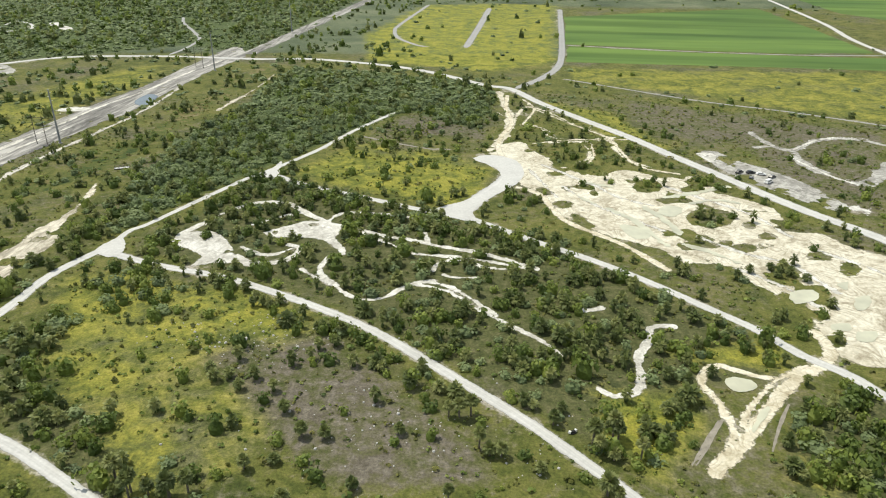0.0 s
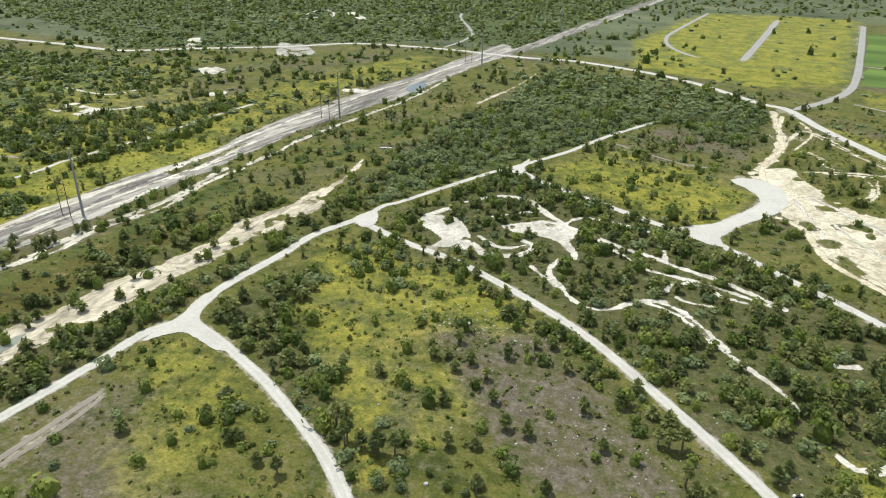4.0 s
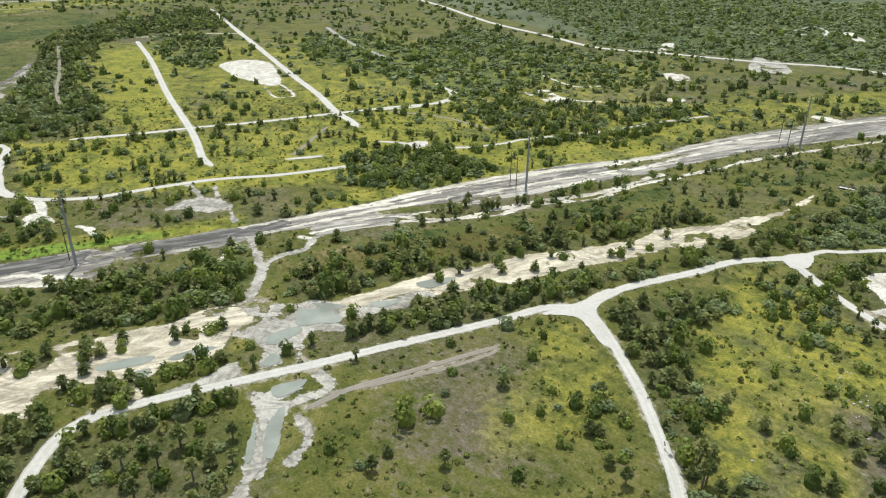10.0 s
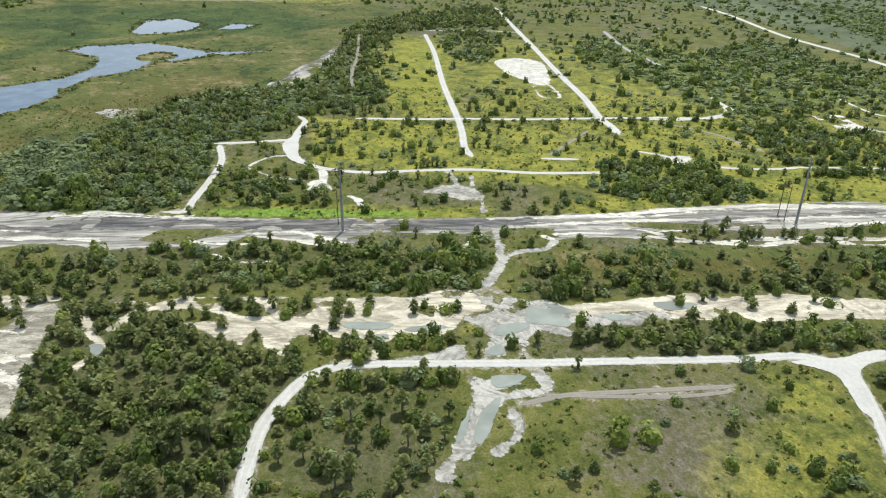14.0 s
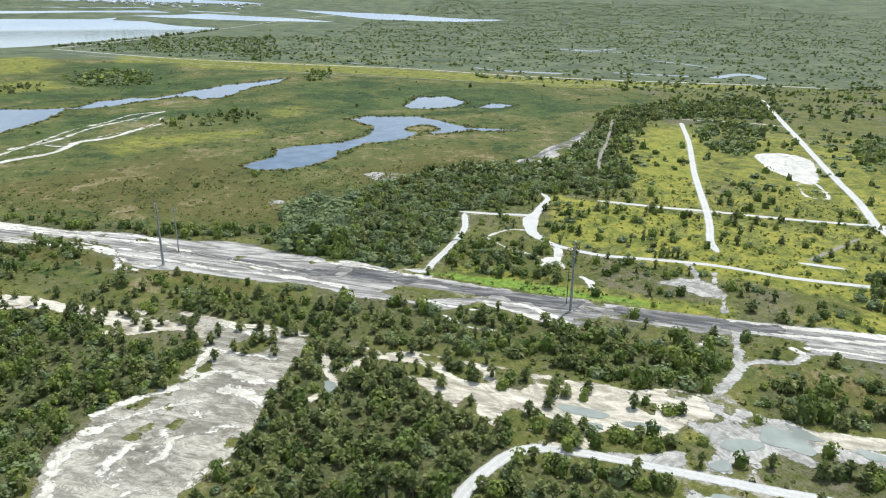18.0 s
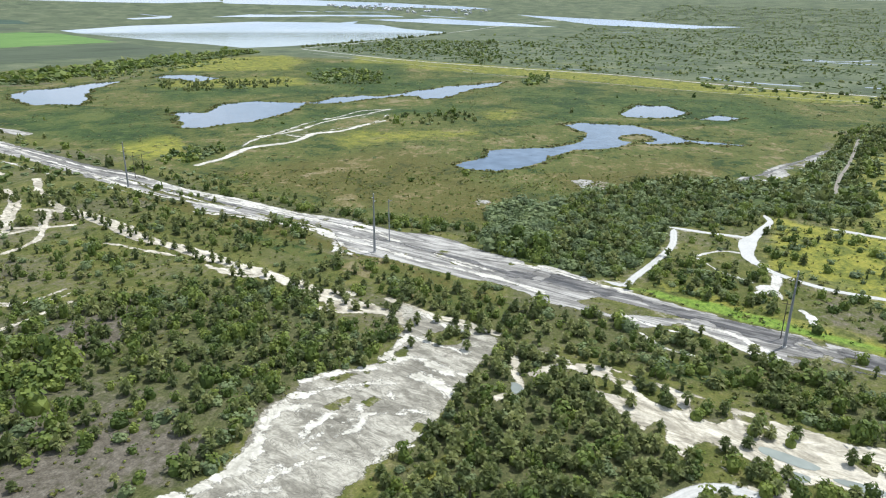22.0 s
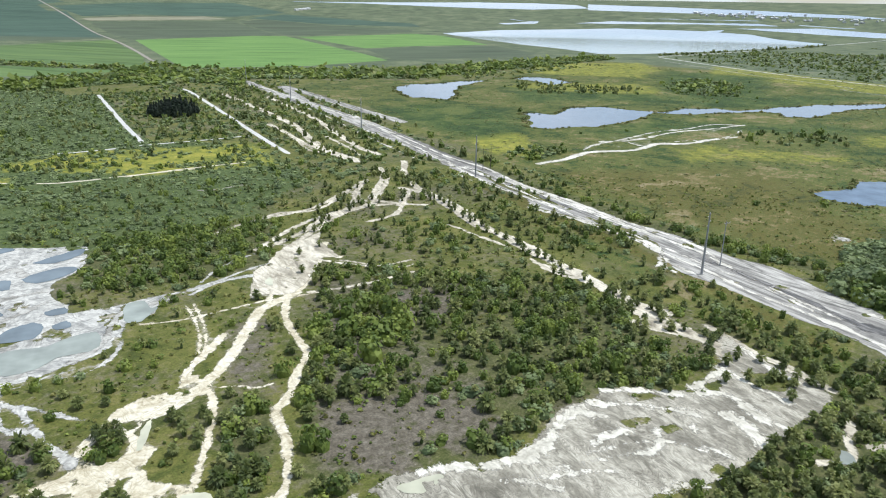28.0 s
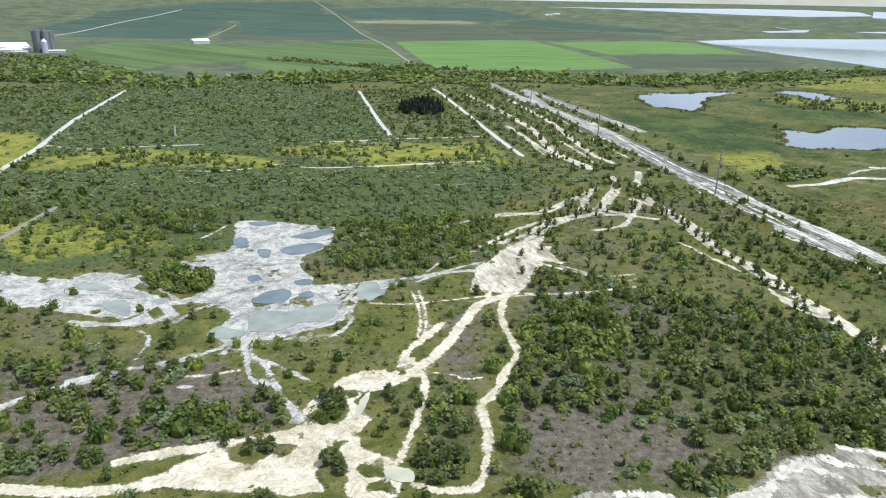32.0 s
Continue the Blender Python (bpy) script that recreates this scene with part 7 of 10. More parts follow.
p.poly([(142.8, 210.3), (149, 212.3), (144.8, 204.5), (139.8, 202.6)])
p.poly([(132.3, 188.6), (138.4, 189.2), (135.3, 183.6), (129.7, 183.7)])
p.poly([(141.8, 220.5), (147.2, 222.6), (142.8, 216.3)])
p.build()
p = Patch("white_ridge", WHITE_SAND, "drier white sand swept up between the tracks", "sand", 1.1, 5, 0.8, 0.09, 0.4)
p.line(3, [(52, 349.9), (63.9, 333.2), (74.9, 317.7), (82.5, 303.4), (95.5, 293.6)])
p.line(2.5, [(58.7, 317.3), (68.1, 296.3), (79.7, 280.5), (92.8, 266.1)])
p.line(3, [(107.7, 318.6), (119.5, 304.4), (135.8, 284.8), (143.2, 261.4)])
p.line(2.5, [(105.2, 260.8), (118, 245.4), (131.9, 236), (138.7, 214.3)])
p.line(2.5, [(109.1, 233.4), (120.8, 220.4), (127.8, 204.5)])
p.line(3, [(150, 245.8), (158.7, 236.2), (164.4, 227.1)])
p.line(2.5, [(45.2, 341), (48.9, 324.8), (53.8, 302.8)])
p.build()
p = Patch("gravel_apron", GRAVEL, "wide white gravel apron where roads meet", "sand", 0.7, 5, 0.7, 0.14, 0)
p.poly([(-390.1, -12.3), (-407, -6), (-438, -0), (-427, 2), (-397.2, -3.2), (-372.2, -5), (-353, -2.2), (-359.8, -7.5), (-371.9, -11)])
p.poly([(-2.2, 288.6), (9, 296.5), (17.7, 305.9), (25.1, 314), (29.8, 326), (28.5, 342.2), (16.9, 358.6), (27.6, 364.6), (37.6, 358.4), (42.6, 341.3), (39.2, 324.7), (28.8, 309.3), (18.4, 294.9), (13.8, 282.2), (16, 274.5), (8.9, 276.1), (-0.8, 281.1)])
p.poly([(-149.2, 136.1), (-148.7, 147.4), (-148.9, 157.6), (-150.5, 165.4), (-148.2, 169.6), (-145.5, 161.4), (-141.8, 154.4), (-136.1, 149.3), (-127.5, 144.6), (-121.7, 142.6), (-124.9, 140.4), (-134.5, 144), (-142.3, 144.6), (-146.2, 140.7)])
p.poly([(-90.8, 327.1), (-86.4, 339.9), (-83.5, 354.3), (-81.9, 340.1), (-80.4, 325), (-86.6, 327.2)])
p.poly([(-133.8, 244.2), (-131.4, 251.9), (-128.1, 257.2), (-122.6, 246.8), (-122.7, 241), (-125.9, 238)])
p.build()
p = Patch("sand_track", SAND, "thin yellow sand tracks beside the flat", "sand", 0.6, 5, 0.7, 0.06, 0.05)
p.line(4, [(47, 499), (43, 460), (44, 427), (36, 402), (31.8, 380), (32.6, 363.4)])
p.line(2.4, [(57, 489), (62, 462), (50, 424)])
p.line(2.4, [(62, 462), (75, 437), (88, 414), (98, 399)])
p.line(2.4, [(52.2, 385.6), (68.6, 391.8), (84.6, 393.8), (107.3, 394.5)])
p.line(2.6, [(98.6, 393.4), (99.5, 368.7), (100.8, 355.3), (106.3, 343.2), (120.7, 336)])
p.line(1.8, [(49, 424), (62, 417), (67, 400)])
p.line(2.4, [(84.9, 386.5), (83.5, 366.8), (77.5, 352.4)])
p.line(4, [(37.1, 315.4), (45.7, 307.7), (49.6, 289.5), (53.2, 276.5), (60.4, 266.5), (71.4, 254.6), (79, 241.5), (84.4, 231)])
p.line(2, [(37, 452), (42, 439)])
p.build()
p = Patch("puddle", MILKY, "long milky rain puddle between the tracks", "puddle", 1.7, 5, 0.6, 0.17, 0)
p.line(3.2, [(75, 289.3), (82, 278), (86.3, 264.6), (90.1, 252.2)])
p.line(2.7, [(91.5, 291.2), (96.7, 276.8), (98.4, 262.8)])
p.line(2.4, [(103.9, 303.6), (120.5, 309.6), (138.6, 318.7)])
p.line(2.4, [(62.1, 307.6), (70, 295)])
p.line(2.1, [(114.2, 297), (127.6, 301.1), (135.7, 297)])
p.line(2.4, [(96.6, 253), (105.1, 246.7), (112.1, 237.6)])
p.line(2.1, [(69.7, 323), (81.8, 317)])
p.build()
p = Patch("car_park", GREY_SAND, "bare pale ground beside the road, used as a car park", "sand", 1.6, 6, 1.0, 0.05, 0.25)
p.poly([(141.7, 371.6), (152, 374), (158.6, 358), (168.6, 345), (178.4, 327.1), (182.5, 306.2), (184.3, 293.9), (175.5, 287.1), (169.4, 296.1), (163, 305.6), (154.7, 318.6), (145.2, 338.2)])
p.line(5, [(186, 411), (187.1, 389.1), (194.6, 376), (216.2, 393.9), (233, 400), (247.6, 394.7), (255.6, 385.6), (265.8, 373)])
p.line(8, [(193.9, 376), (191.3, 354.9), (195.2, 337.6), (200.9, 325.6), (208.6, 323.6), (220.7, 334.5), (236.5, 352.5), (269.1, 378.2)])
p.line(4, [(194.6, 376), (188.2, 383.9), (177.3, 381.3)])
p.build()
p = Patch("white_bank", WHITE_SAND, "white sand scraped up beside the road", "sand", 0.8, 4, 1.0, 0.09, 0.42)
p.poly([(139.4, 369.6), (148.7, 371.9), (149.4, 362.3), (142.7, 354.6)])
p.poly([(183.7, 295.2), (194.5, 292.8), (186.1, 282.3), (177.5, 285.9)])
p.line(2.5, [(194.6, 376), (216.2, 393.9), (234, 402), (249.5, 398.1)])
p.line(3, [(189.2, 364.1), (193.3, 346), (197.9, 331.1), (204.8, 321.9)])
p.build()
p = Patch("white_bank", WHITE_SAND, "white sand laid bare beside the distant road", "sand", 2, 9, 2.6, 0.09, 0.42)
p.poly([(-456, 847), (-436, 832), (-399, 789), (-393, 770), (-429, 803)])
p.build()
p = Patch("white_bank", GREY_SAND, "pale bare yard by the junction", "sand", 1.5, 9, 2.0, 0.09, 0.42)
p.poly([(-380, 606), (-364, 595), (-342, 572), (-342, 555), (-363, 543), (-399, 602)])
p.build()
p = Patch("white_bank", WHITE_SAND, "bare sand beside a track", "sand", 1.6, 7, 1.1, 0.09, 0.42)
p.poly([(-250, 455), (-232, 462), (-231, 448), (-247, 441)])
p.poly([(-336.1, 187.3), (-332.4, 205.2), (-323, 197.1), (-325.8, 187.3)])
p.poly([(-396.1, 326.5), (-396.4, 347.9), (-374, 343.4), (-358.6, 344.8), (-364.7, 324.1), (-377.9, 325.9)])
p.poly([(-392, 470), (-384, 483), (-362, 471), (-370, 452)])
p.poly([(-495, 587), (-486, 594), (-454, 546), (-460, 540)])
p.poly([(-314, 206.2), (-313, 219.8), (-309.4, 219), (-308.5, 205.8)])
p.poly([(-334, 404), (-325, 416), (-318, 407), (-323.7, 398.1)])
p.line(4, [(-374.1, 332.9), (-358.6, 344.8), (-348.6, 356.8)])
p.build()
p = Patch("bright_clearing", WHITE_SAND, "large bright clearing of white sand", "sand", 1.6, 9, 1.5, 0.05, 0)
p.poly([(-603, 166), (-613, 192), (-594, 207), (-554, 200), (-513, 188), (-507, 175), (-528, 170), (-551, 164)])
p.line(3, [(-534, 186), (-486, 183), (-469, 179), (-472, 167), (-498, 170), (-517, 172)])
p.build()
p = Patch("mud_patch", GREY_SAND, "bare grey mud with shallow water", "sand", 1.5, 9, 0.9, 0.05, 0)
p.poly([(-301.9, 49.8), (-311.2, 62.2), (-307.6, 75.1), (-294, 78.3), (-289.7, 68), (-299.1, 59.7)])
p.line(3.5, [(-307.6, 69.6), (-323.4, 70.5), (-329.7, 69)])
p.line(3.5, [(-320.8, 79.8), (-305.6, 76.7), (-291.3, 74.9)])
p.line(3, [(-294, 78.3), (-274.5, 74.3)])
p.build()
p = Patch("sand_tracks", WHITE_SAND, "white sand tracks by the bend", "sand", 1, 9, 0.9, 0.08, 0.3)
p.poly([(-323.6, -1.5), (-329.2, 6.1), (-312.6, 11.4), (-311.1, 3.8)])
p.line(3, [(-351.8, -30.7), (-366.3, -20.2), (-368.1, -10.4)])
p.line(3, [(-349.4, -28), (-335.8, -17.2), (-328.3, -4.4), (-325.4, 5.8)])
p.line(5, [(-342.8, 6.8), (-328.8, 7.3), (-315.4, 1.5)])
p.line(4, [(-303.6, 18.2), (-299.2, 21.5), (-292.3, 22)])
p.build()
p = Patch("mud_bank", GREY_SAND, "grey mud bank at the edge of the marsh", "sand", 2, 9, 1.6, 0.05, 0.7)
p.poly([(-534, -26), (-586, -6), (-651, 19), (-694, 37), (-648, 31), (-562, 6), (-529, -11)])
p.build()
p = Patch("sand_spit", BANK_SAND, "pale sandy spit across the marsh", "sand", 2.2, 12, 1.2, 0.05, 0.5)
p.line(7.2, [(-387, -393), (-418, -393), (-452, -403), (-473, -395), (-496, -386), (-537, -394), (-558, -380), (-594, -380)])
p.line(4.0, [(-456, -410), (-480, -421), (-528, -426), (-587, -435), (-633, -429), (-678, -431), (-708, -401)])
p.line(3.2, [(-520, -415), (-516, -393), (-537, -394)])
p.line(3.2, [(-594, -380), (-636, -381), (-670, -393)])
p.line(4.8, [(-499, -429), (-536, -418), (-600, -424), (-652, -415), (-706, -411)])
p.line(3.2, [(-527, -398), (-571, -389), (-603, -377), (-634, -375)])
p.build()
p = Patch("pond", WATER, "pond reflecting the sky among reeds", "water", 4.5, 15, 1.5, 0.04, 0)
p.poly([(-478, -225), (-505, -218), (-520, -213), (-542, -219), (-555, -209), (-583, -176), (-621, -163), (-665, -172), (-699, -202), (-722, -190), (-731, -138), (-701, -104), (-678, -79), (-678, -47), (-673, -31), (-661, -76), (-638, -104), (-643, -121), (-599, -132), (-582, -158), (-547, -165), (-507, -172), (-477, -184), (-470, -203)])
p.hole([(-668, -104), (-652, -107), (-642, -118), (-642, -131), (-655, -139), (-671, -137), (-683, -126), (-681, -112)])
p.build()
p = Patch("pond", WATER, "pond reflecting the sky among reeds", "water", 4.5, 15, 2.4, 0.04, 0)
p.poly([(-804, -168), (-880, -167), (-894, -134), (-854, -105), (-814, -109), (-794, -125), (-785, -158)])
p.build()
p = Patch("pond", WATER, "pond reflecting the sky among reeds", "water", 4.5, 15, 2.5, 0.04, 0)
p.poly([(-808, -83), (-846, -68), (-838, -45), (-814, -58)])
p.build()
p = Patch("pond", WATER, "pond reflecting the sky among reeds", "water", 4.5, 15, 2.2, 0.04, 0)
p.poly([(-552, -593), (-568, -594), (-581, -569), (-606, -584), (-635, -599), (-680, -582), (-682, -566), (-686, -540), (-709, -514), (-756, -520), (-789, -500), (-795, -473), (-844, -465), (-880, -464), (-898, -451), (-937, -449), (-978, -426), (-1039, -401), (-975, -389), (-934, -406), (-888, -404), (-823, -398), (-802, -417), (-821, -438), (-807, -458), (-756, -478), (-716, -488), (-693, -522), (-656, -504), (-613, -492), (-566, -489), (-510, -505), (-498, -522), (-518, -538), (-532, -560), (-549, -572), (-550, -585)])
p.build()
p = Patch("pond", WATER, "pond reflecting the sky among reeds", "water", 4.5, 15, 2.8, 0.04, 0)
p.poly([(-571, -887), (-615, -906), (-650, -888), (-680, -899), (-710, -902), (-741, -888), (-689, -861), (-647, -841), (-632, -817), (-606, -794), (-586, -763), (-573, -757), (-552, -731), (-543, -760), (-526, -775), (-537, -823)])
p.build()
p = Patch("pond", WATER, "pond reflecting the sky among reeds", "water", 4.5, 15, 3.4, 0.04, 0)
p.poly([(-803, -887), (-840, -900), (-868, -868), (-861, -834), (-844, -797), (-795, -794), (-808, -830), (-807, -858)])
p.build()
p = Patch("lake", FLOOD, "wide rectangular lake behind a tree-lined bank", "water", 2, 40, 5.7, 0.04, 0)
p.poly([(-1676, -2267), (-1969, -2274), (-2426, -2056), (-2608, -1775), (-2637, -1570), (-2536, -1398), (-2491, -1202), (-2179, -1161), (-1729, -1169), (-1515, -1186), (-1404, -1236), (-1460, -1405), (-1493, -1620), (-1585, -1945)])
p.build()
p = Patch("crop_field", GREENCROP, "bright green crop field", "field", 1, 40, 4.2, 0.05, 0)
p.poly([(-547, -2247), (-946, -2355), (-1046, -2304), (-874, -1513), (-819, -1300), (-614, -1254), (-395, -1315)])
p.build()
p = Patch("crop_field", GREENCROP, "bright green crop field", "field", 1, 40, 5.8, 0.05, 0)
p.poly([(-1064, -2252), (-1551, -2288), (-1585, -2136), (-1389, -1651), (-1141, -1683), (-971, -1651)])
p.build()
p = Patch("crop_field", DARKCROP, "dark green crop field", "field", 1, 40, 4.7, 0.05, 0)
p.poly([(-948, -1613), (-1113, -1642), (-1370, -1603), (-1257, -1301), (-1125, -1256), (-875, -1290), (-849, -1336)])
p.build()
p = Patch("crop_field", DARKCROP, "dull green crop field in long rows", "field", 1, 40, 7.1, 0.05, 0)
p.poly([(-606, -3150), (-993, -3092), (-1144, -3030), (-1074, -2422), (-913, -2373), (-543, -2286)])
p.build()
p = Patch("crop_field", DARKCROP, "dull green crop field in long rows", "field", 1, 40, 7.9, 0.05, 0)
p.poly([(-1161, -3023), (-1289, -3070), (-1450, -2741), (-1646, -2429), (-1600, -2361), (-1080, -2376)])
p.build()
p = Patch("crop_field", TANCROP, "ploughed tan field", "field", 1, 40, 9.9, 0.05, 0)
p.poly([(-605, -3290), (-814, -3307), (-1096, -3248), (-1155, -3126), (-1008, -3136), (-615, -3194)])
p.build()
p = Patch("crop_field", BLUECROP, "dark cane field, blue-green from haze put into its colour", "field", 1, 60, 8.0, 0.05, 0)
p.poly([(432, -2607), (-120, -3430), (-668, -3964), (-577, -4172), (-32, -4114), (418, -3605), (601, -2854)])
p.build()
p = Patch("crop_field", BLUECROP, "dark cane field, blue-green from haze put into its colour", "field", 1, 60, 7.4, 0.05, 0)
p.poly([(-109, -2676), (-514, -2399), (-599, -3561), (-254, -3563), (-116, -3338)])
p.build()
p = Patch("crop_field", BLUECROP, "dark cane field, blue-green from haze put into its colour", "field", 1, 60, 7.1, 0.05, 0)
p.poly([(444, -2478), (72, -2352), (-66, -3249), (120, -3372)])
p.build()
p = Patch("crop_field", BLUECROP, "dark cane field, blue-green from haze put into its colour", "field", 1, 60, 9.2, 0.05, 0)
p.poly([(-157, -3278), (-518, -3138), (-533, -2990), (-529, -4017), (-65, -4097), (-41, -3280)])
p.build()
p = Patch("meadow", MEADOW, "light green pasture", "field", 5, 60, 4.0, 0.05, 0)
p.poly([(339, -1871), (262, -2176), (68, -2172), (-66, -2034), (-485, -2263), (-417, -1696), (-349, -1329), (-142, -1567), (80, -1478), (128, -1321), (249, -1597)])
p.build()
p = Patch("meadow", MEADOW, "light green pasture", "field", 5, 60, 3.9, 0.05, 0)
p.poly([(-65, -1581), (-193, -1427), (-313, -1305), (-268, -1276), (-130, -1288), (-52, -1327)])
p.poly([(-91, -2082), (-344, -1999), (-392, -1839), (-355, -1566), (-197, -1681), (-76, -1798)])
p.build()
p = Patch("crop_field", DARKCROP, "dull green crop field in long rows", "field", 1, 60, 7.1, 0.05, 0)
p.poly([(-39, -3219), (-524, -2944), (-491, -2362), (-368, -2312), (-190, -2331), (-21, -2367)])
p.build()
p = Patch("crop_field", BLUECROP, "dark cane field, blue-green from haze put into its colour", "field", 1, 60, 10.3, 0.05, 0)
p.poly([(-582, -3778), (-962, -3882), (-1434, -3783), (-1499, -3290), (-1210, -3203), (-837, -3395), (-624, -3352)])
p.build()
p = Patch("crop_field", BLUECROP, "dark cane field, blue-green from haze put into its colour", "field", 1, 60, 9.4, 0.05, 0)
p.poly([(-1250, -3136), (-1468, -3224), (-1811, -2674), (-1765, -2538), (-1472, -2783)])
p.build()
p = Patch("crop_field", NORTHCROP, "bright green crop field with darker rows", "field", 2, 40, 1.9, 0.05, 0)
p.poly([(108, 623), (124, 702), (221, 675), (322, 659), (409, 650), (464, 638), (412, 561), (376, 594), (250, 611)])
p.build()
p = Patch("crop_field", NORTHCROP, "bright green crop field with darker rows", "field", 2, 40, 2.2, 0.05, 0)
p.poly([(152, 910), (431, 1007), (414, 753), (408, 677), (327, 671), (224, 687), (123, 714)])
p.build()
p = Patch("crop_field", NORTHCROP, "green field beyond the road", "field", 2, 40, 3.1, 0.05, 0)
p.poly([(536, 1132), (729, 1200), (871, 1245), (602, 844), (552, 896), (520, 960)])
p.build()
p = Patch("lake", FLOOD, "distant white sheet of flooded land", "water", 9, 70, 9.3, 0.05, 0)
p.poly([(-1739, -3813), (-2092, -3554), (-2301, -3312), (-2498, -3074), (-2702, -2860), (-2981, -2727), (-3076, -2900), (-2959, -3136), (-2718, -3347)])
p.poly([(-2915, -2666), (-3200, -2191), (-3337, -1914), (-3454, -1578), (-3515, -1428), (-3565, -1631), (-3504, -2075), (-3371, -2485), (-3162, -2895)])
p.poly([(-2157, -2493), (-2360, -2457), (-2284, -2396), (-2148, -2446)])
p.poly([(-2438, -2306), (-2631, -2265), (-2796, -2052), (-3013, -1775), (-3000, -1638), (-2827, -1929), (-2565, -2176)])
p.poly([(-2569, -1774), (-2717, -1732), (-2622, -1695)])
p.poly([(-2790, -1741), (-3015, -1505), (-3013, -1129), (-2936, -892), (-2842, -1214)])
p.poly([(-3347, -1254), (-3324, -700), (-3230, -431), (-3223, -191), (-3090, -411), (-3093, -773)])
p.line(16, [(-2835, -2240), (-2977, -2034), (-3109, -1834)])
p.line(22, [(-3078, -1607), (-3097, -1408)])
p.build()
p = Patch("marsh_pool", WATER, "shallow marsh water along the dike", "water", 5, 25, 3.7, 0.05, 0)
p.line(14, [(-2311, -2584), (-2315, -2498), (-2342, -2451)])
p.line(12, [(-1306, -396), (-1298, -333)])
p.line(14, [(-1280, -136), (-1239, -75), (-1225, 7)])
p.line(14, [(-1261, 105), (-1245, 156), (-1236, 214)])
p.line(20, [(-1224, 261), (-1297, 319), (-1228, 334)])
p.line(16, [(-1805, 17), (-1754, 79), (-1751, 152)])
p.line(10, [(-2844, 334), (-2839, 467), (-2830, 540)])
p.line(8, [(-1531, 198), (-1469, 251), (-1412, 280)])
p.build()
p = Patch("dry_reed_patch", GREY_SAND, "pale patch of dead reeds on wet mud", "sand", 4, 8, 1.3, 0.05, 0.5, False)
p.poly([(-475, -128), (-482, -118), (-461, -96), (-448, -101), (-454, -114)])
p.poly([(-396.6, -172.1), (-403, -165), (-395.2, -156.5), (-386.5, -162.3)])
p.poly([(-474, -126), (-481, -114), (-465, -98), (-452, -102), (-465, -121)])
p.build()
p = Patch("mud_flat", PALE_MUD, "flooded flat of white mud with pools", "sand", 1.2, 6, 0.8, 0.05, 0.1)
p.poly([(-4.3, -399.9), (-19.1, -398.2), (-39.1, -385.8), (-56.2, -376.7), (-52.9, -357.2), (-45.9, -340.9), (-35.3, -333.3), (-30.6, -317.1), (-34.9, -302.2), (-29.4, -289.1), (-14.8, -281.6), (2.4, -290.9), (8.8, -302.7), (9.8, -316.7), (19.1, -327.2), (24.1, -336.4), (21.8, -343.4), (13.2, -346.9), (3, -349.2), (-0, -361.3), (-2.1, -379.7)])
p.poly([(9.9, -303.1), (-4.6, -297.9), (-30.3, -295.5), (-49.4, -292.1), (-67.5, -292.8), (-80.1, -290.6), (-67.7, -283.5), (-60.6, -274.6), (-52, -274.5), (-48, -266.6), (-43.2, -259.6), (-37.2, -250.8), (-26, -247.1), (-15.5, -244.5), (-7.2, -239.6), (-1.2, -235.1), (5.9, -244.4), (9.5, -253.7), (6.4, -261.4), (3.2, -268.1), (5, -277), (15.4, -280.8), (23.3, -272.8), (31, -270.4), (40.4, -268.8), (49.9, -272.3), (61, -273.9), (62.2, -281.7), (44.7, -275.4), (37.5, -280.6), (32.1, -289.7), (26.1, -293.3), (17.6, -293.3)])
p.poly([(70.1, -334.7), (61.6, -335.1), (50.1, -331), (40.8, -325.6), (29.4, -323.7), (37.9, -316.4), (41.9, -311.3), (34.9, -302.6), (28.2, -294.1), (31.9, -286.8), (39.3, -278.6), (45, -278), (53.5, -286.4), (56.9, -298.6), (66.6, -310.9)])
p.poly([(102.1, -347.3), (91.1, -338.5), (63.8, -326.3), (51.4, -319.6), (54.4, -307.1), (47.1, -281.4), (57.7, -284.3), (78.5, -298.4), (92.2, -305)])
p.line(4, [(54.5, -230.1), (45.3, -232.2), (35.7, -234.4), (22.2, -235.3), (11.6, -239.8), (2.1, -245.3)])
p.line(4, [(71.9, -219.1), (62.3, -225.7), (51.2, -228.1), (41.5, -232.3)])
p.line(2.5, [(36.3, -264.9), (32.2, -258.6), (33.3, -247.8), (35.4, -240.2)])
p.line(3.5, [(-3, -234.4), (-1.6, -226.5), (-3.6, -215.9), (-7.7, -211.8)])
p.line(3.5, [(-4.7, -231.7), (-7.8, -224.2), (-10.3, -211.6), (-11.3, -203.9), (-14.2, -192.6), (-15.5, -186.7)])
p.line(2.6, [(-8.2, -228.3), (-16.3, -217.1), (-22.8, -208.4)])
p.line(2.4, [(-44.2, -265), (-44.8, -256.2), (-38.3, -245.1), (-28.9, -238.7), (-21, -240.1)])
p.line(2, [(-15.3, -242.7), (-25.5, -243.8), (-35.5, -241.1)])
p.line(2, [(20, -217.3), (11.8, -216.1), (6.6, -221.6)])
p.line(2.4, [(14.5, -373.8), (7.6, -383), (1.7, -393.3)])
p.line(2.6, [(-78.6, -285.3), (-94.9, -294.4), (-111.4, -300.7), (-127.4, -303.6)])
p.line(4, [(-80.1, -290.6), (-97.4, -293.5), (-113.8, -291.7), (-125.5, -291.6)])
p.line(2.2, [(-87.4, -297.1), (-103.5, -311.9), (-121.3, -319.2)])
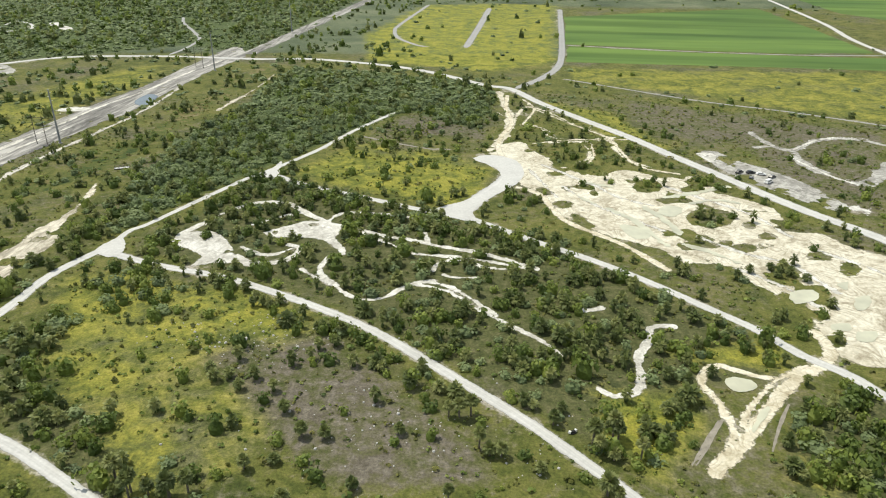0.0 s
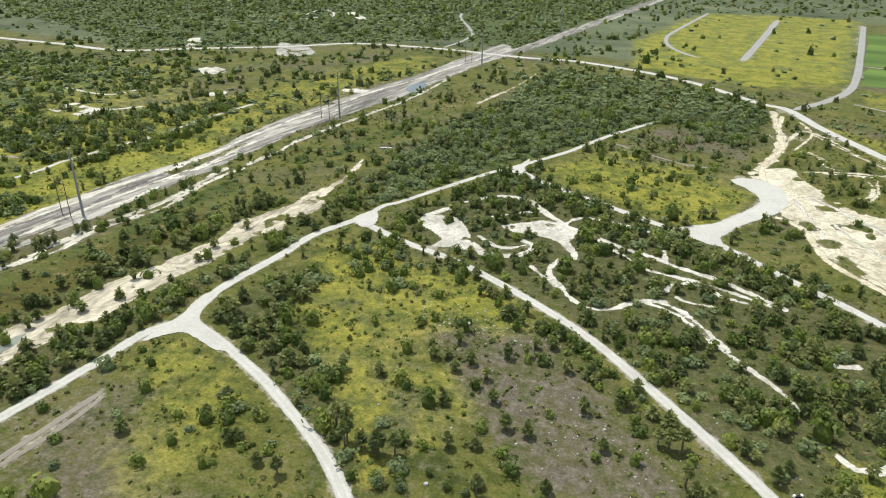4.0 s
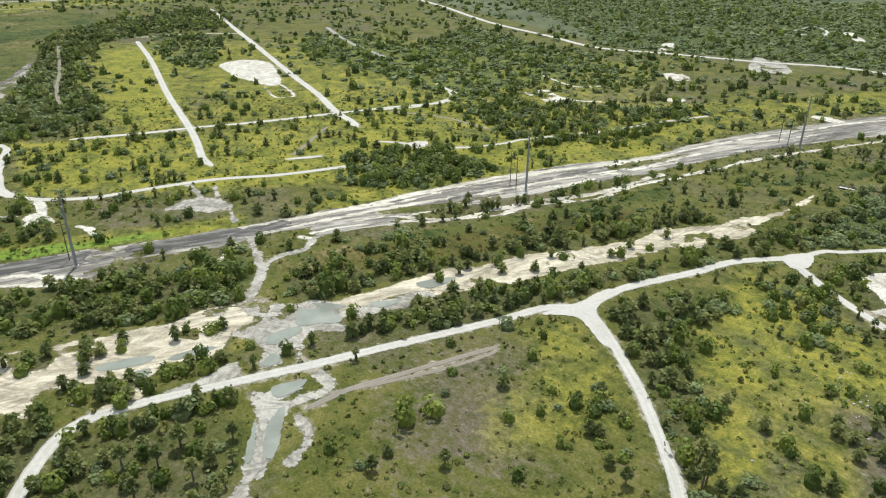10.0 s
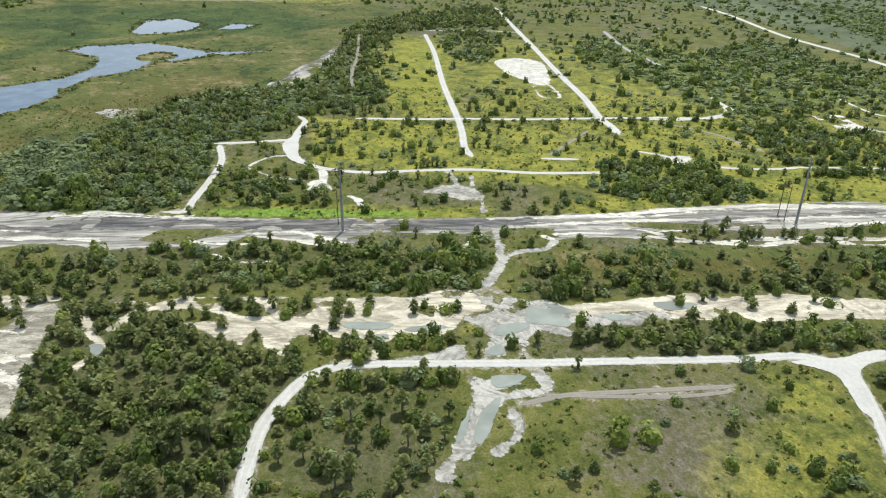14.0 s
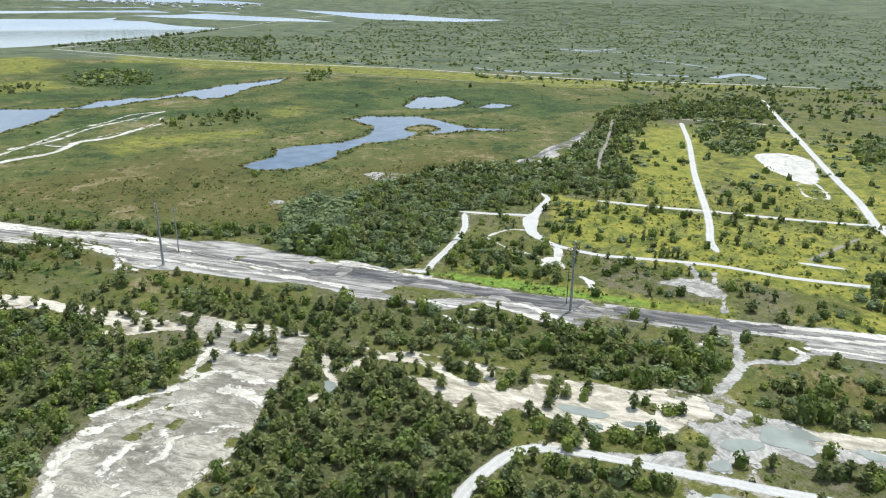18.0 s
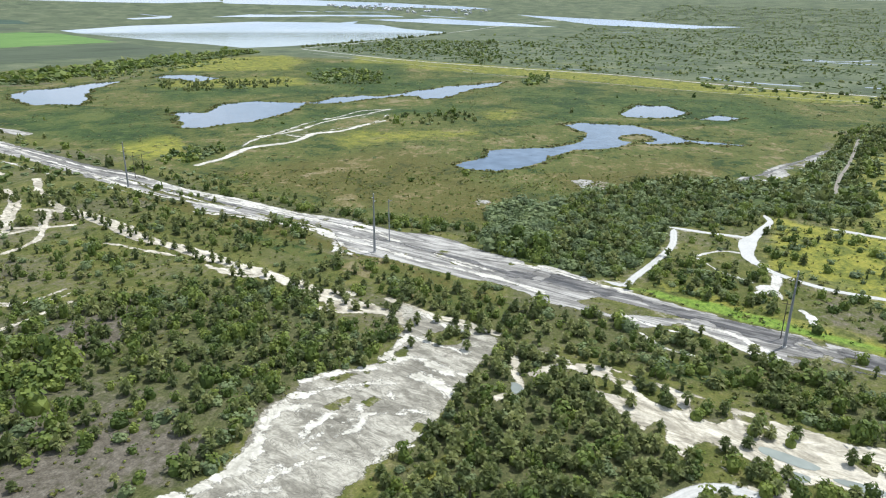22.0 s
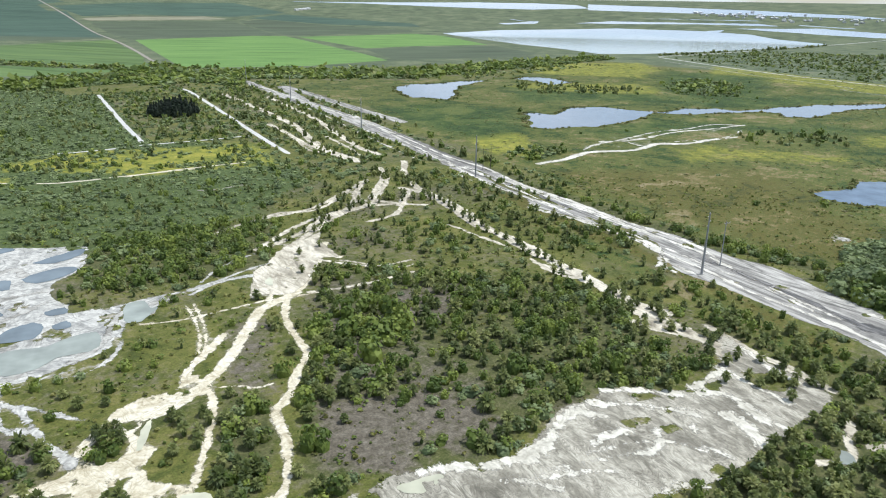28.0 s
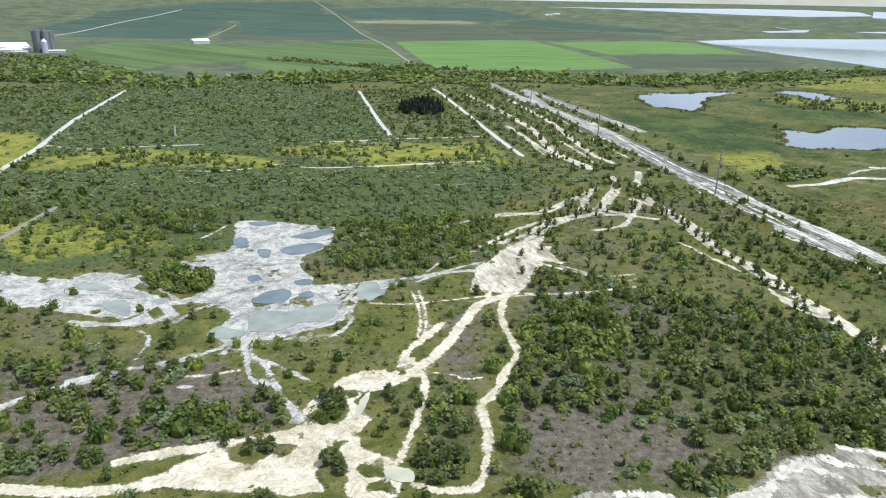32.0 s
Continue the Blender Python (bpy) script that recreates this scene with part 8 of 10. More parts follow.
p.hole([(40.5, -322.1), (29.4, -323.7), (16.7, -319.1), (10.5, -308.7), (13.3, -297.9), (24.1, -298.1), (35.2, -307)])
p.hole([(24.8, -285.9), (15.4, -286), (5.3, -281.1), (13.3, -277.2), (21, -275.1)])
p.hole([(33.6, -281.9), (30.9, -286.4), (28.3, -277.7), (31.2, -274.1)])
p.hole([(-3.4, -225.9), (-4.8, -227.4), (-6.1, -220.8), (-5, -215), (-3.5, -219.4)])
p.hole([(6.6, -363.6), (-0.3, -368.7), (-2.7, -360.4), (2.8, -355.2)])
p.hole([(10.4, -262.9), (6.4, -264), (7.5, -256.8), (9.5, -254.6)])
p.hole([(-27.5, -274.1), (-30.5, -276), (-30.1, -268.9), (-27.7, -267.5)])
p.build()
p = Patch("mud_ruts", GREY_SAND, "darker churned ruts across the white mud", "sand", 1.6, 5, 0.7, 0.11, 0.15, False)
p.line(4, [(7.6, -255.8), (-3.2, -271.3), (-11.9, -273.8)])
p.line(3.5, [(2.3, -294), (-9.4, -299.5), (-27.3, -310.8)])
p.line(4, [(-26.3, -249.5), (-38.5, -258.5), (-49.9, -281.7), (-68.2, -285.4)])
p.line(3.5, [(23.2, -268.6), (15.4, -279.7), (2.6, -284.9)])
p.line(5, [(-13.3, -356.7), (-21.9, -361.2), (-24.8, -348.2)])
p.line(3.5, [(0.8, -336.1), (-13.6, -324.7), (-31.5, -324.7)])
p.line(3, [(-6, -322), (-18.5, -323)])
p.line(4, [(65.8, -305.9), (53.9, -306.3), (40.9, -298.7)])
p.line(3.5, [(49.4, -323.9), (35.5, -312.3), (23.9, -292.6)])
p.line(4, [(6.1, -237.8), (-1.8, -246.2), (-11.9, -249.7)])
p.build()
p = Patch("puddle", PUDDLE, "grey-blue rain pool on the mud flat", "puddle", 0.7, 5, 0.7, 0.17, 0)
p.poly([(-5.9, -281.8), (-10.9, -289.2), (-20.4, -292.3), (-23.1, -284.9), (-18.8, -277.2), (-10.1, -278.5)])
p.poly([(-30.7, -364.9), (-43.1, -370.6), (-54.2, -374.2), (-51.2, -364.8), (-38.7, -359.2)])
p.poly([(-23.1, -344.4), (-31.9, -350.3), (-41.9, -351.4), (-46.6, -345.2), (-38.5, -337.3), (-27.6, -336)])
p.poly([(-10, -395.8), (-22, -396.1), (-26, -390.3), (-15.4, -387.5)])
p.poly([(-1.6, -368.2), (-8.5, -367.7), (-7.7, -353.3), (-2.4, -353.4)])
p.poly([(-12.7, -348), (-19.2, -345.8), (-16.9, -334.7), (-12.5, -337.9)])
p.poly([(-5.4, -311.3), (-10.2, -312.4), (-12.2, -306.1), (-7.4, -305)])
p.poly([(-26.1, -300.4), (-33.5, -301.3), (-32.6, -294.6), (-26.7, -295.4)])
p.poly([(-26.5, -284.9), (-31.5, -287), (-31.8, -280.5), (-27.1, -280.3)])
p.poly([(16.8, -324.9), (8.5, -322), (8.6, -316.2), (14.4, -318.3)])
p.build()
p = Patch("puddle", SILTY, "grey-green silty pool on the mud flat", "puddle", 0.7, 5, 0.7, 0.17, 0)
p.poly([(-6.3, -270.1), (-13.8, -270.2), (-22.2, -267.2), (-29.2, -270.4), (-38.3, -270.2), (-39, -261.1), (-33.5, -254.8), (-22.9, -256), (-16.1, -250.7), (-4.2, -253.5)])
p.poly([(11.5, -253.4), (7.4, -261.8), (3.6, -257.9), (-4.1, -252.6), (3.9, -248.3)])
p.poly([(-50.4, -278.3), (-54.1, -290.4), (-61.6, -289.9), (-60.8, -281.2), (-64.3, -279.9), (-54.7, -270.4), (-50.3, -272)])
p.poly([(52.8, -297.1), (44.8, -297.1), (41.2, -290.1), (41.3, -279.3), (49.8, -287.7)])
p.poly([(68.1, -320.7), (59.8, -321), (50.4, -312.5), (58.5, -311)])
p.poly([(34.3, -293.4), (27.1, -294.3), (28.9, -288)])
p.build()
p = Patch("sand_fork", SAND, "bright yellow sand worn by vehicles into broad tracks", "sand", 0.9, 5, 0.7, 0.05, 0.05)
p.poly([(-49.4, -210.9), (-56.4, -218.3), (-61.7, -212.8), (-59.9, -202.9), (-54.9, -202), (-46.2, -198.2), (-40.3, -196.7), (-34.2, -193.6), (-34.9, -184.8), (-36.8, -181.5), (-32, -175), (-30.7, -165.4), (-23.2, -171.1), (-14.7, -177.1), (-16, -187.1), (-14.8, -190.7), (-21, -198.5), (-27, -203.5), (-31.8, -209.7), (-39.9, -212)])
p.poly([(-14.9, -178.5), (-23.6, -173.7), (-32, -167.7), (-39.6, -159.4), (-39.3, -155.5), (-34.7, -144), (-22.1, -148.8), (-23.8, -157.6), (-21.8, -163.5), (-16.8, -160.3), (-15.5, -151.3), (27.9, -167.8), (21.6, -172.4), (16.3, -176.6), (7.8, -178.6), (1.8, -180.5), (-5.8, -180.4), (-12.4, -183.8)])
p.line(5.5, [(-157.6, -314.2), (-141.2, -294.5), (-128.4, -274.9), (-117.5, -263), (-109.2, -259.2), (-98.3, -254.7), (-86, -239.6), (-75.2, -225.6), (-64.9, -213.9), (-59.1, -209.5)])
p.line(4, [(-77.4, -240.5), (-66.1, -229.9), (-57.8, -221), (-54.1, -213.5)])
p.line(4.5, [(-154.4, -291.5), (-147.9, -300.8), (-141.9, -312), (-128.5, -298.9), (-117.2, -292.9)])
p.line(5, [(-129, -307.4), (-128, -290.7), (-133.7, -284.7), (-143.7, -291.9)])
p.line(3.5, [(-115.5, -288.7), (-109.8, -270.6), (-104.5, -262.2)])
p.line(5.5, [(-16.4, -182.7), (-8.5, -181), (-1, -180.9), (7.8, -180.4), (17.6, -181), (25.8, -180.7), (33.9, -180.4)])
p.line(5, [(16.2, -170.6), (23.3, -168), (31.7, -167.8), (45.8, -170.4), (63.6, -177.2), (72.5, -179.8)])
p.line(2.4, [(17.2, -223.6), (8.9, -222.9), (1.2, -223.3)])
p.line(1.6, [(-74, -276.4), (-72.2, -257.9), (-68.6, -242.1), (-64.1, -230.7)])
p.line(1.6, [(-77, -275.4), (-74.7, -257.1), (-70.7, -241.3), (-65.5, -230.2)])
p.line(3.6, [(-58.9, -202.1), (-55.7, -191), (-50.2, -179.1), (-44.6, -168.7), (-39.7, -159.9)])
p.line(4.2, [(-113.2, -262.5), (-104.6, -246.3), (-99.9, -230.7), (-98.1, -218.3), (-96.1, -208.4), (-87.6, -199), (-80.4, -189.4), (-75.2, -183.7), (-71.1, -179.8), (-69, -170.5), (-68, -164.5), (-65, -158.2)])
p.line(3.6, [(-69.3, -167), (-64.5, -156.8), (-59.8, -147.6), (-55.6, -142.8), (-46.9, -144.6), (-40.4, -148.8)])
p.line(1.6, [(-61.6, -204.4), (-67, -202.4), (-71.4, -197.5), (-77.2, -196.6)])
p.line(2.2, [(-54.1, -267.5), (-67.3, -262.7), (-86.9, -262), (-102.2, -261.7), (-119.5, -258.2), (-137.6, -255.8), (-154.3, -254.8), (-165.8, -254.3)])
p.hole([(-21.9, -193), (-25.9, -196.7), (-30, -195.1), (-30.4, -188.2), (-26, -182.4), (-22.1, -183.9)])
p.hole([(-18.7, -162.6), (-22, -164.2), (-25.1, -161.7), (-23.5, -157.7), (-19, -155.8), (-17.9, -159.4)])
p.hole([(-31.8, -199.8), (-34.6, -199.9), (-34.8, -196.6), (-32, -196.2)])
p.hole([(-41.1, -196.4), (-45.6, -197.3), (-42.3, -193.8), (-37, -190.1)])
p.hole([(5.9, -177.9), (1.8, -179.7), (-3.7, -177.8), (-4.8, -172.5), (-0.4, -169.5), (4.8, -172.5)])
p.hole([(-7.2, -176.5), (-12.5, -174.5), (-10.6, -171.7), (-8.1, -170.2)])
p.hole([(-64.6, -224.6), (-74.6, -231.9), (-70.4, -225.9), (-66.1, -222.6)])
p.build()
p = Patch("sand_web", RIDGE_SAND, "pale sand tracks that meet in a web among palms", "sand", 1.0, 5, 0.8, 0.06, 0.05)
p.poly([(-98.3, -267.2), (-103, -268.7), (-109.2, -264.4), (-116.7, -262.5), (-126.8, -270.9), (-136.5, -281.9), (-146.4, -295.1), (-154.9, -289.3), (-153, -284), (-156.8, -304.1), (-158.1, -321), (-170.5, -338.1), (-157, -328.9), (-149.8, -325.7), (-136.4, -319.7), (-127, -310.2), (-118.3, -301.5), (-111.4, -296.3)])
p.line(5.1, [(-124.3, -324.7), (-138.4, -328.8), (-155.8, -337.1), (-175.9, -353), (-188.8, -359.4), (-202.8, -366.4), (-227, -401), (-246, -421)])
p.line(3.9, [(-146.6, -374.1), (-162.5, -378.4), (-177, -371.8), (-193.4, -378.7), (-220, -401), (-240, -418)])
p.line(5.1, [(-175.2, -346.4), (-195.2, -359.3), (-211.5, -363.8), (-231, -386), (-262, -424), (-274, -448)])
p.line(4.5, [(-209, -376), (-223, -371), (-232, -356), (-243, -345)])
p.line(2.5, [(-152.3, -287.2), (-158.2, -279.2), (-163.3, -270.1), (-172.4, -262.4), (-178.7, -263)])
p.line(2.7, [(-121.9, -259.7), (-129.9, -257.6), (-142.5, -254.3), (-160.9, -254.2), (-172.5, -254.5)])
p.line(4.4, [(-112.2, -357.6), (-129, -367), (-152, -373), (-176, -375), (-196, -385), (-216, -400)])
p.line(5.1, [(-135, -314.4), (-160.9, -335.5), (-188, -355), (-213, -379), (-230, -403)])
p.line(4.4, [(-127.2, -326.6), (-146, -340.6), (-170, -355), (-200, -363), (-229, -358)])
p.line(4.6, [(-217, -364), (-241, -392), (-261, -418), (-273, -450)])
p.line(5.6, [(-230, -353), (-255, -379), (-262, -370), (-260, -343), (-255, -314)])
p.line(2.9, [(-144.4, -293.3), (-151.3, -282.5), (-163.2, -270.3), (-180.6, -268.2)])
p.build()
p = Patch("puddle", MILKY, "milky rain pool among the tracks", "puddle", 0.6, 4, 0.8, 0.17, 0)
p.poly([(-35, -193.4), (-39.5, -197.8), (-34.9, -186.6), (-31.7, -183.7)])
p.poly([(-110.2, -280.5), (-115.1, -285.5), (-112.1, -275.4)])
p.poly([(-81.4, -128.8), (-91.3, -127.8), (-95.1, -125.4), (-86.2, -123)])
p.poly([(-35.8, -157.7), (-42.2, -154.3), (-40.5, -149.5), (-34.5, -153.3)])
p.build()
p = Patch("white_ridge", RIB_SAND, "white sand spilled in ribs down the mound", "sand", 1.6, 5, 0.7, 0.11, 0, False)
p.line(3.3, [(-112.7, -111), (-119.8, -107.3), (-127.8, -103.9), (-134, -100.7)])
p.line(4.2, [(-138.1, -87.2), (-143.8, -86.3), (-148.7, -82.7)])
p.line(2.9, [(-120.8, -110.2), (-131.3, -106.7), (-142.5, -103), (-150.7, -96.5)])
p.line(3.1, [(-134.5, -109.2), (-146.7, -106.1), (-157, -100.7), (-161.8, -91.5)])
p.line(2.9, [(-158.9, -106.2), (-155.2, -100.5), (-148.7, -99.2)])
p.line(2.9, [(-170.9, -101.1), (-164.5, -93.1), (-165.5, -83.7)])
p.line(3.1, [(-106.7, -113.4), (-111.8, -110.2), (-116.2, -102.2)])
p.line(4.7, [(-230.4, -121.8), (-224.2, -108.5), (-222, -95.4)])
p.line(4.2, [(-210.1, -115.4), (-207.9, -106.9), (-206.7, -90.4)])
p.build(lambda x, y, f: MOUND(x, y, mound.field(x, y)))
p = Patch("mud_strip", MUD, "dark wet mud at the edge of the marsh", "sand", 1.5, 8, 1.6, 0.05, 0.55)
p.line(5, [(-531, -24), (-568, -7), (-623, 14), (-686, 37)])
p.line(3, [(-546, -11), (-597, 10), (-656, 34)])
p.build()
p = Patch("marsh_pool", WATER, "glint of water in the flooded scrub", "water", 6, 20, 5.1, 0.05, 0)
p.line(12, [(-1841, 10), (-1791, 80), (-1876, 149)])
p.line(12, [(-3199, 263), (-3185, 348)])
p.line(14, [(-2483, -53), (-2504, 63)])
p.line(9, [(-1665, 191), (-1683, 262)])
p.line(10, [(-2362, -312), (-2341, -238)])
p.line(8, [(-2165, 361), (-2140, 442)])
p.line(9, [(-2830, -639), (-2825, -527)])
p.build()

# ---------------------------------------------------------------- ground sheet
def build_ground():
    cols = 440
    radii = np.concatenate([[0.5, 20, 40, 55], 60 * np.exp(np.linspace(0, math.log(4970 / 60), 240))])
    ang = np.linspace(0, 2 * math.pi, cols, endpoint=False)
    A, R = np.meshgrid(ang, radii)
    X, Y = R * np.sin(A), R * np.cos(A)
    attrs = {}
    for kind, entries in ZONES.items():
        v = np.zeros(X.shape)
        for pts, soft, amount in entries:
            px_, py_ = [p[0] for p in pts], [p[1] for p in pts]
            m = (X > min(px_) - soft) & (X < max(px_) + soft) & (Y > min(py_) - soft) & (Y < max(py_) + soft)
            v[m] = np.maximum(v[m], amount * fade(-soft, soft, inside_by(X[m], Y[m], pts)))
        if kind == "sandy":
            for pts, w in TAKEN_LINES:
                px_, py_ = [p[0] for p in pts], [p[1] for p in pts]
                m = (X > min(px_) - 9) & (X < max(px_) + 9) & (Y > min(py_) - 9) & (Y < max(py_) + 9)
                v[m] = np.maximum(v[m], 0.62 * fade(w / 2 + 3.0, w / 2, line_distance(X[m], Y[m], pts)))
            for f, box, halo in TAKEN_AREAS:
                m = (X > box[0]) & (X < box[2]) & (Y > box[1]) & (Y < box[3])
                if halo and m.any():
                    v[m] = np.maximum(v[m], 0.55 * fade(-2.5, 0.8, f(X[m], Y[m])))
        attrs[kind] = v.ravel()
    n = len(radii)
    idx = np.arange(n * cols).reshape(n, cols)
    nxt = np.roll(idx, -1, axis=1)
    faces = np.stack([idx[:-1].ravel(), idx[1:].ravel(), nxt[1:].ravel(), nxt[:-1].ravel()], 1)[:, ::-1]
    V = np.column_stack([X.ravel(), Y.ravel(), rise(X, Y).ravel()])
    V[:cols, :2] = 0.0
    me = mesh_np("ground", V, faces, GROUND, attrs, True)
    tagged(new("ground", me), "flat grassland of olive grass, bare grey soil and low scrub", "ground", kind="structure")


build_ground()


# ---------------------------------------------------------------- plants
rng = np.random.default_rng(11)


def palm_crown(seed, fronds, r=1.0):
    """Arching fan fronds set in a spiral round the bud: the old ones hang, the young ones stand."""
    g = np.random.default_rng(seed)
    V, T = [], []
    for k in range(fronds):
        el = math.asin(min(0.97, max(-0.6, -0.5 + 1.5 * (k + 0.5) / fronds)))
        az = k * 2.39996 + g.uniform(-0.3, 0.3)
        out = np.array((math.cos(az), math.sin(az), 0.0))
        way = out * math.cos(el) + np.array((0, 0, math.sin(el)))
        side = np.array((-math.sin(az), math.cos(az), 0.0))
        reach, wide = r * g.uniform(0.85, 1.12), r * g.uniform(0.2, 0.3)
        bend = np.array((0, 0, -0.30 * r * g.uniform(0.7, 1.3) * math.cos(el)))
        hub, mid = way * 0.08 * r, way * 0.56 * reach + bend * 0.1
        i = len(V)
        V += [hub, mid + side * wide, mid - side * wide, mid - np.array((0, 0, 0.07 * r)),
              way * reach * 0.9 + side * wide * 1.25 + bend * 1.1, way * reach * 1.02 + bend, way * reach * 0.9 - side * wide * 1.25 + bend * 1.1]
        T += [(i, i + 1, i + 3), (i, i + 3, i + 2), (i + 1, i + 4, i + 3), (i + 3, i + 6, i + 2), (i + 1, i + 5, i + 2)]
    return np.array(V), np.array(T)


def lumpy_dome(seed, sides, rings, r=0.8, h=0.95):
    """A lumpy closed heap, unit sized, standing on the ground."""
    g = np.random.default_rng(seed)
    V, T = [(g.normal(0, 0.06), g.normal(0, 0.06), h)], []
    for k in range(rings):
        a = math.pi / 2 * (k + 1) / rings
        q = math.sin(a) if k < rings - 1 else 0.85
        for i in range(sides):
            w = 2 * math.pi * (i + 0.5 * (k % 2)) / sides
            s = r * q * g.uniform(0.82, 1.18)
            V.append((s * math.cos(w), s * math.sin(w), max(0.0, h * math.cos(a) * g.uniform(0.85, 1.12)) if k < rings - 1 else 0.0))
    T += [(0, 1 + i, 1 + (i + 1) % sides) for i in range(sides)]
    for k in range(rings - 1):
        o = 1 + k * sides
        for i in range(sides):
            a, c = o + i, o + (i + 1) % sides
            T += [(a, a + sides, c + sides), (a, c + sides, c)]
    return np.array(V), np.array(T)


def bush_crown(seed, blobs, leaves, size=0.22):
    """Leafy clumps over a rounded heap, unit sized: about 1 wide from the middle, 0 at its foot."""
    g = np.random.default_rng(seed)
    centres = np.column_stack([g.normal(0, 0.27, blobs), g.normal(0, 0.27, blobs), g.uniform(0.3, 0.72, blobs)])
    rad = g.uniform(0.38, 0.6, blobs)
    V, T = [], []
    for k in range(leaves):
        j = k % blobs
        d = g.normal(0, 1, 3)
        d[2] = abs(d[2]) * 1.2 - 0.2
        d /= np.linalg.norm(d)
        p = centres[j] + d * rad[j] * g.uniform(0.85, 1.08)
        p[2] = max(p[2], 0.03)
        a = np.cross(d, g.normal(0, 1, 3))
        a /= max(np.linalg.norm(a), 1e-6)
        b = np.cross(d, a) + d * g.uniform(-0.6, 0.6)
        s = size * g.uniform(0.7, 1.4)
        i = len(V)
        V += [p - a * s, p + b * s * 0.8 + d * 0.12 * s, p + a * s, p - b * s * 0.8 - d * 0.2 * s]
        T += [(i, i + 1, i + 2), (i, i + 2, i + 3)]
    return np.array(V), np.array(T)


def core_blob(r=0.6, h=0.9):
    """A dark inner mass that closes a crown."""
    k = 6
    V = [(0, 0, h)]
    for z, q in ((0.72 * h, 0.75), (0.25 * h, 1.0), (0.0, 0.7)):
        V += [(r * q * math.cos(2 * math.pi * i / k + z), r * q * math.sin(2 * math.pi * i / k + z), z) for i in range(k)]
    T = [(0, 1 + i, 1 + (i + 1) % k) for i in range(k)]
    for ring in range(2):
        o = 1 + ring * k
        for i in range(k):
            a, b = o + i, o + (i + 1) % k
            T += [(a, a + k, b + k), (a, b + k, b)]
    return np.array(V), np.array(T)


def joined(pieces):
    V, T, n = [], [], 0
    for v, t in pieces:
        V.append(v)
        T.append(t + n)
        n += len(v)
    return np.concatenate(V), np.concatenate(T)


def stamped(name, templates, which, xyz, scale, turn, mat, label, category):
    """Many plants joined into one mesh."""
    Vs, Ts, tints, n = [], [], [], 0
    for k, (v, t) in enumerate(templates):
        m = np.where(which == k)[0]
        if not len(m):
            continue
        c, s = np.cos(turn[m])[:, None], np.sin(turn[m])[:, None]
        sc = scale[m]
        X = (v[:, 0] * c - v[:, 1] * s) * sc[:, 0:1] + xyz[m, 0:1]
        Y = (v[:, 0] * s + v[:, 1] * c) * sc[:, 0:1] + xyz[m, 1:2]
        Z = v[:, 2] * sc[:, 1:2] + xyz[m, 2:3]
        Vs.append(np.stack([X, Y, Z], 2).reshape(-1, 3))
        Ts.append((t[None] + (n + np.arange(len(m)) * len(v))[:, None, None]).reshape(-1, 3))
        tints.append(np.repeat(np.random.default_rng(k).random(len(m)), len(v)))
        n += len(m) * len(v)
    ob = new(name, mesh_np(name, np.concatenate(Vs), np.concatenate(Ts), mat, {"tint": np.concatenate(tints)}))
    return tagged(ob, label, category, kind="stuff")


def free_of(x, y, margin):
    ok = np.ones(len(x), bool)
    for pts, w in TAKEN_LINES:
        px_, py_ = [p[0] for p in pts], [p[1] for p in pts]
        m = ok & (x > min(px_) - 20) & (x < max(px_) + 20) & (y > min(py_) - 20) & (y < max(py_) + 20)
        i = np.where(m)[0]
        if len(i):
            ok[i] &= line_distance(x[i], y[i], pts) > w / 2 + margin[i]
    for field, box, halo in TAKEN_AREAS:
        i = np.where(ok & (x > box[0]) & (x < box[2]) & (y > box[1]) & (y < box[3]))[0]
        if len(i):
            ok[i] &= field(x[i], y[i]) < -margin[i]
    return ok


def sow():
    xs, ys, palms, sizes, greys = [], [], [], [], []
    done = []
    for pts, per_ha, share, size, clump, grey in GROWTH:
        if per_ha > 100:
            per_ha *= 2.5 if np.hypot(*pts[0]) < 520 else 1.25
        px_, py_ = [p[0] for p in pts], [p[1] for p in pts]
        w, h = max(px_) - min(px_), max(py_) - min(py_)
        n = int(w * h / 1e4 * per_ha * (1 + clump))
        x, y = rng.uniform(min(px_), max(px_), n), rng.uniform(min(py_), max(py_), n)
        keep = inside_by(x, y, pts) > 0
        keep &= rng.random(n) * (1 + clump) < 1 + clump * 2.2 * (vnoise(x, y, 30, 5, 4) - 0.5) * 2.6
        for q in done:
            keep &= inside_by(x, y, q) < 0
        x, y = x[keep], y[keep]
        xs.append(x), ys.append(y)
        greys.append(rng.random(len(x)) < grey)
        palms.append(rng.random(len(x)) < share)
        sizes.append(np.clip(rng.lognormal(-0.04, 0.52, len(x)), 0.4, 2.8) * size)
        done.append(pts)
    x, y, p, s, g = (np.concatenate(q) for q in (xs, ys, palms, sizes, greys))
    ok = free_of(x, y, 0.2 + s * 0.7)
    sx, sy, ss, sp = (np.array(q) for q in zip(*SPOTS))
    for i in range(len(sx)):
        ok &= np.hypot(x - sx[i], y - sy[i]) > 1.6 * ss[i] + s
    return np.append(x[ok], sx), np.append(y[ok], sy), np.append(p[ok], sp).astype(bool), np.append(s[ok], ss), np.append(g[ok], np.zeros(len(sx), bool)).astype(bool)


px_all, py_all, is_palm, plant_size, is_grey = sow()
reach = np.hypot(px_all, py_all)

# crowns at three levels of detail
PALM_NEAR = [palm_crown(k, 44) for k in range(4)]
PALM_MID = [palm_crown(20 + k, 24) for k in range(5)]
BUSH_NEAR = [bush_crown(40 + k, 9, 420, 0.085) for k in range(4)]
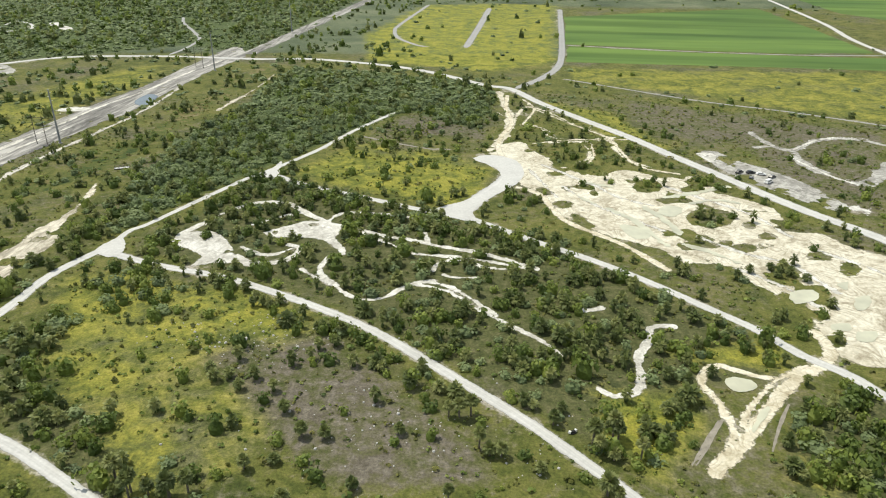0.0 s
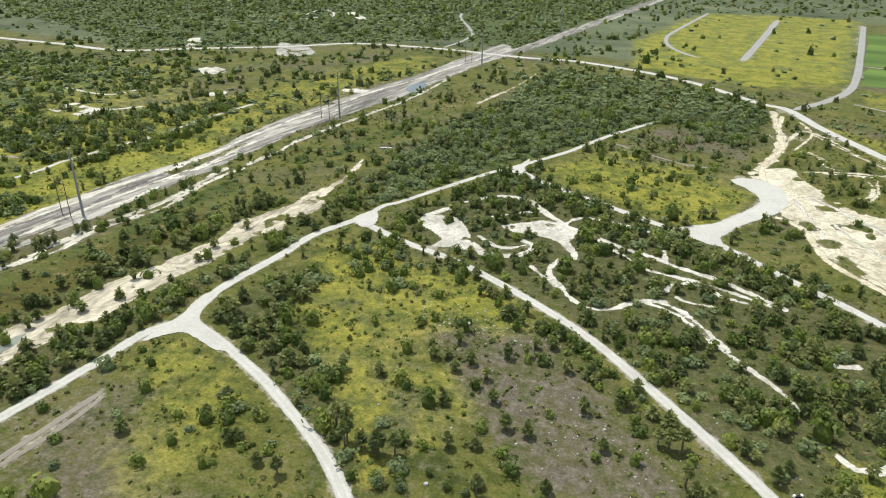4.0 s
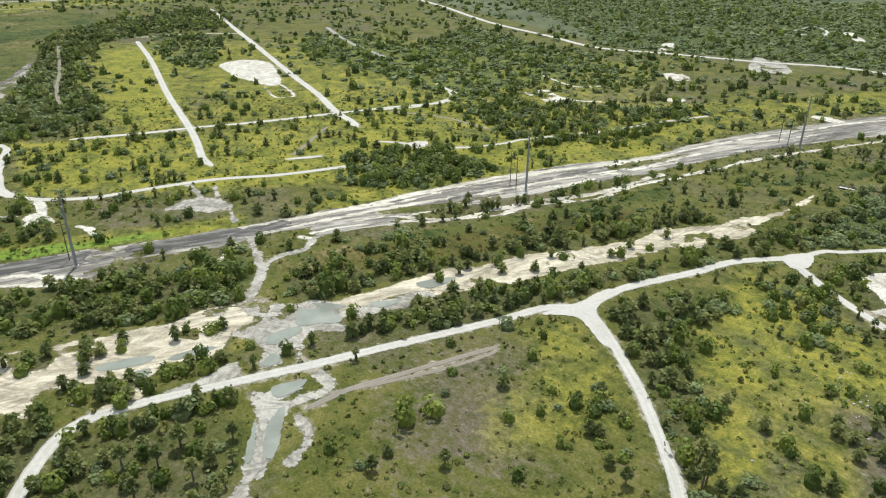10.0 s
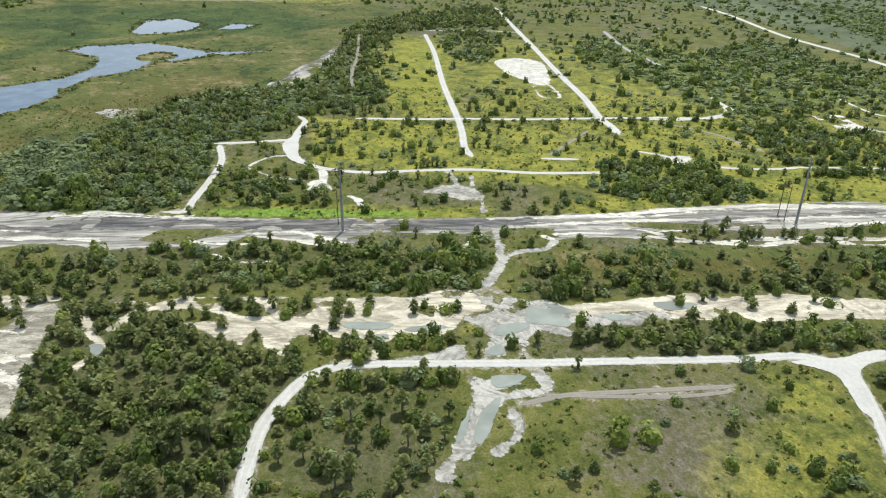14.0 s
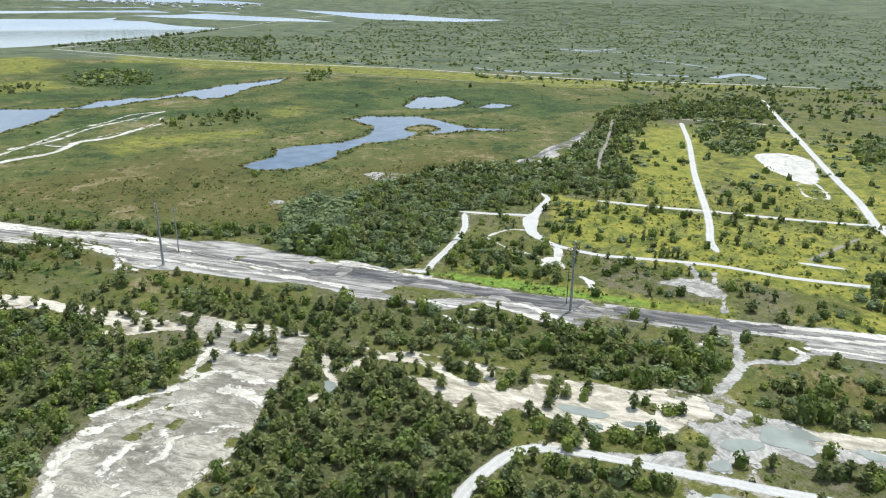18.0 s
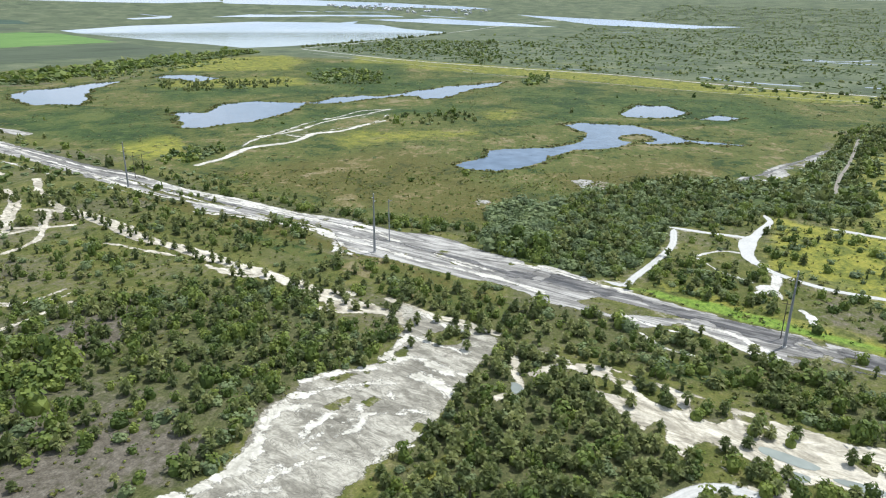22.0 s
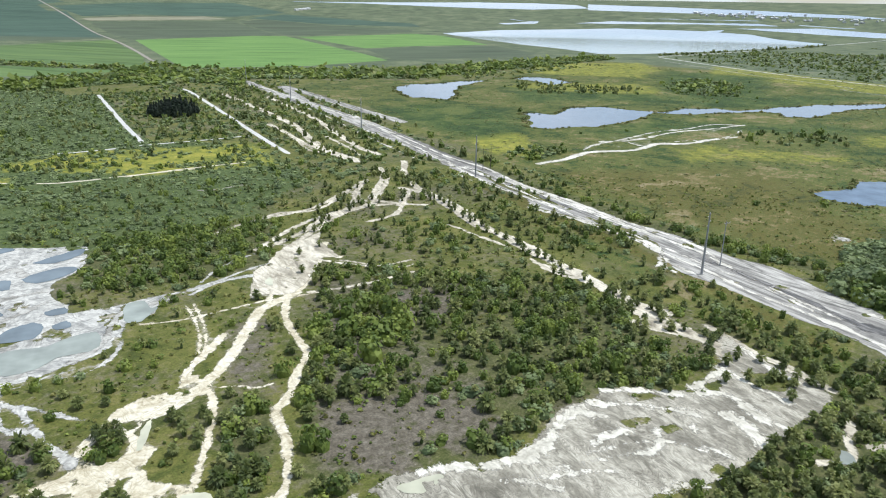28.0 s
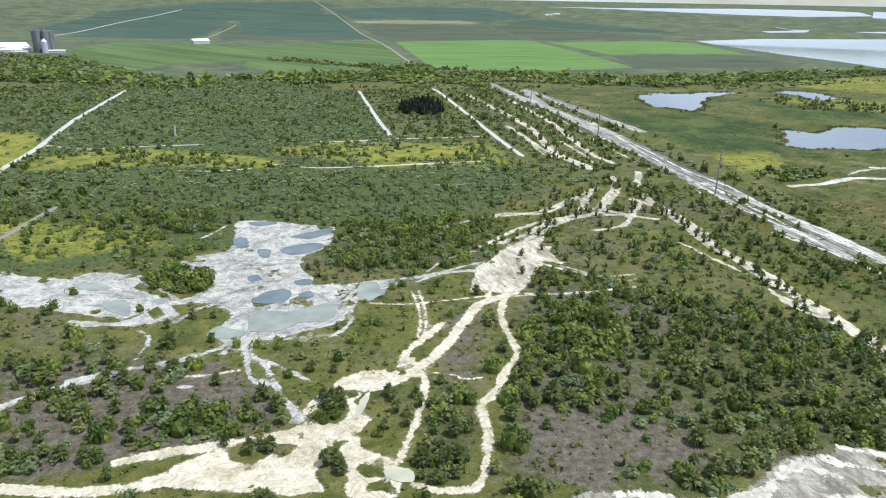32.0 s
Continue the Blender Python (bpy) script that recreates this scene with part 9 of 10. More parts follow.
BUSH_MID = [joined([bush_crown(60 + k, 7, 60, 0.15), lumpy_dome(160 + k, 7, 3, 0.62, 0.8)]) for k in range(6)]
BUSH_FAR = [joined([bush_crown(80 + k, 4, 11, 0.27), lumpy_dome(180 + k, 5, 2, 0.75, 0.8)]) for k in range(6)]
BUSH_LAST = [joined([bush_crown(90 + k, 3, 4, 0.4), lumpy_dome(190 + k, 5, 2, 0.8, 0.8)]) for k in range(6)]
core = core_blob()


def trunk_mesh(height, r):
    bm = bmesh.new()
    bm_rod(bm, (0, 0, -0.2), (0.06, 0, height * 0.5), r * 1.25, r, 7)
    bm_rod(bm, (0.06, 0, height * 0.5), (0.0, 0.05, height), r, r * 0.9, 7)
    return bm


def scaled(vt, w, h, z=0.0):
    v, t = vt
    return v * np.array((w, w, h)) + np.array((0, 0, z)), t


def make_palm(k, height, r):
    ob = thing("cabbage_palm", 0, 0, 0, 0, "cabbage palm with a round crown of fan fronds", "palm tree", "palms in the scrub")
    part("trunk", trunk_mesh(height, 0.2), BARK, ob, "rough grey-brown trunk")
    crown = new("crown", mesh_np("crown", *scaled(PALM_NEAR[k], r, r, height), PALM))
    crown.parent = ob
    skirt = new("dead_fronds", mesh_np("dead_fronds", *scaled(core, r * 0.42, r * 0.6, height - r * 0.45), BARK))
    skirt.parent = ob
    skirt["label"] = "brown dead fronds below the crown"
    return ob


def make_bush(k, r, h, mat, label, group):
    ob = thing("shrub", 0, 0, 0, 0, label, "shrub", group)
    bm = bmesh.new()
    for j in range(3):
        bm_rod(bm, (0, 0, -0.1), (0.5 * r * math.cos(j * 2.1 + k), 0.5 * r * math.sin(j * 2.1 + k), h * 0.55), 0.12, 0.05, 5)
    part("stems", bm, BARK, ob)
    crown = new("crown", mesh_np("crown", *joined([scaled(BUSH_NEAR[k], r, h * 0.8)]), mat))
    crown.parent = ob
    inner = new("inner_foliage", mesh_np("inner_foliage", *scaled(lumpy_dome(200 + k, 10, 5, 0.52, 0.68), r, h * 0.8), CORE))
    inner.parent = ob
    return ob


def plant_all():
    x, y, s, palm, d = px_all, py_all, plant_size, is_palm, reach
    turn = rng.uniform(0, 6.283, len(x))
    near_p = np.where(palm)[0][np.argsort(d[palm])[:300]]
    near_b = np.where(~palm)[0][np.argsort(d[~palm])[:300]]
    protos = [make_palm(k % 4, 1.7 + 0.65 * k, 1.8) for k in range(6)]
    for j, i in enumerate(near_p):
        f = float(0.75 + 0.3 * s[i])
        m = pose(x[i], y[i], 0, 0, 0, math.degrees(turn[i]))
        ob = protos[j] if j < 6 else copy_thing(protos[j % 6], m)
        ob.matrix_basis = m @ Matrix.Diagonal((f, f, f, 1))
    labels = ("rounded dark green shrub among the grass", "low grey-green shrub among the grass")
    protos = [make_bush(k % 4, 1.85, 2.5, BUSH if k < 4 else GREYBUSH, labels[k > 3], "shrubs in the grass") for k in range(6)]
    for j, i in enumerate(near_b):
        f = float(0.35 + 0.65 * s[i])
        m = pose(x[i], y[i], 0, 0, 0, math.degrees(turn[i]))
        ob = protos[j] if j < 6 else copy_thing(protos[j % 6], m)
        ob.matrix_basis = m @ Matrix.Diagonal((f, f, f, 1))
    rest = np.ones(len(x), bool)
    rest[near_p] = rest[near_b] = False

    def lot(name, mask, temps, mat, w, h, lift, label, category):
        i = np.where(mask)[0]
        if not len(i):
            return
        z = rise(x[i], y[i]) + lift * (0.7 + 0.6 * rng.random(len(i)))
        tall = rng.uniform(0.8, 1.35, len(i))
        sc = np.column_stack([w * (0.55 + 0.5 * s[i]) * (1.15 - 0.15 * tall), h * (0.55 + 0.5 * s[i]) * tall])
        sc *= np.where(d[i] > 1100, 1.0, 0.0)[:, None] * np.array((0.2, -0.15)) + 1.0
        stamped(name, temps, rng.integers(0, len(temps), len(i)), np.column_stack([x[i], y[i], z]), sc, turn[i], mat, label, category)

    mid, far = rest & (d < 480), rest & (d >= 480)
    lot("palm_scrub", mid & palm, PALM_MID, PALM, 1.95, 1.95, 2.7, "dense scrub of cabbage palms, fan fronds in round heads", "palms")
    # added core masses whose dark colour gives the shade under the palm heads
    lot("palm_scrub_inside", mid & palm, [core], CORE, 1.15, 2.7, 0.0, "dark green filler mass in place of the shade beneath the palms", "palms")
    # past 480 m half the plants take paler grey leaves, standing in for haze
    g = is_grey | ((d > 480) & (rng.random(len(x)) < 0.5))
    lot("shrub_thicket", mid & ~palm & ~g, BUSH_MID, BUSH, 2.5, 2.6, 0.0, "thicket of rounded dark green shrubs", "shrubs")
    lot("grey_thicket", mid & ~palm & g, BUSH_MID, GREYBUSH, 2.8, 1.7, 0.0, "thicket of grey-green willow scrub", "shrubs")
    lot("far_palms", far & (d < 800) & palm, BUSH_FAR, PALM, 2.6, 3.4, 0.0, "distant palms scattered over the flat land", "trees")
    lot("far_palms", far & (d >= 800) & palm, BUSH_LAST, PALM, 2.6, 3.4, 0.0, "distant palms scattered over the flat land", "trees")
    lot("far_grey_woods", far & (d < 800) & ~palm & g, BUSH_FAR, GREYBUSH, 3.3, 1.5, 0.0, "distant grey-green willow scrub, partly paled in place of haze", "trees")
    lot("far_grey_woods", far & (d >= 800) & ~palm & g, BUSH_LAST, GREYBUSH, 3.3, 1.5, 0.0, "distant grey-green willow scrub, partly paled in place of haze", "trees")
    lot("far_woods", far & (d < 800) & ~palm & ~g, BUSH_FAR, BUSH, 3.1, 3.2, 0.0, "distant low woods and scrub", "trees")
    lot("far_woods", far & (d >= 800) & ~palm & ~g, BUSH_LAST, BUSH, 3.1, 3.2, 0.0, "distant low woods and scrub", "trees")


plant_all()


def undergrowth():
    """Tussocks and low bushes between the taller plants."""
    n = 52000
    r = np.sqrt(rng.uniform(100 ** 2, 520 ** 2, n))
    a = rng.uniform(radians(-40), radians(205), n)
    x, y = -r * np.sin(a), r * np.cos(a)
    keep = rng.random(n) < 0.25 + 1.3 * (vnoise(x, y, 22, 77, 3) - 0.25)
    x, y = x[keep], y[keep]
    ok = free_of(x, y, np.full(len(x), 0.3))
    x, y = x[ok], y[ok]
    n = len(x)
    temps = [bush_crown(120 + k, 2, 8, 0.42) for k in range(5)]
    s = rng.lognormal(-0.15, 0.35, n)
    sc = np.column_stack([0.95 * s, 0.65 * s])
    half = rng.random(n) < 0.55
    for name, m, mat, label in (("undergrowth", half, BUSH, "low green undergrowth between the shrubs"), ("grass_tussocks", ~half, TUSSOCK, "rough yellow-green grass tussocks")):
        i = np.where(m)[0]
        stamped(name, temps, rng.integers(0, 5, len(i)), np.column_stack([x[i], y[i], np.zeros(len(i))]), sc[i], rng.uniform(0, 6.28, len(i)), mat, label, "undergrowth")


undergrowth()


def reed_bed():
    """Reeds that speckle the marsh, and the taller fringe round the ponds."""
    pts = ZONES["marsh"][0][0]
    a, b = [p[0] for p in pts], [p[1] for p in pts]
    n = 20000
    x, y = rng.uniform(min(a), max(a), n), rng.uniform(min(b), max(b), n)
    keep = (inside_by(x, y, pts) > 2) & (rng.random(n) < 1.6 * (vnoise(x, y, 40, 31, 3) - 0.2))
    x, y = x[keep], y[keep]
    ok = free_of(x, y, np.full(len(x), 0.5))
    x, y = x[ok], y[ok]
    tall = np.full(len(x), 0.24)
    for field, box in PONDS:
        m = int(min(26000, (box[2] - box[0]) * (box[3] - box[1]) / 7))
        u, v = rng.uniform(box[0], box[2], m), rng.uniform(box[1], box[3], m)
        d = field(u, v)
        k = (d > -6.5) & (d < -0.8) & (rng.random(m) < 0.25 + 1.2 * (vnoise(u, v, 18, 12) - 0.2))
        x, y, tall = np.append(x, u[k]), np.append(y, v[k]), np.append(tall, rng.uniform(0.4, 0.95, k.sum()))
    n = len(x)
    temps = [bush_crown(140 + k, 2, 5, 0.6) for k in range(5)]
    s = rng.lognormal(0, 0.3, n)
    stamped("reed_bed", temps, rng.integers(0, 5, n), np.column_stack([x, y, np.zeros(n)]), np.column_stack([1.4 * s, tall * s]), rng.uniform(0, 6.28, n), REED, "olive and brown reeds standing in the marsh", "reeds")


reed_bed()



# ---------------------------------------------------------------- power line
STEEL = plain_material("weathered_galvanised_steel", (0.24, 0.245, 0.26), (0.36, 0.365, 0.38), 0.8, 0.55, 0.35, (1, 1, 0.1))
WOOD = plain_material("dark_creosoted_wood", (0.06, 0.05, 0.042), (0.12, 0.10, 0.085), 0.5, 0.85, 0.0, (1, 1, 0.08))
INSULATOR = plain_material("pale_insulator", (0.55, 0.56, 0.57), (0.68, 0.69, 0.7), 0.2, 0.35)
CONCRETE = plain_material("pale_concrete", (0.36, 0.35, 0.33), (0.5, 0.49, 0.46), 1.5, 0.9)
LINE_WAY = math.degrees(math.atan2(-0.135, 1.0))


def make_pole(height):
    ob = thing("steel_power_pole", 0, 0, 0, 0, "tall grey tapered steel power pole on the bare strip", "power pole", "steel poles of the power line")
    bm = bmesh.new()
    bm_rod(bm, (0, 0, -0.3), (0, 0, height * 0.5), 0.62, 0.46, 12)
    bm_rod(bm, (0, 0, height * 0.5), (0, 0, height), 0.46, 0.28, 12)
    part("shaft", bm, STEEL, ob)
    bm = bmesh.new()
    bm_rod(bm, (0, 0, -0.2), (0, 0, 0.45), 1.1, 1.05, 14)
    part("footing", bm, CONCRETE, ob, "round concrete footing")
    bm = bmesh.new()
    bm_rod(bm, (0, 0, height), (0, 0, height + 0.35), 0.36, 0.2, 10)
    part("cap", bm, INSULATOR, ob, "pale cap")
    for k, (z, side) in enumerate(((height - 1.6, 1), (height - 3.8, -1), (height - 6.0, 1))):
        bm = bmesh.new()
        bm_rod(bm, (0, 0, z), (side * 1.5, 0, z + 0.25), 0.07, 0.05, 6)
        post = part("insulator_post", bm, INSULATOR, ob, "short pale insulator post")
        bm = bmesh.new()
        for j in range(4):
            bm_rod(bm, (side * (0.6 + 0.22 * j), 0, z + 0.04 * j), (side * (0.66 + 0.22 * j), 0, z + 0.05 * j), 0.13, 0.13, 8)
        part("skirts", bm, INSULATOR, post)
    return ob


def make_frame(height, gap):
    ob = thing("utility_pole_pair", 0, 0, 0, 0, "pair of dark wooden poles joined by a crossarm", "power pole", "wooden poles of the old line")
    for side in (-1, 1):
        bm = bmesh.new()
        bm_rod(bm, (0, side * gap / 2, -0.3), (0, side * gap / 2, height + (0.5 if side > 0 else 0)), 0.2, 0.13, 8)
        part("pole", bm, WOOD, ob)
    bm = bmesh.new()
    bm_box(bm, (0.16, gap * 1.7, 0.2), (0, 0, height - 1.4))
    part("crossarm", bm, WOOD, ob)
    for a in (-1, 1):
        bm = bmesh.new()
        bm_rod(bm, (0.12, -a * gap / 2, height * 0.62), (0.12, a * gap / 2, height * 0.86), 0.06, 0.06, 6)
        part("brace", bm, WOOD, ob)
    for y in (-gap * 0.75, 0, gap * 0.75):
        bm = bmesh.new()
        bm_rod(bm, (0, y, height - 1.2), (0, y, height - 0.75), 0.07, 0.05, 6)
        part("insulator", bm, INSULATOR, ob)
    return ob


POLES = [(-265, 12.4), (-240, 203), (-213, 380), (-184, 577), (-160, 777), (-283.3, -175), (-316, -385), (-347, -601), (-376, -824), (-419, -1077)]
first = make_pole(30.0)
first.matrix_basis = pose(POLES[0][0], POLES[0][1], 0, 0, 0, LINE_WAY)
for x, y in POLES[1:]:
    copy_thing(first, pose(x, y, 0, 0, 0, LINE_WAY))
first = make_frame(16.5, 6.5)
first.matrix_basis = pose(-247, 200.7, 0, 0, 0, 78)
for x, y, turn in ((-222, 378, 78), (-199, 586, 78), (-178, 797, 78), (-339, -400, 78)):
    copy_thing(first, pose(x, y, 0, 0, 0, turn))
mate = thing("lattice_side_pole", -300.8, -176.7, 0, LINE_WAY, "slim grey pole with a short crossarm beside the steel pole", "power pole")
bm = bmesh.new()
bm_rod(bm, (0, 0, -0.3), (0, 0, 22.8), 0.3, 0.18, 10)
part("shaft", bm, STEEL, mate)
bm = bmesh.new()
bm_box(bm, (4.2, 0.2, 0.22), (-0.6, 0, 21.6))
part("crossarm", bm, STEEL, mate)
for x in (-2.5, -0.6, 1.3):
    bm = bmesh.new()
    bm_rod(bm, (x, 0, 21.8), (x, 0, 22.3), 0.08, 0.05, 6)
    part("insulator", bm, INSULATOR, mate)
mate = thing("wooden_pole", -272, 11, 0, 0, "dark wooden pole close to the steel pole", "power pole")
bm = bmesh.new()
bm_rod(bm, (0, 0, -0.3), (0, 0, 15.5), 0.2, 0.13, 8)
part("shaft", bm, WOOD, mate)
bm = bmesh.new()
bm_box(bm, (0.16, 3.4, 0.2), (0, 0, 14.3))
part("crossarm", bm, WOOD, mate)


# ---------------------------------------------------------------- parked cars
def paint(name, c):
    n = Nodes(name, 0.28)
    n.b.inputs["Coat Weight"].default_value = 0.5
    n.color(n.mix(0.25, c, n.ramp(n.noise(0.7, 3), (0.3, (0.8, 0.78, 0.75)), (0.7, (1.05, 1.05, 1.05))), "MULTIPLY"))
    return n.mat


BLACK_PAINT, WHITE_PAINT, GREY_PAINT = paint("black_car_paint", (0.02, 0.021, 0.024)), paint("white_car_paint", (0.78, 0.78, 0.77)), paint("grey_car_paint", (0.2, 0.2, 0.21))
GLASS = plain_material("dark_car_glass", (0.015, 0.018, 0.02), (0.03, 0.034, 0.038), 1.0, 0.08)
RUBBER = plain_material("tyre_rubber", (0.015, 0.015, 0.015), (0.03, 0.03, 0.03), 0.2, 0.85)
ALLOY = plain_material("dull_alloy", (0.35, 0.35, 0.36), (0.5, 0.5, 0.51), 0.2, 0.4, 0.8)
LAMP = plain_material("headlamp_lens", (0.6, 0.6, 0.58), (0.75, 0.75, 0.73), 0.2, 0.15)


def loft(outline, widths):
    """A closed hull: a side outline (x, z) swept over half widths, narrower at its ends."""
    bm = bmesh.new()
    rows = []
    for w in widths:
        rows.append([bm.verts.new((x, w, z)) for x, z in outline])
    k = len(outline)
    for a, b in zip(rows, rows[1:]):
        for i in range(k):
            bm.faces.new((a[i], a[(i + 1) % k], b[(i + 1) % k], b[i]))
    bm.faces.new(rows[0][::-1])
    bm.faces.new(rows[-1])
    bmesh.ops.recalc_face_normals(bm, faces=bm.faces)
    bmesh.ops.bevel(bm, geom=bm.edges[:], offset=0.05, segments=1, affect="EDGES")
    return bm


def make_car(x, y, turn, mat, length, height, label, van=False):
    ob = thing("van" if van else "car", x, y, 0.05, turn, label, "van" if van else "car", "vehicles on the car park")
    h, w, deck = length / 2, 0.93, 0.95 if not van else 1.05
    part("body", loft([(-h, 0.35), (h, 0.35), (h, deck * 0.78), (h * 0.55, deck), (-h * 0.95, deck), (-h, deck * 0.8)], (-w, -w * 0.5, w * 0.5, w)), mat, ob)
    roof = [(-h * 0.92, deck), (h * (0.66 if van else 0.42), deck), (h * (0.42 if van else 0.1), height - 0.05), (-h * (0.9 if van else 0.55), height)]
    part("cabin", loft(roof, (-w * 0.86, 0, w * 0.86)), mat, ob)
    for side in (-1, 1):
        bm = bmesh.new()
        bm_box(bm, (h * 1.0, 0.03, (height - deck) * 0.55), (-h * 0.22, side * w * 0.865, deck + 0.12))
        part("side_window", bm, GLASS, ob, "dark side window")
        bm = bmesh.new()
        bm_box(bm, (0.1, 0.32, 0.16), (h - 0.04, side * 0.62, deck * 0.6))
        part("headlight", bm, LAMP, ob)
        for end in (-1, 1):
            bm = bmesh.new()
            bm_rod(bm, (end * h * 0.62, side * (w - 0.2), 0.34), (end * h * 0.62, side * (w + 0.02), 0.34), 0.34, 0.34, 14)
            wheel = part("wheel", bm, RUBBER, ob)
            bm = bmesh.new()
            bm_rod(bm, (end * h * 0.62, side * (w + 0.0), 0.34), (end * h * 0.62, side * (w + 0.04), 0.34), 0.2, 0.18, 10)
            part("rim", bm, ALLOY, wheel)
    bm = bmesh.new()
    made = bm_box(bm, (0.04, w * 1.5, (height - deck) * 0.95), (0, 0, 0))
    lean = (-44 if not van else -30)
    bmesh.ops.transform(bm, verts=made, matrix=pose(h * (0.655 if van else 0.42), 0, deck + 0.03, 0, lean, 0))
    part("windscreen", bm, GLASS, ob, "dark windscreen")
    return ob


make_car(160.6, 324.0, 35, WHITE_PAINT, 5.4, 2.15, "white van parked on the bare ground", True)
make_car(165.5, 331.5, 38, BLACK_PAINT, 4.7, 1.6, "black car parked behind the white van")
make_car(161.5, 335.5, -12, WHITE_PAINT, 4.7, 1.5, "white car parked beside a black one")
make_car(157.2, 337.8, 20, BLACK_PAINT, 4.9, 1.7, "black car parked among the others")
make_car(151.6, 338.2, 38, BLACK_PAINT, 5.1, 1.85, "large black car parked at the end of the row")
make_car(154.6, 330.6, 60, GREY_PAINT, 3.0, 1.2, "small grey trailer-sized vehicle on the bare ground")


# ---------------------------------------------------------------- farm buildings far south
SILO = plain_material("dark_concrete_silo", (0.15, 0.155, 0.17), (0.25, 0.255, 0.27), 3.0, 0.8, 0.0, (1, 1, 0.15))
TIN = plain_material("white_metal_roofing", (0.62, 0.63, 0.64), (0.8, 0.8, 0.8), 4.0, 0.5)
WALLING = plain_material("pale_shed_wall", (0.45, 0.45, 0.44), (0.62, 0.61, 0.6), 3.0, 0.8)
TANK = plain_material("pale_blue_steel_tank", (0.42, 0.47, 0.55), (0.55, 0.6, 0.66), 2.0, 0.5)


def make_silo(x, y, r, h, mat, label, top):
    ob = thing("silo", x, y, 0, 0, label, "silo", "silos of the mill")
    bm = bmesh.new()
    bm_rod(bm, (0, 0, -0.5), (0, 0, h), r, r, 24)
    part("wall", bm, mat, ob)
    bm = bmesh.new()
    bm_rod(bm, (0, 0, h), (0, 0, h + top), r * 1.02, r * 0.25, 24)
    part("roof", bm, TIN if top > 2 else mat, ob)
    for z in np.arange(0.2, 0.95, 0.25):
        bm = bmesh.new()
        bm_rod(bm, (0, 0, h * z), (0, 0, h * z + 0.5), r * 1.015, r * 1.015, 24)
        part("hoop", bm, mat, ob)
    return ob


for k, (x, y) in enumerate(((372, -1800), (358, -1806), (342, -1800), (365, -1788), (350, -1788))):
    make_silo(x, y, 7.2, 45 + (k % 2) * 2, SILO, "tall dark grey concrete silo in a tight group", 1.2)
make_silo(351, -1774, 6.0, 24, TANK, "pale blue steel bin standing before the silos", 6.0)
tower = thing("elevator_tower", 357, -1797, 0, 0, "slim headhouse above the silos", "tower")
bm = bmesh.new()
bm_box(bm, (9, 6, 54), (0, 0, 0))
part("shaft", bm, SILO, tower)
bm = bmesh.new()
bm_rod(bm, (0, 0, 54), (0, 0, 64), 0.4, 0.2, 6)
part("mast", bm, STEEL, tower)


def make_shed(x, y, turn, length, depth, h, label, group="", mat=None, name="shed", category="shed"):
    ob = thing(name, x, y, float(rise(x, y)), turn, label, category, group)
    bm = bmesh.new()
    bm_box(bm, (length, depth, h), (0, 0, -0.3))
    part("wall", bm, mat or WALLING, ob)
    bm = bmesh.new()
    o, r = 0.6, h - 0.3
    v = [bm.verts.new(p) for p in ((-length / 2 - o, -depth / 2 - o, r), (length / 2 + o, -depth / 2 - o, r), (length / 2 + o, depth / 2 + o, r), (-length / 2 - o, depth / 2 + o, r), (-length / 2 - o, 0, r + depth * 0.18), (length / 2 + o, 0, r + depth * 0.18))]
    for q in ((0, 1, 5, 4), (2, 3, 4, 5), (0, 4, 3), (1, 2, 5), (0, 3, 2, 1)):
        bm.faces.new([v[i] for i in q])
    bmesh.ops.recalc_face_normals(bm, faces=bm.faces)
    part("roof", bm, TIN, ob, "white metal roof")
    bm = bmesh.new()
    bm_box(bm, (max(1.0, length * 0.2), 0.3, h * 0.6), (0, -depth / 2 - 0.1, -0.25))
    part("door", bm, SILO, ob, "dark doorway")
    return ob


for x, y, turn, l, d, h in ((430, -1790, 8, 60, 16, 6), (410, -1815, 8, 46, 18, 8), (450, -1850, 8, 70, 24, 8), (480, -1930, 14, 120, 26, 9), (400, -1770, 5, 30, 8, 4), (330, -1782, 5, 34, 10, 5), (440, -1905, 8, 60, 22, 7)):
    make_shed(x, y, turn, l, d, h, "long low white-roofed mill shed", "sheds of the mill")
make_shed(36, -2120, 25, 46, 30, 9, "large white-roofed barn at the end of a farm lane", name="barn", category="barn")
for k in range(4):
    make_shed(-1590 - 26 * k, -3360 - 10 * k, 12, 20, 14, 6, "small white farm building among the fields", "far farm buildings", name="house", category="house")
hr = np.random.default_rng(5)
for k in range(60):
    a = hr.uniform(0, 1)
    x, y = -3170 - 190 * a + hr.normal(0, 70), -2200 + 770 * a + hr.normal(0, 40)
    make_shed(x, y, hr.uniform(0, 90), hr.uniform(14, 26), hr.uniform(9, 13), hr.uniform(4, 7), "pale house in the distant settlement", "houses of the distant settlement", name="house", category="house")


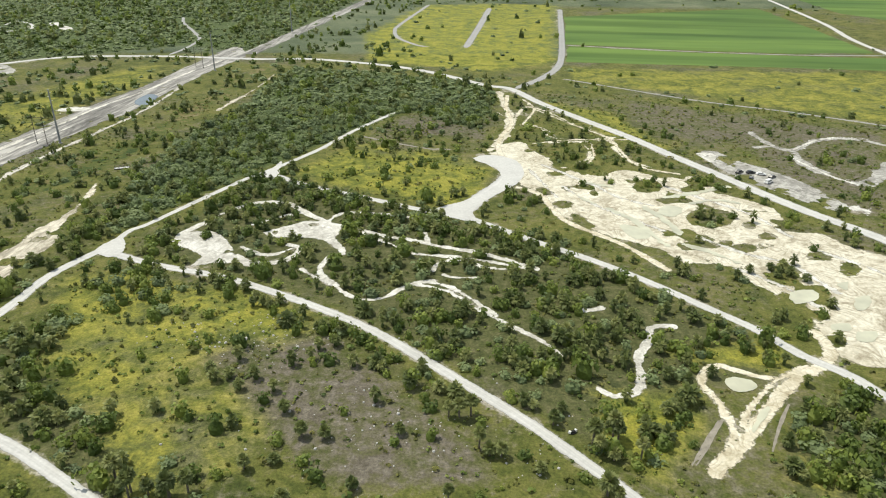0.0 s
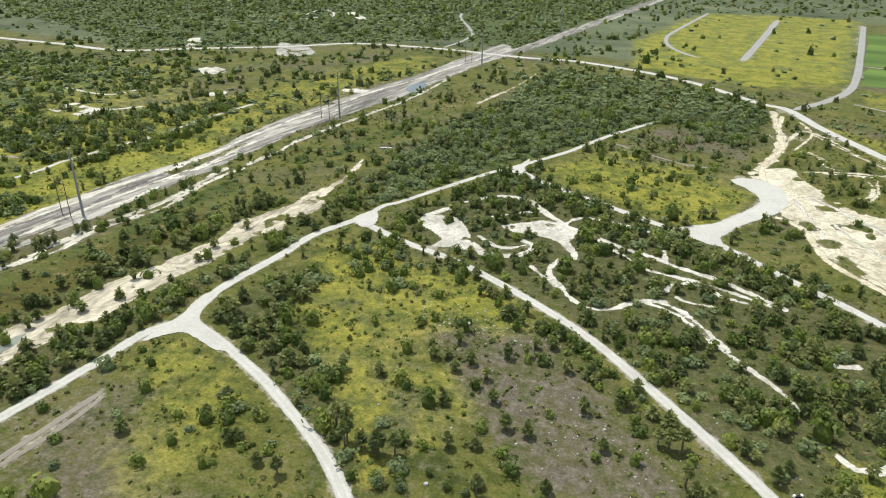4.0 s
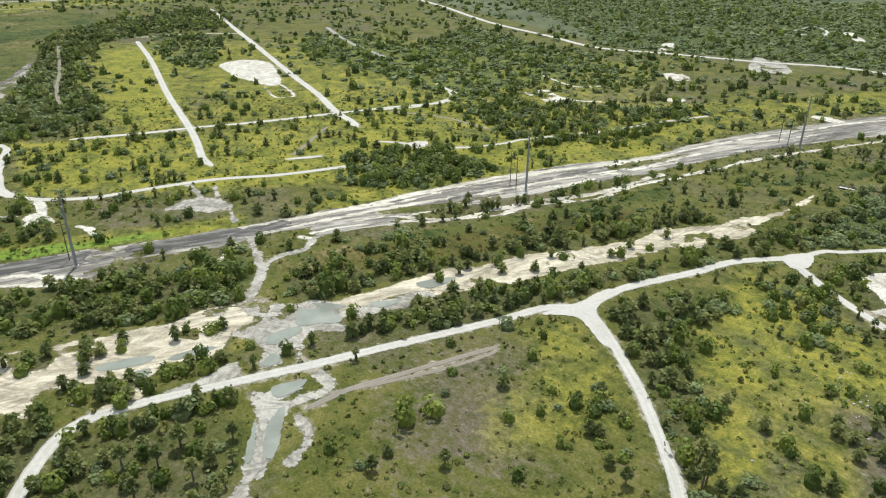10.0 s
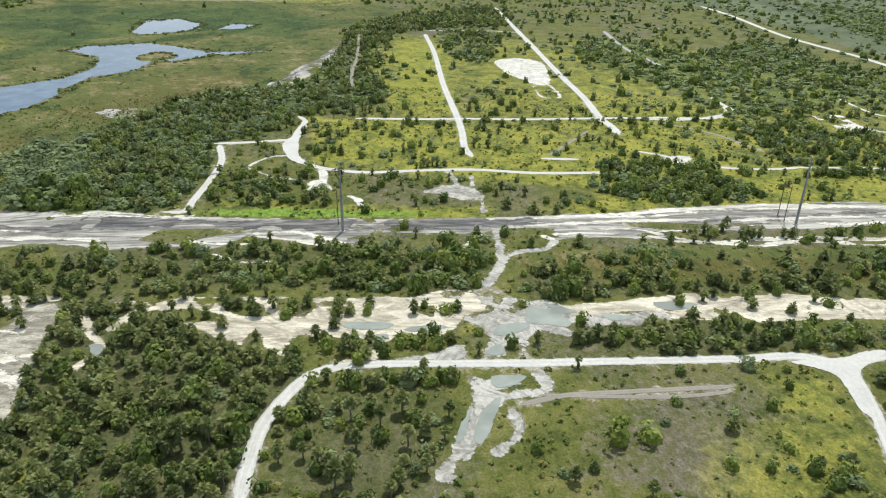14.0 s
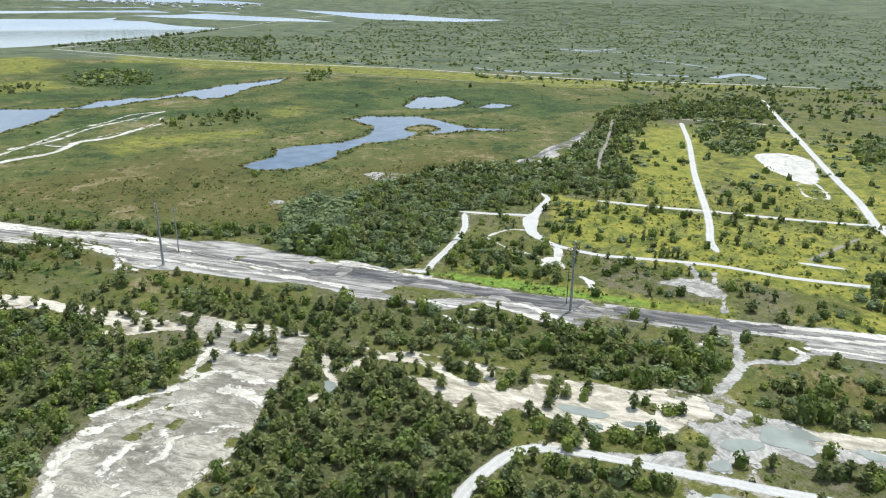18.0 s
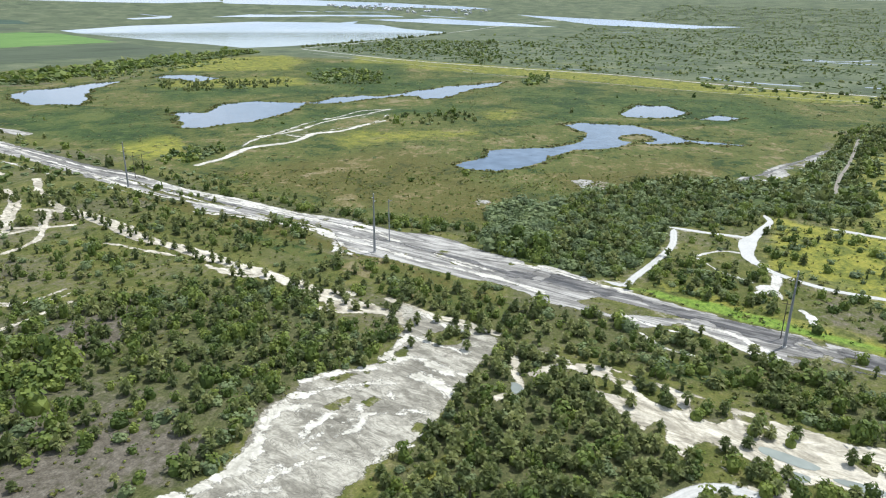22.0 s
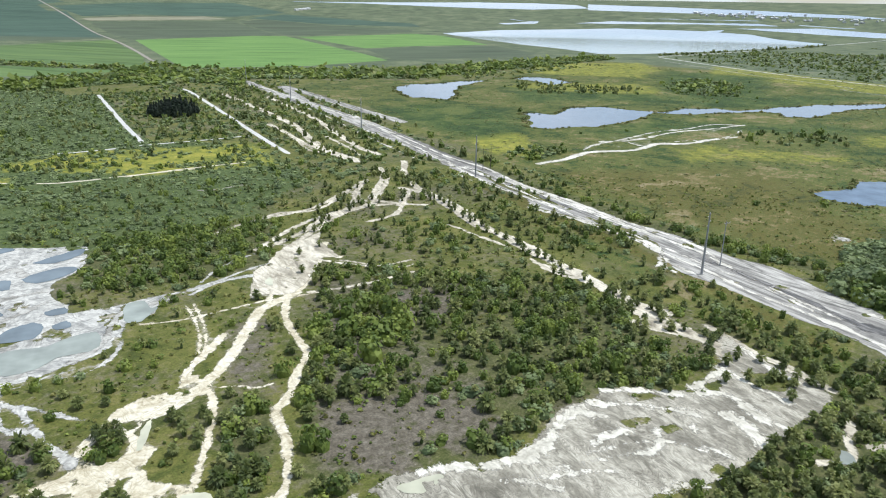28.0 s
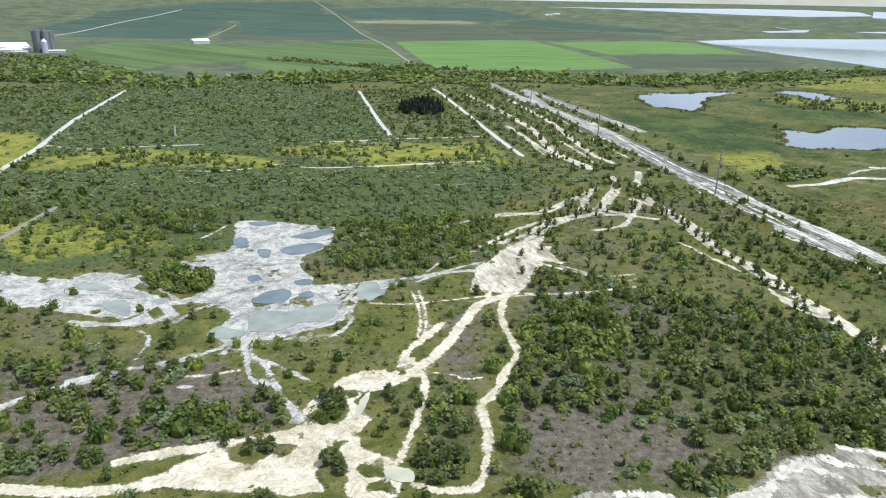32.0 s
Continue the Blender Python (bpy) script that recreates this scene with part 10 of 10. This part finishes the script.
# ---------------------------------------------------------------- dark conifer grove
def conifer_crown(seed):
    g = np.random.default_rng(seed)
    V, T = [], []
    for k in range(90):
        z = g.uniform(0.06, 0.98) ** 0.9
        r = (1 - z) * 0.95 + 0.06
        a = g.uniform(0, 6.283)
        d = np.array((math.cos(a), math.sin(a), -0.35))
        p = np.array((r * d[0], r * d[1], z))
        side = np.array((-math.sin(a), math.cos(a), 0)) * (0.20 + 0.2 * (1 - z))
        tip = np.array((0, 0, 0.075 + 0.03 * g.random()))
        i = len(V)
        V += [p - side + d * 0.12 * r * np.array((1, 1, 0.1)), p + side, p * np.array((0.25, 0.25, 1)) + tip]
        T += [(i, i + 1, i + 2)]
    return np.array(V), np.array(T)


def make_conifer(k):
    ob = thing("conifer", 0, 0, 0, 0, "tall dark conifer in a dense grove", "conifer", "conifers of the grove")
    part("trunk", trunk_mesh(9.0, 0.25), BARK, ob)
    for nm, vt, mat in (("crown", scaled(conifer_crown(k), 5.2, 16.5, 0.6), PINE), ("inner_foliage", scaled(core, 4.6, 14.0, 0.4), PINE)):
        c = new(nm, mesh_np(nm, *vt, mat))
        c.parent = ob
    return ob


protos = [make_conifer(k) for k in range(3)]
spot = 0
for i in range(9):
    for j in range(9):
        u, v = (i - 4) / 4.3, (j - 4) / 4.3
        if u * u + v * v > 1.0:
            continue
        x, y = -223 + u * 26 + hr.normal(0, 1.2), -788 + v * 26 + hr.normal(0, 1.2)
        s = float(hr.uniform(0.8, 1.15) * (1.08 - 0.48 * (u * u + v * v)))
        m = pose(x, y, 0, 0, 0, hr.uniform(0, 360))
        ob = protos[spot] if spot < 3 else copy_thing(protos[spot % 3], m)
        ob.matrix_basis = m @ Matrix.Diagonal((s, s, s, 1))
        spot += 1


# ---------------------------------------------------------------- small things
bridge = thing("footbridge", -161.7, 338.4, 0, 20, "small weathered plank footbridge over the ditch", "footbridge")
for side in (-1, 1):
    bm = bmesh.new()
    bm_box(bm, (7.0, 0.25, 0.35), (0, side * 0.9, 0.15))
    part("beam", bm, WOOD, bridge)
    for k in range(4):
        bm = bmesh.new()
        bm_box(bm, (0.16, 0.16, 1.5), (-3.2 + 2.13 * k, side * 1.05, 0.0))
        part("post", bm, WOOD, bridge)
    bm = bmesh.new()
    bm_box(bm, (6.8, 0.1, 0.14), (0, side * 1.05, 1.36))
    part("rail", bm, WOOD, bridge)
plank = None
for k in range(22):
    if plank is None:
        bm = bmesh.new()
        bm_box(bm, (0.28, 2.2, 0.07), (0, 0, 0))
        plank = part("plank", bm, WALLING, bridge, "pale weathered plank")
        ob = plank
    else:
        ob = new("plank", plank.data)
        ob.parent = bridge
    ob.matrix_basis = pose(-3.36 + 0.32 * k, hr.normal(0, 0.02), 0.5, 0, 0, hr.normal(0, 1))


SNAG = plain_material("bleached_dead_wood", (0.5, 0.48, 0.44), (0.68, 0.66, 0.62), 0.6, 0.85, 0.0, (1, 1, 0.2))
snag = thing("dead_tree", 40, -682, 0, 30, "bleached dead tree standing above the grey-green scrub", "dead tree")
bm = bmesh.new()
bm_rod(bm, (0, 0, -0.3), (0.3, 0.1, 5.0), 1.0, 0.75, 9)
bm_rod(bm, (0.3, 0.1, 5.0), (-0.3, 0.0, 10.0), 0.75, 0.35, 9)
part("trunk", bm, SNAG, snag)
for k, (a, z, r) in enumerate(((0.4, 6.2, 1.9), (2.6, 7.4, 1.6), (4.4, 8.4, 1.3))):
    bm = bmesh.new()
    bm_rod(bm, (0, 0, z), (r * math.cos(a), r * math.sin(a), z + 1.6), 0.3, 0.12, 6)
    part("limb", bm, SNAG, snag)
scrap = thing("scrap_heap", 34, 140.6, 0, 25, "dark dumped scrap with pale ends in the grass by the road", "scrap")
bm = bmesh.new()
bm_box(bm, (1.7, 0.8, 0.7), (0, 0, 0), 0, 0.8)
bm_rod(bm, (-0.6, -0.5, 0.15), (0.7, -0.5, 0.3), 0.16, 0.14, 8)
part("body", bm, RUBBER, scrap)
for x in (-0.8, 0.95):
    bm = bmesh.new()
    bm_box(bm, (0.7, 0.8, 0.55), (x, 0.15, 0.25), 20, 0.75)
    part("panel", bm, WHITE_PAINT, scrap, "pale panel")


def rubble():
    """Pale lumps of limestone left on the bare soil."""
    n = 420
    x, y = np.concatenate([hr.normal(-60, 16, n // 2), hr.normal(-5, 24, n // 2)]), np.concatenate([hr.normal(182, 9, n // 2), hr.normal(140, 16, n // 2)])
    ok = free_of(x, y, np.full(n, 0.4))
    x, y = x[ok], y[ok]
    s = hr.lognormal(-1.5, 0.5, len(x))
    temps = [lumpy_dome(300 + k, 5, 2, 1.0, 0.8) for k in range(4)]
    stamped("limestone_rubble", temps, hr.integers(0, 4, len(x)), np.column_stack([x, y, np.full(len(x), -0.03)]), np.column_stack([s, s]), hr.uniform(0, 6.28, len(x)), CONCRETE, "pale lumps of limestone scattered on bare soil", "stones")


rubble()
